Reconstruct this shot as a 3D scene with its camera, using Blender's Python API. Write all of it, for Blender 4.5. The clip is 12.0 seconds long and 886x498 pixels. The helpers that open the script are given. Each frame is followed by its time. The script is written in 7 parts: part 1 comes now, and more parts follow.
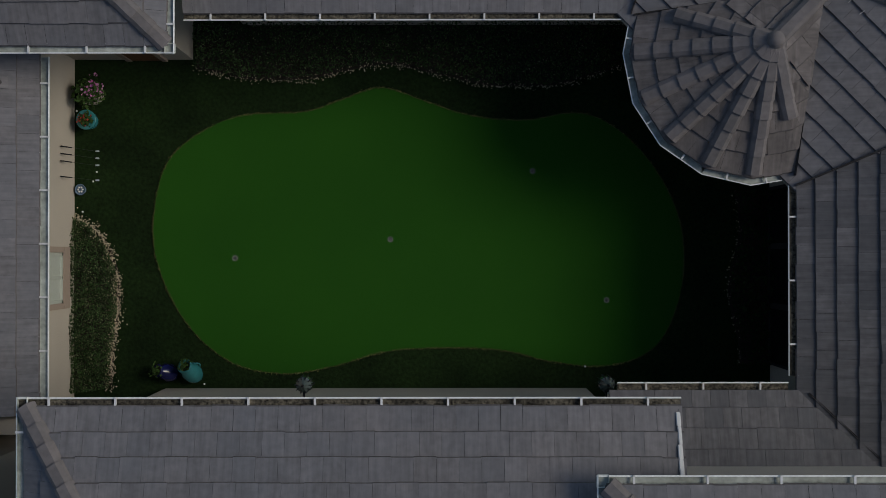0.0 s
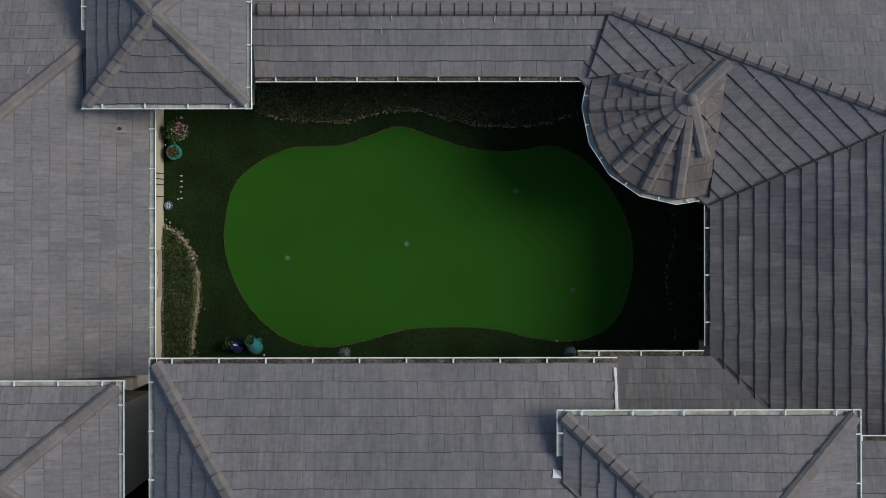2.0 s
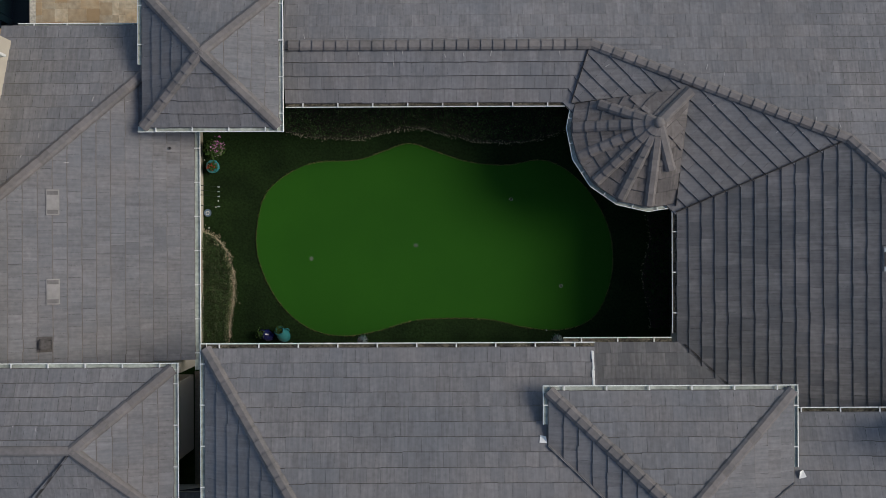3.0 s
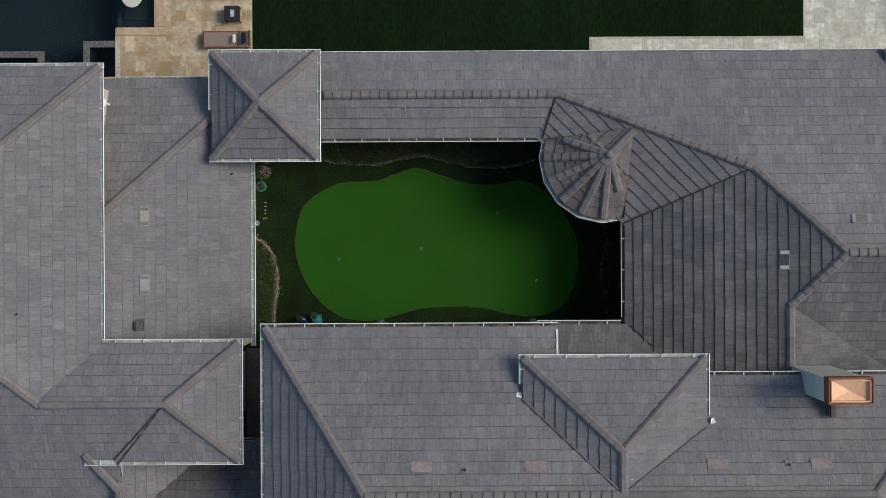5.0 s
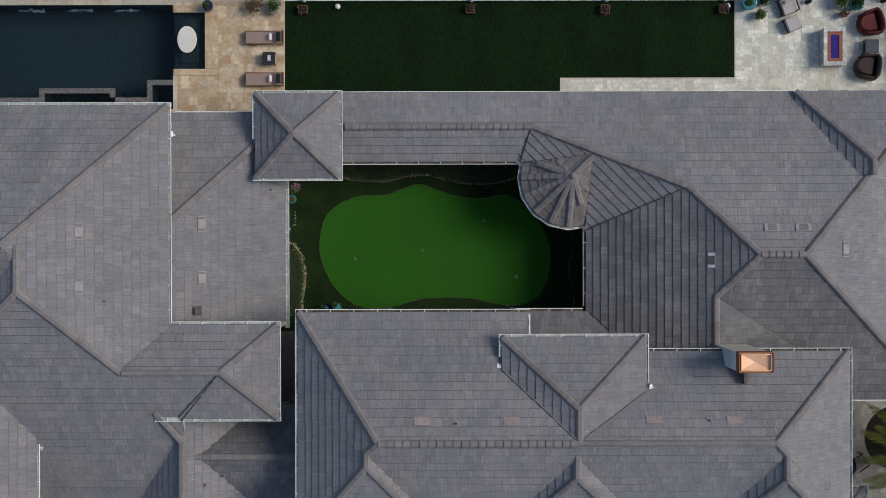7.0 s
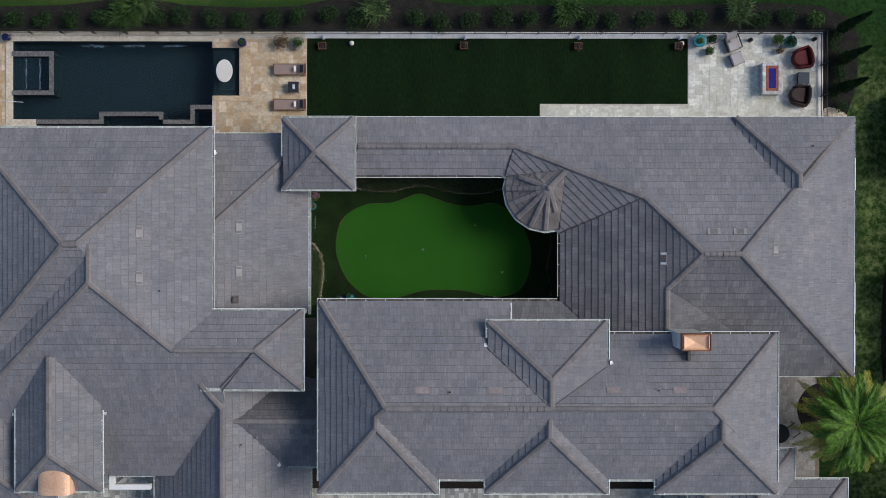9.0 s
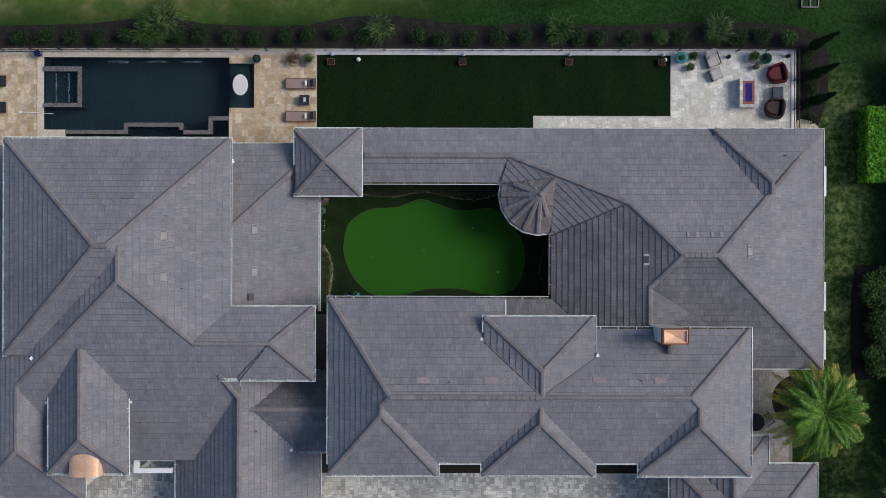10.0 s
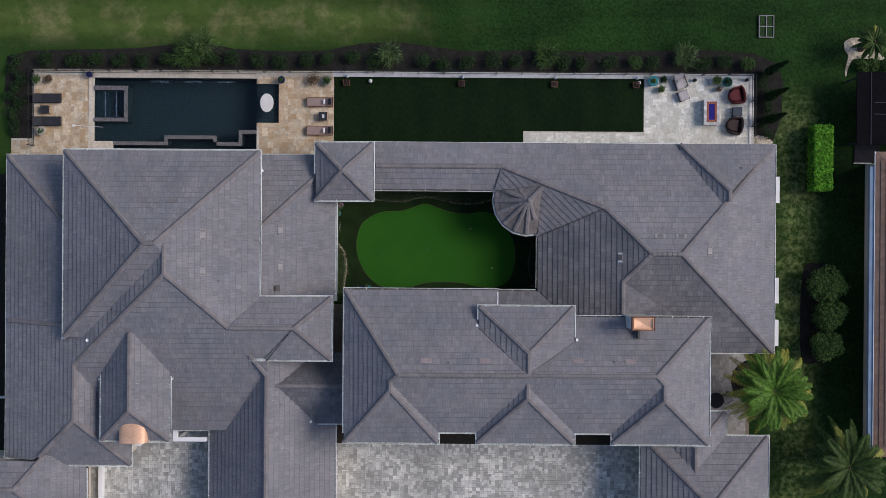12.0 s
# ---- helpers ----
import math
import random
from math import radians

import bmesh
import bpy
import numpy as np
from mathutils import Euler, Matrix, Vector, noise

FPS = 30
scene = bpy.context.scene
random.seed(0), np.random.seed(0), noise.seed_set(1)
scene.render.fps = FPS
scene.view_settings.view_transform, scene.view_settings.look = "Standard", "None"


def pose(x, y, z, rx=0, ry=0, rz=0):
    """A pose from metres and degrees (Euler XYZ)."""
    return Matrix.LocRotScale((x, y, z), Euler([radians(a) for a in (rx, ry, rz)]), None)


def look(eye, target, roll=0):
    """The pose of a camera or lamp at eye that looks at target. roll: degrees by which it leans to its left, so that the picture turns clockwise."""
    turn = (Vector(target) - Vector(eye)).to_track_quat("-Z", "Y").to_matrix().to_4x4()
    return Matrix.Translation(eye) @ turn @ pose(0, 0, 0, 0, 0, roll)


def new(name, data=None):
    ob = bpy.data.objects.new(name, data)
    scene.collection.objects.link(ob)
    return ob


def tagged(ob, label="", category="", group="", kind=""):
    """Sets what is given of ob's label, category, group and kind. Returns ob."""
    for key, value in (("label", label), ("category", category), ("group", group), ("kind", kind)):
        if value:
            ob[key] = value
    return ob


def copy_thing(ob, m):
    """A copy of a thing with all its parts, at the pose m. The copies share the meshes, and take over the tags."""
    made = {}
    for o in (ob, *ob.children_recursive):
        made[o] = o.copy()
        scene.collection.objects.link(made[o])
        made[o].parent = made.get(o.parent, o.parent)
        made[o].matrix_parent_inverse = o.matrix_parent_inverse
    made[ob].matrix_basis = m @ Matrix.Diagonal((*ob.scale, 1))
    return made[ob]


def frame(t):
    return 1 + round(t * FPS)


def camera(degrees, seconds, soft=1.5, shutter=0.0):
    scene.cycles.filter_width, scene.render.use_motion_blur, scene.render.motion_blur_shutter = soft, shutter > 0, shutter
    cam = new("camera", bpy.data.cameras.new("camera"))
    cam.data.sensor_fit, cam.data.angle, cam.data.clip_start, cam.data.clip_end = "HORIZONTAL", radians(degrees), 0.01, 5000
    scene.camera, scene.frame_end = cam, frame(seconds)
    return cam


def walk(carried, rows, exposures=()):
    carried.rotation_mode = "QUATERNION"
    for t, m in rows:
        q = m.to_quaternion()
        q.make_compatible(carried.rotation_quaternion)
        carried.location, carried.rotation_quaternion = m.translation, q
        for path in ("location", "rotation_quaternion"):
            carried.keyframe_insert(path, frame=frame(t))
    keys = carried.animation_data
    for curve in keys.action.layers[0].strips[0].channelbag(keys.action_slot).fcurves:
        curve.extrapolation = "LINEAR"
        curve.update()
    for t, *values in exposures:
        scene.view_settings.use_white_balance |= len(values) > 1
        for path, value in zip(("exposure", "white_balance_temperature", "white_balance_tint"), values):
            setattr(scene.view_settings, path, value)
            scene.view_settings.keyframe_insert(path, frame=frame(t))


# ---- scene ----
cam = camera(48.0, 12.0, soft=0.45)
ROWS = [
    (0, 0.000, 0.000, 21.200, 0.408, 0.107, -0.057),
    (0.5, -0.153, -0.112, 22.510, 0.460, -0.217, 0.141),
    (1, -0.035, -0.065, 24.037, 0.391, -0.033, 0.071),
    (1.5, -0.048, 0.079, 25.767, 0.184, 0.020, -0.011),
    (2, -0.202, 0.150, 27.564, 0.120, -0.078, -0.085),
    (2.5, -0.186, 0.228, 29.488, 0.000, 0.099, -0.155),
    (3, -0.230, 0.281, 31.583, -0.069, 0.117, -0.258),
    (3.5, -0.327, 0.321, 33.553, -0.067, 0.083, -0.283),
    (5.5, -0.341, 0.510, 42.188, -0.100, -0.065, -0.279),
    (6, -0.211, 0.623, 44.499, -0.211, 0.089, -0.201),
    (6.5, -0.263, 0.624, 46.532, -0.215, -0.045, -0.174),
    (7, -0.225, 0.567, 48.872, -0.172, -0.076, -0.109),
    (9, 0.012, 0.551, 57.706, -0.150, 0.017, 0.059),
    (9.5, 0.030, 0.548, 59.786, -0.085, 0.032, 0.116),
    (10, 0.051, 0.571, 62.123, -0.071, 0.051, 0.128),
    (10.5, -0.027, 0.531, 64.168, -0.055, -0.008, 0.196),
    (11, 0.013, 0.571, 66.518, -0.101, 0.039, 0.232),
    (11.5, -0.129, 0.559, 68.574, -0.123, -0.064, 0.300),
    (12, -0.095, 0.583, 70.894, -0.161, -0.032, 0.415),
]
EXPOSURES = [(0.0, -0.97, 6400, 10), (0.3, -0.26, 6360, 10), (0.5, -0.22, 6340, 10), (1.0, -0.21, 6400, 10), (1.5, -0.23, 6480, 9), (3.5, -0.15, 6540, 9), (5.5, -0.03, 6570, 9), (7.0, 0.0, 6450, 11), (9.0, 0.08, 6160, 12), (12.0, 0.03, 6150, 18)]
walk(cam, [(t, pose(x, y, z, rx, ry, rz)) for t, x, y, z, rx, ry, rz in ROWS], EXPOSURES)

# ---- light: hazy low sun in the east, blue sky overhead ----
world = bpy.data.worlds.new("sky")
scene.world = world
world.use_nodes = True
wn = world.node_tree.nodes
sky = wn.new("ShaderNodeTexSky")
sky.sky_type = "NISHITA"
sky.sun_disc = False
sky.sun_elevation = radians(40.4)
sky.sun_rotation = radians(82)
sky.air_density, sky.dust_density = 1.0, 1.0
wn["Background"].inputs["Strength"].default_value = 0.134
world.node_tree.links.new(sky.outputs[0], wn["Background"].inputs["Color"])
sun = new("sun", bpy.data.lights.new("sun", "SUN"))
sun.data.energy, sun.data.angle, sun.data.color = 2.76, radians(28), (1.0, 0.91, 0.805)
sun.matrix_world = look((40, 6, 34.4), (0, 0, 0))

# ---- materials ----
def material(name, base, rough=0.8, dark=None, grain=14.0, blotch=1.2, spread=0.25, bump=0.2, metal=0.0,
             random_from="", stretch=(1, 1, 1), spec=0.3, pick=0.0, streak=0.0, stain=0.0):
    """A surface with grain and blotches at two scales; dark is the second colour that the blotches mix in."""
    m = bpy.data.materials.new(name)
    m.use_nodes = True
    n, l = m.node_tree.nodes, m.node_tree.links
    b = n["Principled BSDF"]
    b.inputs["Roughness"].default_value, b.inputs["Metallic"].default_value = rough, metal
    b.inputs["Specular IOR Level"].default_value = spec
    co = n.new("ShaderNodeNewGeometry")
    mp = n.new("ShaderNodeMapping")
    mp.inputs["Scale"].default_value = stretch
    l.new(co.outputs["Position"], mp.inputs["Vector"])

    def tex(scale, detail):
        t = n.new("ShaderNodeTexNoise")
        t.inputs["Scale"].default_value, t.inputs["Detail"].default_value = scale, detail
        l.new(mp.outputs[0], t.inputs["Vector"])
        return t.outputs["Fac"]

    def ramp(src, lo, hi):
        r = n.new("ShaderNodeMapRange")
        r.inputs["From Min"].default_value, r.inputs["From Max"].default_value = 0.3, 0.7
        r.inputs["To Min"].default_value, r.inputs["To Max"].default_value = lo, hi
        l.new(src, r.inputs["Value"])
        return r.outputs[0]

    def mix(kind, fac, a, c):
        x = n.new("ShaderNodeMix")
        x.data_type, x.blend_type = "RGBA", kind
        for key, v in (("Factor", fac), ("A", a), ("B", c)):
            s = [i for i in x.inputs if i.name == key and (i.type == "VALUE" if key == "Factor" else i.type == "RGBA")][0]
            if isinstance(v, (int, float)):
                s.default_value = v
            elif isinstance(v, tuple):
                s.default_value = (*v, 1)
            else:
                l.new(v, s)
        return [o for o in x.outputs if o.type == "RGBA"][0]

    dark = dark or tuple(c * 0.6 for c in base)
    fine, coarse = tex(grain, 6.0), tex(blotch, 4.0)
    col = mix("MIX", ramp(coarse, 0.0, 0.75), base, dark)
    g = n.new("ShaderNodeCombineColor")
    f = ramp(fine, 1 - spread, 1 + spread)
    for i in range(3):
        l.new(f, g.inputs[i])
    col = mix("MULTIPLY", 1.0, col, g.outputs[0])
    if stain:
        # broad weather stains, metres across
        g4 = n.new("ShaderNodeCombineColor")
        sv4 = ramp(tex(0.16, 5.0), 1 - stain, 1 + stain * 0.7)
        for i in range(3):
            l.new(sv4, g4.inputs[i])
        col = mix("MULTIPLY", 1.0, col, g4.outputs[0])
    if streak:
        # weather streaks that run down the slope, whichever way the plane looks
        nz = n.new("ShaderNodeSeparateXYZ")
        l.new(co.outputs["Normal"], nz.inputs[0])
        ab = []
        for k in "XY":
            q = n.new("ShaderNodeMath")
            q.operation = "ABSOLUTE"
            l.new(nz.outputs[k], q.inputs[0])
            ab.append(q.outputs[0])
        gt = n.new("ShaderNodeMath")
        gt.operation = "GREATER_THAN"
        l.new(ab[0], gt.inputs[0])
        l.new(ab[1], gt.inputs[1])
        lines = []
        for sc in ((15, 1.3, 1.3), (1.3, 15, 1.3)):
            m2 = n.new("ShaderNodeMapping")
            m2.inputs["Scale"].default_value = sc
            l.new(co.outputs["Position"], m2.inputs["Vector"])
            t2 = n.new("ShaderNodeTexNoise")
            t2.inputs["Scale"].default_value, t2.inputs["Detail"].default_value = 1.0, 5.0
            l.new(m2.outputs[0], t2.inputs["Vector"])
            lines.append(t2.outputs["Fac"])
        pickline = n.new("ShaderNodeMix")
        l.new(gt.outputs[0], pickline.inputs[0])
        l.new(lines[0], pickline.inputs[2])
        l.new(lines[1], pickline.inputs[3])
        g3 = n.new("ShaderNodeCombineColor")
        sv = ramp(pickline.outputs[0], 1 - streak, 1 + streak)
        for i in range(3):
            l.new(sv, g3.inputs[i])
        col = mix("MULTIPLY", 1.0, col, g3.outputs[0])
    if random_from:
        if random_from == "object":
            src = n.new("ShaderNodeObjectInfo").outputs["Random"]
        else:
            src = n.new("ShaderNodeNewGeometry").outputs["Random Per Island"]
        r = n.new("ShaderNodeMapRange")
        r.inputs["To Min"].default_value, r.inputs["To Max"].default_value = 1 - spread, 1 + spread * 0.7
        l.new(src, r.inputs["Value"])
        g2 = n.new("ShaderNodeCombineColor")
        for i in range(3):
            l.new(r.outputs[0], g2.inputs[i])
        col = mix("MULTIPLY", 1.0, col, g2.outputs[0])
        if pick:
            w = n.new("ShaderNodeTexWhiteNoise")
            w.noise_dimensions = "1D"
            l.new(src, w.inputs["W"])
            r2 = n.new("ShaderNodeMapRange")
            r2.inputs["From Min"].default_value, r2.inputs["To Max"].default_value = 0.35, pick
            l.new(w.outputs["Value"], r2.inputs["Value"])
            col = mix("MIX", r2.outputs[0], col, dark)
    l.new(col, b.inputs["Base Color"])
    if bump:
        bp = n.new("ShaderNodeBump")
        bp.inputs["Strength"].default_value, bp.inputs["Distance"].default_value = bump, 0.02
        l.new(fine, bp.inputs["Height"])
        l.new(bp.outputs[0], b.inputs["Normal"])
    return m


TILE, TILE_DARK = (0.200, 0.190, 0.187), (0.143, 0.149, 0.160)
M_tile = material("concrete_tile_single", TILE, 0.75, TILE_DARK, 9, 0.6, 0.12, 0.2, random_from="object", streak=0.15, pick=0.36, stain=0.12)
M_tiles = material("concrete_tile", TILE, 0.75, TILE_DARK, 9, 0.6, 0.12, 0.2, random_from="island", streak=0.15, pick=0.36, stain=0.12)
# a darker tile tone with stronger blotches
M_darktile = material("mossy_tile_single", (0.170, 0.163, 0.163), 0.8, (0.083, 0.088, 0.095), 7, 0.55, 0.13, 0.15, random_from="object", streak=0.20, pick=0.5)
M_darktiles = material("mossy_tile", (0.170, 0.163, 0.163), 0.8, (0.083, 0.088, 0.095), 7, 0.55, 0.13, 0.15, random_from="island", streak=0.20, pick=0.5)
M_turret = material("dirty_tile_single", (0.205, 0.184, 0.170), 0.8, (0.125, 0.112, 0.104), 8, 1.3, 0.16, 0.2, random_from="object", streak=0.2, pick=0.3, stain=0.12)
M_turrets = material("dirty_tile", (0.205, 0.184, 0.170), 0.8, (0.125, 0.112, 0.104), 8, 1.3, 0.16, 0.2, random_from="island", streak=0.2, pick=0.3, stain=0.12)
M_lime = material("lime_splash", (0.46, 0.44, 0.42), 0.9, (0.30, 0.28, 0.27), 30, 3, 0.2, 0.0)
M_fray = material("frayed_turf", (0.17, 0.165, 0.065), 0.9, (0.05, 0.07, 0.02), 20, 1.2, 0.4, 0.0, random_from="island", spec=0.1)
# butts darker than the tile: shade line of each course put into the colour
M_noseshade = material("tile_nose", (0.150, 0.138, 0.134), 0.9, (0.10, 0.094, 0.092), 12, 2.0, 0.2, 0.1, spec=0.15)
M_trough = material("gutter_inside", (0.50, 0.54, 0.49), 0.5, (0.20, 0.22, 0.18), 10, 1.3, 0.25, 0.0)
M_patina = material("brown_copper", (0.24, 0.10, 0.055), 0.6, (0.15, 0.07, 0.04), 9, 1.8, 0.15, 0.05, metal=0.4)
M_pit = material("dark_screen", (0.006, 0.006, 0.007), 0.95, None, 8, 0.8, 0.3, 0.0, spec=0.05)
# pale green-grey of the window frame, and of panes painted with mirrored sky
M_palepane = material("pale_blind", (0.50, 0.53, 0.46), 0.4, (0.44, 0.48, 0.41), 30, 2, 0.06, 0.0)
M_foam = material("jet_foam", (0.10, 0.15, 0.19), 0.6, (0.02, 0.045, 0.06), 12, 5, 0.4, 0.0)
M_gravel = material("cream_gravel", (0.52, 0.45, 0.33), 0.9, (0.27, 0.235, 0.17), 9, 3.0, 0.5, 0.8)
M_liner = material("worn_cup_liner", (0.55, 0.60, 0.51), 0.6, (0.30, 0.35, 0.27), 60, 20, 0.2, 0.0)
M_well = material("cup_shadow", (0.006, 0.012, 0.005), 0.95, None, 60, 20, 0.2, 0.0, spec=0.05)
M_cap = material("ridge_tile", (0.190, 0.172, 0.163), 0.8, (0.130, 0.125, 0.123), 9, 1.1, 0.12, 0.15, random_from="island")
M_capone = material("ridge_tile_single", (0.190, 0.172, 0.163), 0.8, (0.130, 0.125, 0.123), 9, 1.1, 0.12, 0.15, random_from="object")
M_deck = material("roof_underlay", (0.035, 0.033, 0.033), 0.9)
M_gutter = material("painted_aluminium", (0.87, 0.89, 0.84), 0.4, (0.72, 0.74, 0.69), 20, 2.0, 0.08, 0.0)
M_litter = material("gutter_litter", (0.125, 0.112, 0.082), 0.9, (0.006, 0.006, 0.005), 22, 2.6, 0.9, 0.6)
M_stucco = material("beige_stucco", (0.52, 0.47, 0.38), 0.9, (0.44, 0.40, 0.33), 60, 0.7, 0.06, 0.25)
M_trim = material("taupe_trim", (0.36, 0.29, 0.23), 0.8, (0.33, 0.27, 0.21), 40, 1, 0.05, 0.1)
M_white = material("white_paint", (0.75, 0.75, 0.72), 0.5, (0.65, 0.65, 0.62), 30, 1, 0.05, 0.0)
M_green = material("putting_turf", (0.0178, 0.089, 0.0052), 0.9, (0.0144, 0.075, 0.0046), 70, 0.5, 0.12, 0.25, spec=0.16)
M_fringe = material("fringe_turf", (0.0135, 0.0290, 0.0078), 0.95, (0.0036, 0.0080, 0.0030), 14, 0.75, 0.36, 0.8, spec=0.1)
M_lawn = material("rear_turf", (0.0056, 0.0165, 0.0040), 0.95, (0.0028, 0.0082, 0.0025), 7, 0.5, 0.4, 0.6, stretch=(1.5, 0.5, 1), spec=0.1)
M_grass = material("grass", (0.016, 0.043, 0.009), 0.95, (0.007, 0.022, 0.005), 6, 0.22, 0.45, 0.8, spec=0.1)
# darker copy of the palm frond, with shade put into its colour
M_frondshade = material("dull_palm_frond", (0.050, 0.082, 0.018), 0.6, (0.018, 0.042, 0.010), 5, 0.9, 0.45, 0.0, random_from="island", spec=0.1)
M_rust = material("rust_leaf", (0.13, 0.060, 0.030), 0.7, (0.05, 0.06, 0.025), 5, 3, 0.4, 0.0, random_from="island")
M_whitecoping = material("white_coping", (0.70, 0.68, 0.63), 0.7, (0.50, 0.48, 0.43), 8, 1.2, 0.12, 0.1)
M_coping = material("pale_coping", (0.58, 0.52, 0.41), 0.7, (0.42, 0.36, 0.26), 8, 1.2, 0.18, 0.1)
M_mulch = material("mulch", (0.024, 0.0225, 0.0185), 0.95, (0.012, 0.0118, 0.010), 18, 2.0, 0.5, 1.0, spec=0.1)
M_earth = material("bed_soil", (0.030, 0.026, 0.020), 0.95, None, 18, 2.0, 0.4, 1.0, spec=0.1)
M_trav = material("tan_travertine", (0.56, 0.49, 0.36), 0.7, (0.36, 0.24, 0.12), 6, 2.0, 0.22, 0.1, random_from="object", pick=0.75)
M_travs = material("tan_travertine_joined", (0.56, 0.49, 0.36), 0.7, (0.36, 0.24, 0.12), 6, 2.0, 0.22, 0.1, random_from="island", pick=0.75)
M_silver = material("silver_travertine", (0.73, 0.73, 0.645), 0.7, (0.44, 0.425, 0.34), 6, 1.6, 0.20, 0.1, random_from="object", pick=0.6)
M_silvers = material("silver_travertine_joined", (0.73, 0.73, 0.645), 0.7, (0.44, 0.425, 0.34), 6, 1.6, 0.20, 0.1, random_from="island", pick=0.6)
M_cobble = material("drive_paver", (0.64, 0.63, 0.56), 0.8, (0.24, 0.24, 0.21), 10, 0.4, 0.22, 0.15, random_from="object", pick=0.9)
M_cobbles = material("drive_paver_joined", (0.64, 0.63, 0.56), 0.8, (0.24, 0.24, 0.21), 10, 0.4, 0.22, 0.15, random_from="island", pick=0.9)
M_smallpaver = material("patio_paver", (0.40, 0.39, 0.36), 0.8, (0.22, 0.215, 0.20), 10, 0.4, 0.2, 0.15, random_from="object", pick=0.9)
M_smallpavers = material("patio_paver_joined", (0.40, 0.39, 0.36), 0.8, (0.22, 0.215, 0.20), 10, 0.4, 0.2, 0.15, random_from="island", pick=0.9)
M_joint = material("joint_sand", (0.22, 0.19, 0.14), 0.95)
M_marble = material("mottled_stone", (0.70, 0.69, 0.65), 0.7, (0.38, 0.37, 0.34), 9, 3.0, 0.3, 0.1, random_from="object", pick=0.4)
M_palejoint = material("pale_joint_sand", (0.55, 0.51, 0.42), 0.95)
M_pool = material("pool_plaster", (0.0006, 0.0110, 0.0150), 0.6, (0.0005, 0.0095, 0.013), 10, 0.5, 0.08, 0.0)
M_pooltile = material("mosaic_coping", (0.165, 0.158, 0.150), 0.6, (0.045, 0.045, 0.046), 16, 9, 0.45, 0.4)
M_copper = material("copper", (0.74, 0.47, 0.30), 0.6, (0.62, 0.37, 0.22), 9, 1.8, 0.10, 0.05, metal=0.45)
M_copperish = material("brown_vent", (0.275, 0.232, 0.217), 0.8, None, 9, 1.1, 0.12, 0.15)
M_vent = material("pale_vent", (0.30, 0.285, 0.27), 0.7, None, 9, 1.1, 0.10, 0.1)
M_slate = material("slate_paint", (0.05, 0.065, 0.08), 0.5, None, 9, 1.1, 0.10, 0.1)
M_dullvent = material("weathered_vent", (0.166, 0.156, 0.152), 0.85, (0.13, 0.122, 0.118), 9, 1.0, 0.15, 0.15)
M_slot = material("louvre_slot", (0.10, 0.092, 0.088), 0.8)
M_lead = material("grey_flashing", (0.50, 0.53, 0.55), 0.55, (0.33, 0.36, 0.38), 12, 1.5, 0.08, 0.05)
M_black = material("black_metal", (0.018, 0.018, 0.02), 0.5, None, 20, 2, 0.1, 0.0)
# near-black tone that stands for shade on the east court wall
M_wallshade = material("dark_glass", (0.012, 0.014, 0.016), 0.08, None, 4, 1, 0.05, 0.0, spec=0.5)
M_glass = material("window_glass", (0.10, 0.13, 0.12), 0.06, None, 4, 1, 0.05, 0.0, spec=0.6)
M_wood = material("stained_wood", (0.16, 0.075, 0.035), 0.6, None, 16, 2, 0.3, 0.2)
M_sling = material("taupe_sling", (0.27, 0.20, 0.17), 0.85, (0.23, 0.17, 0.145), 60, 2, 0.1, 0.2)
M_charcoal = material("charcoal_sling", (0.026, 0.027, 0.032), 0.85, None, 60, 2, 0.1, 0.2)
M_cushion = material("grey_cushion", (0.42, 0.39, 0.37), 0.9, (0.36, 0.34, 0.32), 50, 2, 0.08, 0.2)
M_wicker = material("brown_wicker", (0.055, 0.032, 0.026), 0.7, None, 60, 5, 0.4, 0.6)
M_red = material("red_wicker", (0.13, 0.020, 0.020), 0.7, None, 60, 5, 0.4, 0.6)
M_blueglass = material("blue_fire_glass", (0.014, 0.012, 0.20), 0.5, (0.008, 0.006, 0.10), 50, 8, 0.5, 0.6, spec=0.15)
M_mosaic = material("red_mosaic", (0.34, 0.12, 0.06), 0.6, (0.10, 0.03, 0.035), 40, 14, 0.6, 0.2, spec=0.15)
M_blue = material("cobalt_glaze", (0.010, 0.012, 0.075), 0.15, None, 6, 2, 0.15, 0.0, spec=0.6)
M_teal = material("turquoise_glaze", (0.035, 0.20, 0.20), 0.15, (0.03, 0.15, 0.16), 6, 2, 0.12, 0.0, spec=0.6)
M_stonepot = material("stone_pot", (0.38, 0.34, 0.28), 0.85, None, 30, 3, 0.15, 0.2)
M_pebble = material("cream_pebbles", (0.56, 0.48, 0.34), 0.85, (0.40, 0.33, 0.23), 20, 4, 0.25, 0.3, random_from="island")
M_leaf = material("shrub_leaf", (0.050, 0.095, 0.022), 0.7, (0.025, 0.055, 0.014), 6, 1.5, 0.45, 0.0, random_from="island", spec=0.1)
M_coverleaf = material("ground_cover_leaf", (0.042, 0.078, 0.024), 0.7, (0.014, 0.032, 0.010), 6, 1.5, 0.5, 0.0, random_from="island", spec=0.10)
M_leafdark = material("dark_leaf", (0.022, 0.045, 0.014), 0.75, (0.010, 0.026, 0.008), 6, 1.5, 0.45, 0.0, random_from="island", spec=0.08)
M_leafpale = material("pale_leaf", (0.16, 0.17, 0.09), 0.75, (0.05, 0.075, 0.028), 6, 3, 0.5, 0.0, random_from="island")
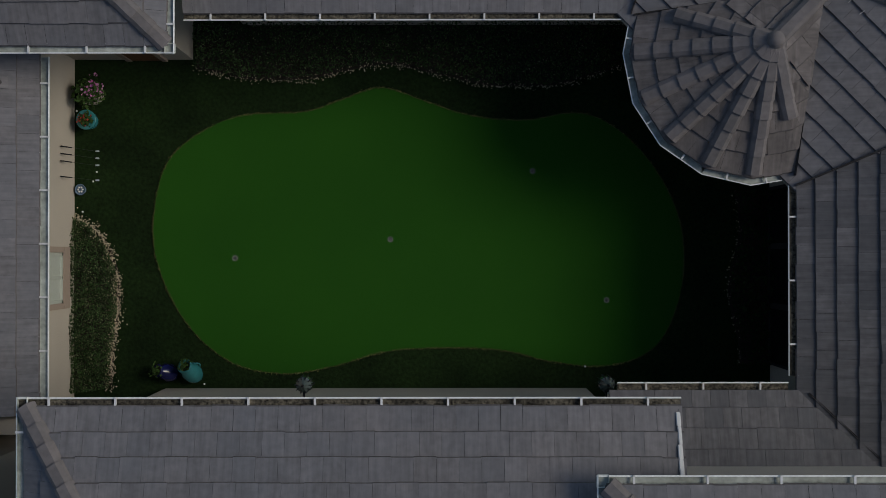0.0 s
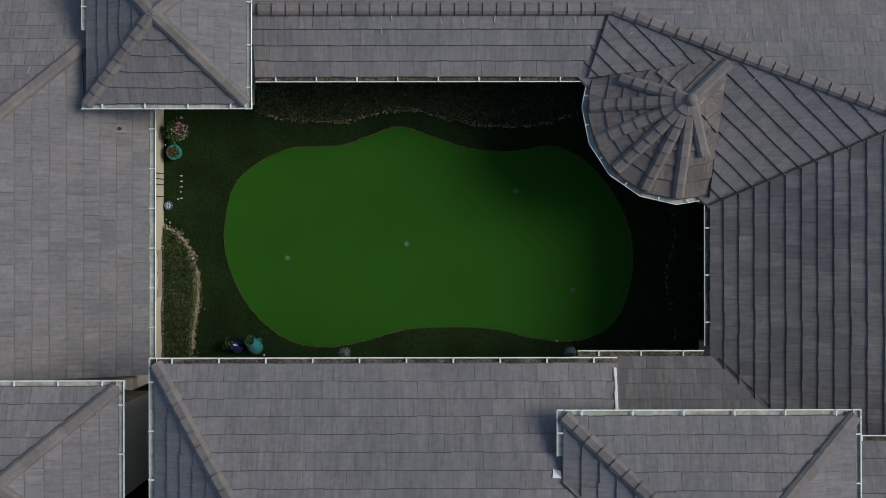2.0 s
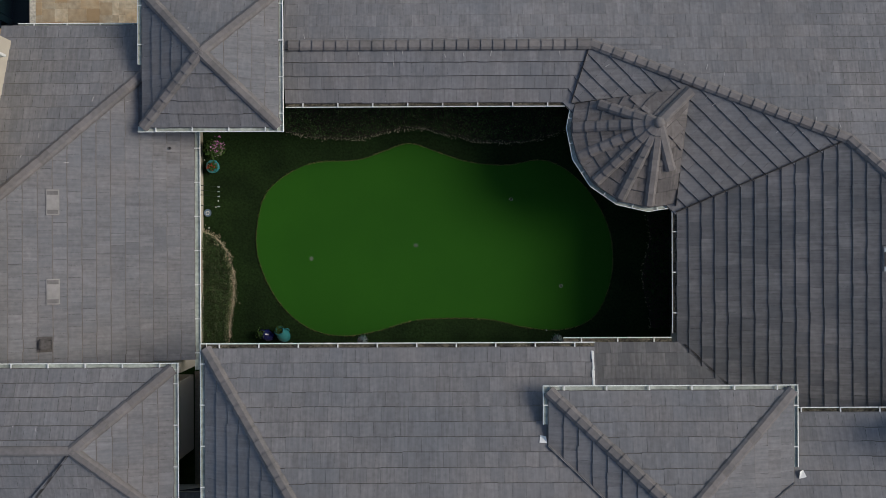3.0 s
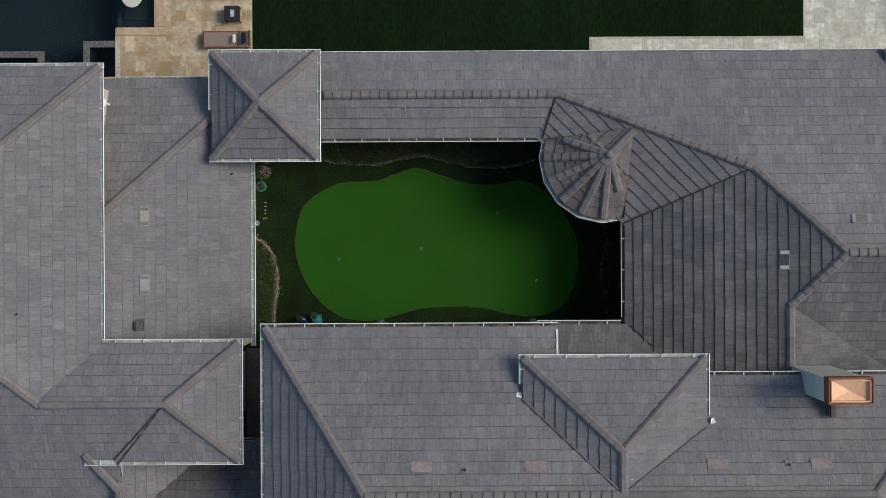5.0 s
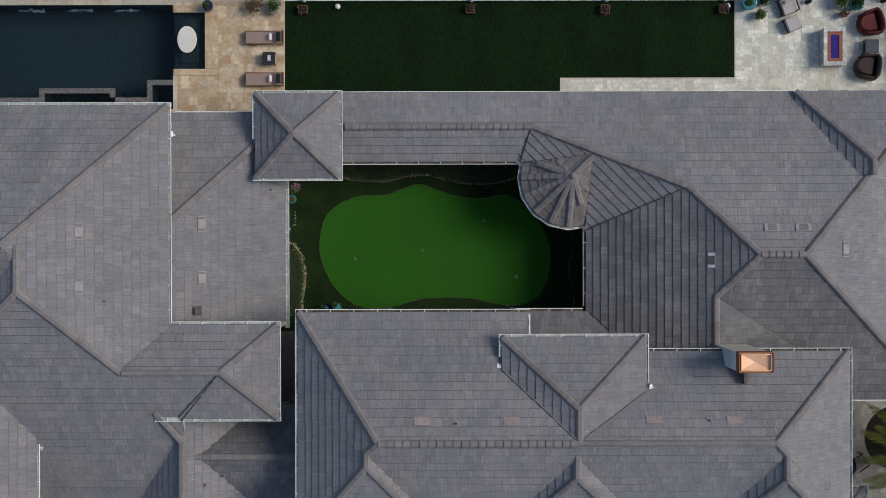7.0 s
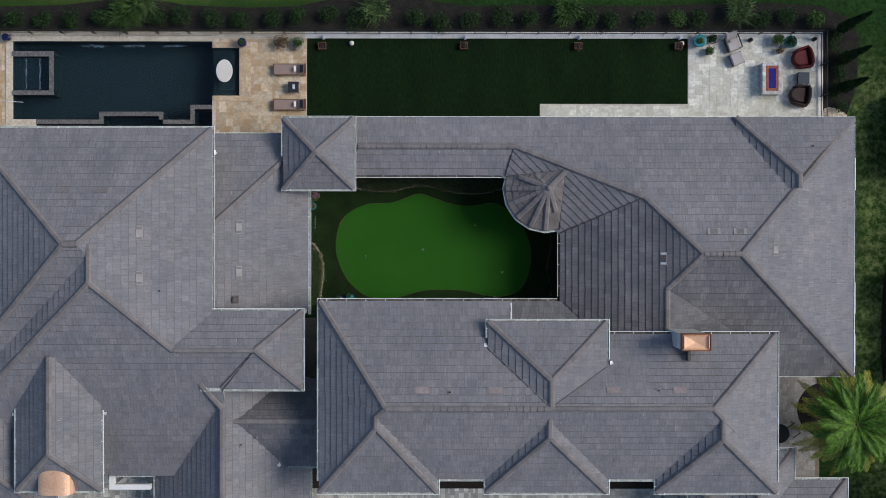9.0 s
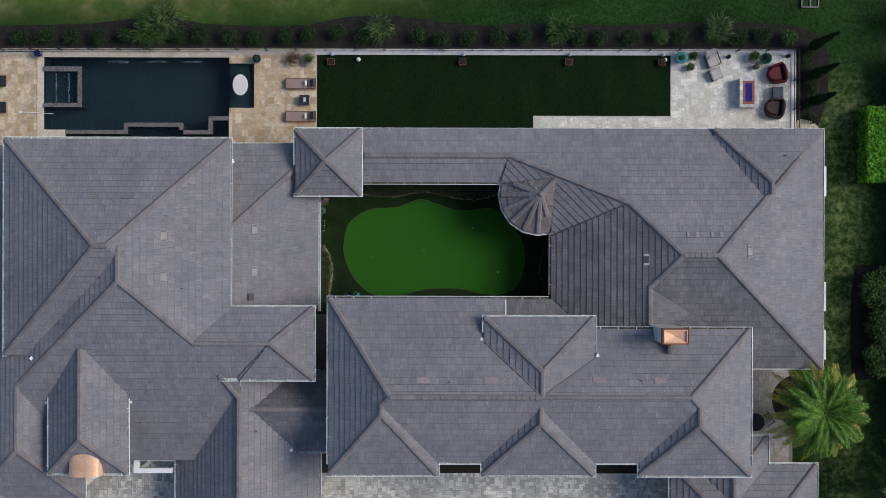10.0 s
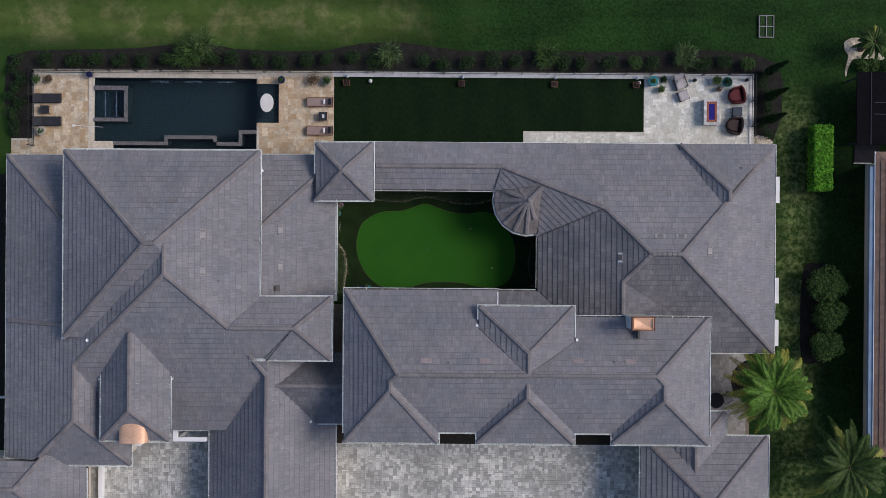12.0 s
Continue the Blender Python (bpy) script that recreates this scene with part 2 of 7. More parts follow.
M_hedge = material("bright_hedge_leaf", (0.12, 0.33, 0.02), 0.6, (0.045, 0.15, 0.012), 6, 2, 0.5, 0.0, random_from="island", spec=0.1)
M_frond = material("palm_frond", (0.085, 0.168, 0.020), 0.6, (0.042, 0.095, 0.012), 5, 0.9, 0.45, 0.0, random_from="island", spec=0.12)
M_frondold = material("yellow_palm_frond", (0.25, 0.235, 0.03), 0.6, (0.11, 0.16, 0.022), 5, 0.9, 0.35, 0.0, random_from="island")
M_grassy = material("fountain_grass", (0.068, 0.112, 0.030), 0.75, (0.028, 0.058, 0.014), 5, 1.0, 0.4, 0.0, random_from="island")
M_trunk = material("palm_trunk", (0.10, 0.075, 0.05), 0.95, None, 20, 3, 0.4, 0.8)
M_pink = material("pink_petal", (0.50, 0.10, 0.38), 0.7, (0.55, 0.35, 0.45), 5, 3, 0.3, 0.0, random_from="island")
M_redfl = material("red_petal", (0.35, 0.05, 0.03), 0.7, None, 5, 3, 0.3, 0.0, random_from="island")
M_float = material("pale_table_top", (0.62, 0.60, 0.54), 0.6, (0.56, 0.54, 0.48), 12, 1.5, 0.05, 0.05)
M_brown = material("brown_neighbour_tile", (0.20, 0.125, 0.085), 0.8, (0.14, 0.10, 0.08), 9, 0.9, 0.15, 0.15, random_from="island")
M_fascia = material("blue_grey_fascia", (0.16, 0.24, 0.33), 0.6, None, 12, 1, 0.08, 0.0)

def lawn_material():
    """Dark grass with the eastern shade put into its colour; paler with dry patches towards the west and on a trodden
    strip by the east side.
    """
    m = M_grass
    n, l = m.node_tree.nodes, m.node_tree.links
    b = n["Principled BSDF"]
    shade_grass = b.inputs["Base Color"].links[0].from_socket
    geo = n.new("ShaderNodeNewGeometry")
    sep = n.new("ShaderNodeSeparateXYZ")
    l.new(geo.outputs["Position"], sep.inputs[0])

    def math_node(op, a, c=None, clamp=False):
        x = n.new("ShaderNodeMath")
        x.operation, x.use_clamp = op, clamp
        for i, v in enumerate((a, c)):
            if v is None:
                continue
            if isinstance(v, (int, float)):
                x.inputs[i].default_value = v
            else:
                l.new(v, x.inputs[i])
        return x.outputs[0]

    def noise_at(scale, detail, rough=0.6):
        t = n.new("ShaderNodeTexNoise")
        t.inputs["Scale"].default_value, t.inputs["Detail"].default_value, t.inputs["Roughness"].default_value = scale, detail, rough
        l.new(geo.outputs["Position"], t.inputs["Vector"])
        return t.outputs["Fac"]

    # the colour darkens eastwards: lawn shade there is painted into the grass
    west = math_node("MULTIPLY_ADD", sep.outputs["X"], -0.045)
    west.node.inputs[2].default_value = 0.10
    patch = math_node("MULTIPLY_ADD", noise_at(0.16, 5), 2.6)
    patch.node.inputs[2].default_value = -1.15
    dry = math_node("ADD", west, patch, True)
    off = math_node("ABSOLUTE", math_node("SUBTRACT", sep.outputs["X"], 25.0))
    strip = math_node("SUBTRACT", 1.15, math_node("MULTIPLY", off, 0.48), True)
    strip = math_node("MULTIPLY", strip, math_node("MULTIPLY_ADD", noise_at(0.9, 6), 2.4), True)
    strip.node.inputs[1].links[0].from_node.inputs[2].default_value = -0.55
    south = math_node("SUBTRACT", 4.2, math_node("MULTIPLY", sep.outputs["Y"], 0.33), True)
    strip = math_node("MULTIPLY", strip, south, True)
    dry = math_node("MAXIMUM", dry, strip, True)
    # the band along the planting bed is worn to straw in places, west of the patio
    band_y = math_node("SUBTRACT", 1.25, math_node("MULTIPLY", math_node("ABSOLUTE", math_node("SUBTRACT", sep.outputs["Y"], 16.6)), 0.60), True)
    band_x = math_node("MULTIPLY", sep.outputs["X"], -0.22, True)
    worn = math_node("MULTIPLY", band_y, band_x)

    def blend(fac, a, c):
        x = n.new("ShaderNodeMix")
        x.data_type = "RGBA"
        fs = [i for i in x.inputs if i.name == "Factor" and i.type == "VALUE"][0]
        cs = [i for i in x.inputs if i.type == "RGBA"]
        l.new(fac, fs)
        for s_, v in zip(cs, (a, c)):
            if isinstance(v, tuple):
                s_.default_value = (*v, 1)
            else:
                l.new(v, s_)
        return [o for o in x.outputs if o.type == "RGBA"][0]

    tan = math_node("MULTIPLY_ADD", noise_at(0.35, 6, 0.7), 5.0, True)
    tan.node.inputs[2].default_value = -2.75
    speck = math_node("MULTIPLY_ADD", noise_at(9.0, 5, 0.7), 2.0, True)
    speck.node.inputs[2].default_value = -0.5
    drycol = blend(speck, (0.015, 0.043, 0.007), (0.036, 0.074, 0.014))
    drycol = blend(math_node("MULTIPLY", tan, 0.5), drycol, (0.135, 0.120, 0.060))
    bare = math_node("MULTIPLY_ADD", noise_at(0.30, 7, 0.65), 7.0, True)
    bare.node.inputs[2].default_value = -3.35
    base = blend(dry, shade_grass, drycol)
    thin = math_node("MULTIPLY_ADD", noise_at(1.1, 8, 0.75), 2.2, True)
    thin.node.inputs[2].default_value = -0.35
    base = blend(math_node("MULTIPLY", math_node("MULTIPLY", worn, thin), 0.75), base, (0.086, 0.122, 0.027))
    base = blend(math_node("MULTIPLY", math_node("MULTIPLY", bare, math_node("MULTIPLY", worn, thin, True)), 0.95), base, (0.190, 0.178, 0.078))
    # thin straw on the trodden strip, and bands left by the mower
    tuft = math_node("MULTIPLY_ADD", noise_at(2.6, 7, 0.72), 4.5, True)
    tuft.node.inputs[2].default_value = -1.95
    straw = math_node("MULTIPLY", math_node("MULTIPLY", strip, 1.5, True), tuft)
    base = blend(straw, base, (0.155, 0.190, 0.066))
    mp = n.new("ShaderNodeMapping")
    mp.inputs["Scale"].default_value = (0.09, 0.55, 1.0)
    l.new(geo.outputs["Position"], mp.inputs["Vector"])
    band = n.new("ShaderNodeTexNoise")
    band.inputs["Scale"].default_value, band.inputs["Detail"].default_value, band.inputs["Roughness"].default_value = 1.0, 6.0, 0.65
    l.new(mp.outputs[0], band.inputs["Vector"])
    r = n.new("ShaderNodeMapRange")
    r.inputs["From Min"].default_value, r.inputs["From Max"].default_value = 0.3, 0.7
    r.inputs["To Min"].default_value, r.inputs["To Max"].default_value = 0.66, 1.16
    l.new(band.outputs["Fac"], r.inputs["Value"])
    grey = n.new("ShaderNodeCombineColor")
    for i in range(3):
        l.new(r.outputs[0], grey.inputs[i])
    x = n.new("ShaderNodeMix")
    x.data_type, x.blend_type = "RGBA", "MULTIPLY"
    x.inputs["Factor"].default_value = 1.0
    cs = [i for i in x.inputs if i.type == "RGBA"]
    l.new(base, cs[0])
    l.new(grey.outputs[0], cs[1])
    l.new([o for o in x.outputs if o.type == "RGBA"][0], b.inputs["Base Color"])


lawn_material()
M_water = bpy.data.materials.new("pool_water")
M_water.use_nodes = True
_n, _l = M_water.node_tree.nodes, M_water.node_tree.links
_b = _n["Principled BSDF"]
_b.inputs["Base Color"].default_value = (0.75, 0.92, 0.95, 1)
_b.inputs["Roughness"].default_value, _b.inputs["IOR"].default_value = 0.02, 1.33
_b.inputs["Transmission Weight"].default_value = 1.0
_t = _n.new("ShaderNodeTexNoise")
_t.inputs["Scale"].default_value = 2.2
_p = _n.new("ShaderNodeBump")
_p.inputs["Strength"].default_value, _p.inputs["Distance"].default_value = 0.05, 0.05
_l.new(_t.outputs["Fac"], _p.inputs["Height"])
_l.new(_p.outputs[0], _b.inputs["Normal"])


# ---- mesh helpers ----
def mesh_object(name, verts, faces, mat, parent=None, label="", smooth=False, mats=None, index=None):
    me = bpy.data.meshes.new(name)
    me.from_pydata([tuple(v) for v in verts], [], [tuple(f) for f in faces])
    for m in (mats or [mat]):
        me.materials.append(m)
    if index is not None:
        me.polygons.foreach_set("material_index", index)
    if smooth:
        me.polygons.foreach_set("use_smooth", [True] * len(me.polygons))
    me.update()
    ob = new(name, me)
    if parent is not None:
        ob.parent = parent
        ob.matrix_parent_inverse = parent.matrix_basis.inverted()
    if label:
        ob["label"] = label
    return ob


def part(name, bm, mat, parent=None, label="", smooth=False):
    me = bpy.data.meshes.new(name)
    bmesh.ops.recalc_face_normals(bm, faces=bm.faces)
    bm.to_mesh(me)
    bm.free()
    me.materials.append(mat)
    if smooth:
        me.polygons.foreach_set("use_smooth", [True] * len(me.polygons))
    ob = new(name, me)
    if parent is not None:
        ob.parent = parent
        ob.matrix_parent_inverse = parent.matrix_basis.inverted()
    if label:
        ob["label"] = label
    return ob


def empty(name, x=0, y=0, z=0, rz=0, **tags):
    ob = new(name)
    ob.empty_display_size = 0.2
    ob.matrix_basis = pose(x, y, z, 0, 0, rz)
    return tagged(ob, **tags)


def box(bm, x0, x1, y0, y1, z0, z1, m=None, bevel=0.0):
    r = bmesh.ops.create_cube(bm, size=1.0)
    vs = r["verts"]
    bmesh.ops.transform(bm, verts=vs, matrix=Matrix.Translation(((x0 + x1) / 2, (y0 + y1) / 2, (z0 + z1) / 2))
                        @ Matrix.Diagonal((abs(x1 - x0), abs(y1 - y0), abs(z1 - z0), 1)))
    if bevel:
        es = list({e for v in vs for e in v.link_edges})
        g = bmesh.ops.bevel(bm, geom=es, offset=bevel, segments=2, affect="EDGES")
        vs = list({v for f in g["faces"] for v in f.verts} | {v for v in vs if v.is_valid})
    if m is not None:
        bmesh.ops.transform(bm, verts=vs, matrix=m)
    return bm


def boxed(*a, **k):
    return box(bmesh.new(), *a, **k)


def lathe(bm, profile, seg=20, m=None):
    """A turned body from (radius, height) pairs."""
    rings = []
    for r, z in profile:
        rings.append([bm.verts.new((r * math.cos(2 * math.pi * i / seg), r * math.sin(2 * math.pi * i / seg), z)) for i in range(seg)])
    for a, b in zip(rings, rings[1:]):
        for i in range(seg):
            bm.faces.new((a[i], a[(i + 1) % seg], b[(i + 1) % seg], b[i]))
    bm.faces.new(rings[0][::-1])
    bm.faces.new(rings[-1])
    if m is not None:
        bmesh.ops.transform(bm, verts=[v for r in rings for v in r], matrix=m)
    return bm


def clip(poly, a, b, c):
    """The part of a convex polygon with a*x + b*y <= c."""
    out = []
    for i, p in enumerate(poly):
        q = poly[(i + 1) % len(poly)]
        dp, dq = a * p[0] + b * p[1] - c, a * q[0] + b * q[1] - c
        if dp <= 0:
            out.append(p)
        if (dp < 0 < dq) or (dq < 0 < dp):
            s = dp / (dp - dq)
            out.append((p[0] + s * (q[0] - p[0]), p[1] + s * (q[1] - p[1])))
    return out


def area2(poly):
    return sum(p[0] * q[1] - q[0] * p[1] for p, q in zip(poly, poly[1:] + poly[:1]))


def ccw(poly):
    return poly if area2(poly) > 0 else poly[::-1]


def halfplanes(poly):
    """a, b, c of every side of a counter-clockwise polygon, inside where a*x + b*y <= c."""
    out = []
    for p, q in zip(poly, poly[1:] + poly[:1]):
        ex, ey = q[0] - p[0], q[1] - p[1]
        k = math.hypot(ex, ey)
        if k > 1e-6:
            out.append((ey / k, -ex / k, (ey * p[0] - ex * p[1]) / k))
    return out


# ---- ROOFS ----
class Face:
    """One roof plane: a convex plan polygon, its upslope direction n, and z = z0 + pitch * (n.p - o)."""
    def __init__(self, block, poly, n, o, z0, pitch):
        self.block, self.poly, self.n, self.o, self.z0, self.pitch = block, ccw([tuple(p) for p in poly]), n, o, z0, pitch
        self.half = halfplanes(self.poly)
        self.course = 0.361 if n[0] > 0.3 else 0.378

    def z(self, x, y):
        return self.z0 + self.pitch * (self.n[0] * x + self.n[1] * y - self.o)


class Block:
    def __init__(self, name, label, mats=None):
        self.name, self.label, self.faces, self.eaves, self.caps = name, label, [], [], []
        self.mats = mats
        BLOCKS.append(self)
        self.rank = len(BLOCKS)

    def face(self, side, edge, z0, pitch, *polys):
        """side: upslope direction; edge: the eave's coordinate along it."""
        for p in polys:
            self.faces.append(Face(self, p, side, edge, z0, pitch))
        return self


BLOCKS = []
N_, S_, E_, W_ = (0, -1), (0, 1), (-1, 0), (1, 0)   # upslope directions of planes that look north, south, east, west
LIP = 0.15


def hip(name, label, x0, x1, y0, y1, ze, zr, axis, a, b, r, sides="NSEW", gut="NSEW", mats=None):
    """A hipped block over a rectangle (outer gutter lines) with a ridge on the line y = r or x = r from a to b."""
    blk = Block(name, label, mats)
    X0, X1 = x0 + LIP * ("W" in sides), x1 - LIP * ("E" in sides)
    Y0, Y1 = y0 + LIP * ("S" in sides), y1 - LIP * ("N" in sides)
    h = zr - ze
    if axis == "x":
        a, b = (a if "W" in sides else X0), (b if "E" in sides else X1)
        A, B = (a, r), (b, r)
        quad = {"N": [(X0, Y1), (X1, Y1), B, A], "S": [(X0, Y0), (X1, Y0), B, A], "W": [(X0, Y0), (X0, Y1), A], "E": [(X1, Y0), (X1, Y1), B]}
        run = {"N": Y1 - r, "S": r - Y0, "W": a - X0, "E": X1 - b}
    else:
        a, b = (a if "S" in sides else Y0), (b if "N" in sides else Y1)
        A, B = (r, a), (r, b)
        quad = {"W": [(X0, Y0), (X0, Y1), B, A], "E": [(X1, Y0), (X1, Y1), B, A], "S": [(X0, Y0), (X1, Y0), A], "N": [(X0, Y1), (X1, Y1), B]}
        run = {"N": Y1 - b, "S": a - Y0, "W": r - X0, "E": X1 - r}
    for s in sides:
        n, e = {"N": (N_, -Y1), "S": (S_, Y0), "W": (W_, X0), "E": (E_, -X1)}[s]
        q = [p for i, p in enumerate(quad[s]) if p != quad[s][i - 1]]
        blk.face(n, e, ze, h / run[s], q)
    corner = {"NW": ((X0, Y1), A if axis == "x" else B), "SW": ((X0, Y0), A), "NE": ((X1, Y1), B), "SE": ((X1, Y0), B if axis == "x" else A)}
    for k, (p, q) in corner.items():
        if k[0] in sides and k[1] in sides:
            blk.caps.append(((*p, ze), (*q, zr)))
    if A != B:
        blk.caps.append(((*A, zr), (*B, zr)))
    line = {"N": ((x0, y1), (x1, y1)), "S": ((x1, y0), (x0, y0)), "W": ((x0, y0), (x0, y1)), "E": ((x1, y1), (x1, y0))}
    for s in gut:
        if s in sides:
            blk.eaves.append((*line[s], ze, {"N": N_, "S": S_, "W": W_, "E": E_}[s]))
    blk.foot = (x0, x1, y0, y1, ze)
    return blk


GREY = "dark grey-brown flat concrete roof tiles"
L1, L2 = 2.95, 5.5
# two-storey south wing with its dormer and three bays
L3 = 6.0
sw = hip("roof", GREY, -6.55, 5.42, -11.66, -2.15, L3, 7.95, "x", -2.86, 5.42, -7.58, "NSW", "SW")
# its north plane ends at a rake beside the low link and runs on under the dormer
nf = sw.faces[0]
nf.poly = ccw([(-6.40, -2.30), (3.60, -2.30), (3.60, -7.58), (-2.86, -7.58)])
nf.half = halfplanes(nf.poly)
sw.faces.append(Face(sw, [(3.60, -3.45), (5.42, -3.45), (5.42, -7.58), (3.60, -7.58)], nf.n, nf.o, nf.z0, nf.pitch))
sw.eaves.append(((-6.55, -2.15), (3.60, -2.15), L3, N_))
sw.caps = [(a, b) for a, b in sw.caps if a[1] > -11] + [((-3.33, -8.02, 7.69), (-2.86, -7.58, 7.95))]
sw.foot = (-6.55, 3.60, -11.66, -2.21, L3)
se = hip("roof", GREY, 5.42, 17.47, -11.66, -3.85, L3, 7.95, "x", 5.42, 13.58, -7.57, "NSE")
se.caps = [(a, b) for a, b in se.caps if a[1] > -11] + [((14.12, -8.13, 7.65), (13.58, -7.57, 7.95))]
wb = hip("roof", GREY, -6.56, -0.17, -12.36, -7.58, L3, 7.70, "y", -8.59, -7.58, -3.36, "SWE", "SE")
hip("roof", GREY, 2.13, 8.67, -12.36, -7.58, L3, 7.60, "y", -9.10, -7.58, 5.40, "SWE")
eb = hip("roof", GREY, 10.97, 17.48, -12.36, -7.58, L3, 7.65, "y", -9.18, -7.58, 14.12, "SWE", "SW")
for b_, cut in ((wb, -7.99), (eb, -8.11)):
    b_.caps = [((*a[:2], a[2]), (b[0], min(b[1], cut), b[2])) if a[2] == b[2] else (a, b) for a, b in b_.caps]
dormer = hip("roof", GREY, 2.18, 8.52, -7.58, -3.15, 6.88, 7.93, "y", -7.58, -6.18, 5.45, "NWE", "N")
dormer.eaves += [((2.18, -4.12), (2.18, -3.15), 6.88, W_), ((8.52, -3.15), (8.52, -5.20), 6.88, E_)]
# single-storey north corridor and north-east wing
corridor = hip("roof", GREY, -4.80, 6.30, 4.33, 7.77, L1, 3.53, "x", 0, 0, 6.00, "NS", "S")
corridor.caps = [((-4.62, 6.0, 3.53), (3.86, 6.0, 3.53))]
ne = Block("roof", GREY)
ne.face(N_, -7.62, L1, 0.346, [(3.6, 7.62), (10.78, 7.62), (10.78, 3.17), (3.6, 6.14)], [(10.78, 7.62), (22.55, 7.62), (15.66, 0.17), (13.7, 0.17), (10.78, 3.17)])
ne.face(W_, 6.40, L1, 0.356, [(6.50, -1.7), (11.9, -1.7), (13.7, 0.17), (10.78, 3.17), (6.50, 2.4)], [(6.50, -4.6), (11.9, -4.6), (11.9, -1.7), (6.50, -1.7)])
ne.face(S_, -6.52, L1, 0.386, [(11.9, -6.52), (22.55, -6.52), (15.66, 0.17), (13.7, 0.17), (11.9, -1.7)])
ne.face(E_, -22.55, L1, 0.376, [(22.55, -6.52), (22.55, 7.62), (15.66, 0.17)])
ne.face(E_, -11.92, 4.91, 0.24, [(11.92, -1.72), (11.92, -4.6), (16.0, -4.6), (16.0, -4.2)])
for f in ne.faces[-1:]:
    f.n, f.o = (1, 0), 11.92
    f.pitch = -0.24
ne.caps += [((22.55, 7.62, L1), (15.66, 0.17, 5.55)), ((22.55, -6.52, L1), (15.66, 0.17, 5.55)), ((13.7, 0.17, 5.55), (15.66, 0.17, 5.55)),
            ((10.78, 3.19, 4.50), (13.7, 0.17, 5.55)), ((3.9, 6.02, 3.50), (10.78, 3.19, 4.50)), ((11.9, -1.7, 4.9), (13.7, 0.17, 5.55)), ((11.91, -4.6, 4.9), (11.91, -1.7, 4.9))]
ne.eaves += [((-4.8, 7.70), (22.66, 7.72), L1, N_), ((22.66, 7.72), (22.66, -6.62), L1, E_), ((22.66, -6.62), (11.9, -6.62), L1, S_), ((6.29, -2.2), (6.29, 1.46), L1, W_)]
ne.foot = None
# planes that look west or south take the darker, blotchier tile
ne2 = Block("roof", GREY + " in a darker, blotchy tone", M_darktiles)
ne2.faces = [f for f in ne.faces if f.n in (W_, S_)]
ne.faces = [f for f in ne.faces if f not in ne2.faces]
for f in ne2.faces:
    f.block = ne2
ne2.foot = None
R2_ = math.sqrt(0.5)
diag = Block("roof", GREY)
diag.face((R2_, R2_), 5.40, L1, 0.346, [(2.9, 4.737), (6.9, 0.737), (11.3, 3.0), (3.6, 6.15)])
diag.foot = None
low = Block("roof", GREY + " in a darker, blotchy tone", M_darktiles)
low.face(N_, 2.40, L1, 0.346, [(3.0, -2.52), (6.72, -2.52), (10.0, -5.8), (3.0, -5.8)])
low.eaves.append(((3.16, -2.31), (6.29, -2.31), L1, N_))
low.foot = None
hip("roof", GREY, 15.9, 22.62, 3.7, 7.80, 3.12, 4.55, "y", 3.7, 4.42, 19.05, "NW", "")
# round corner turret over the courtyard
TX, TY, TR, TZ = 5.69, 3.71, 2.43, 4.06
turret = Block("turret_roof", GREY + " browned by dirt", M_turrets)
TV = [(TX + (TR - LIP) * math.cos(radians(180 + 22 * (i - 8))), TY + (TR - LIP) * math.sin(radians(180 + 22 * (i - 8)))) for i in range(16)]
for i in range(16):
    p, q = TV[i], TV[(i + 1) % 16]
    m_ = radians(180 + 22 * (i - 7.5))
    n_ = (-math.cos(m_), -math.sin(m_))
    turret.face(n_, n_[0] * p[0] + n_[1] * p[1], L1 + 0.07, (TZ - L1 - 0.07) / ((TR - LIP) * math.cos(radians(11))), [p, q, (TX, TY)])
for i, s_ in ((7, 0.72), (8, 0.97), (9, 0.97), (10, 0.97), (11, 0.97), (12, 0.97), (13, 0.58)):
    p = TV[i]
    up = 0.0 if i == 9 else 0.03
    turret.caps.append(((TX + (p[0] - TX) * s_, TY + (p[1] - TY) * s_, TZ - (TZ - L1 - 0.07) * s_ + up), (TX, TY, TZ + up)))
turret.caps.append(((6.58, 4.60, 4.04), (TX, TY, TZ + 0.03)))
for s_ in (1, -1):
    nn = (s_ * R2_, -s_ * R2_)
    turret.face(nn, nn[0] * TX + nn[1] * TY - 1.0, TZ - 0.42, 0.42, [(TX, TY), (TX + 1.2, TY + 1.2), (TX + 1.2 - nn[0], TY + 1.2 - nn[1]), (TX - nn[0], TY - nn[1])])
for i in range(7, 13):
    p = [(TX + TR * math.cos(radians(180 + 22 * (k - 8))), TY + TR * math.sin(radians(180 + 22 * (k - 8)))) for k in (i + 1, i)]
    m_ = radians(180 + 22 * (i - 7.5))
    turret.eaves.append((p[0], p[1], L1 + 0.004 * (i % 3), (-math.cos(m_), -math.sin(m_))))
# the turret's planes end in two valleys that meet at its short ridge
TA, TP, TB = (3.34, 4.38), (6.56, 4.66), (6.36, 1.40)
for f in turret.faces:
    for p, q in ((TA, TP), (TP, TB)):
        a, b = -(q[1] - p[1]), q[0] - p[0]
        f.poly = clip(f.poly, a, b, a * p[0] + b * p[1])
    if len(f.poly) > 2:
        f.poly = ccw(f.poly)
        f.half = halfplanes(f.poly)
turret.faces = [f for f in turret.faces if len(f.poly) > 2 and abs(area2(f.poly)) > 0.02]
for f in turret.faces:
    f.course = 0.392
turret.foot = None
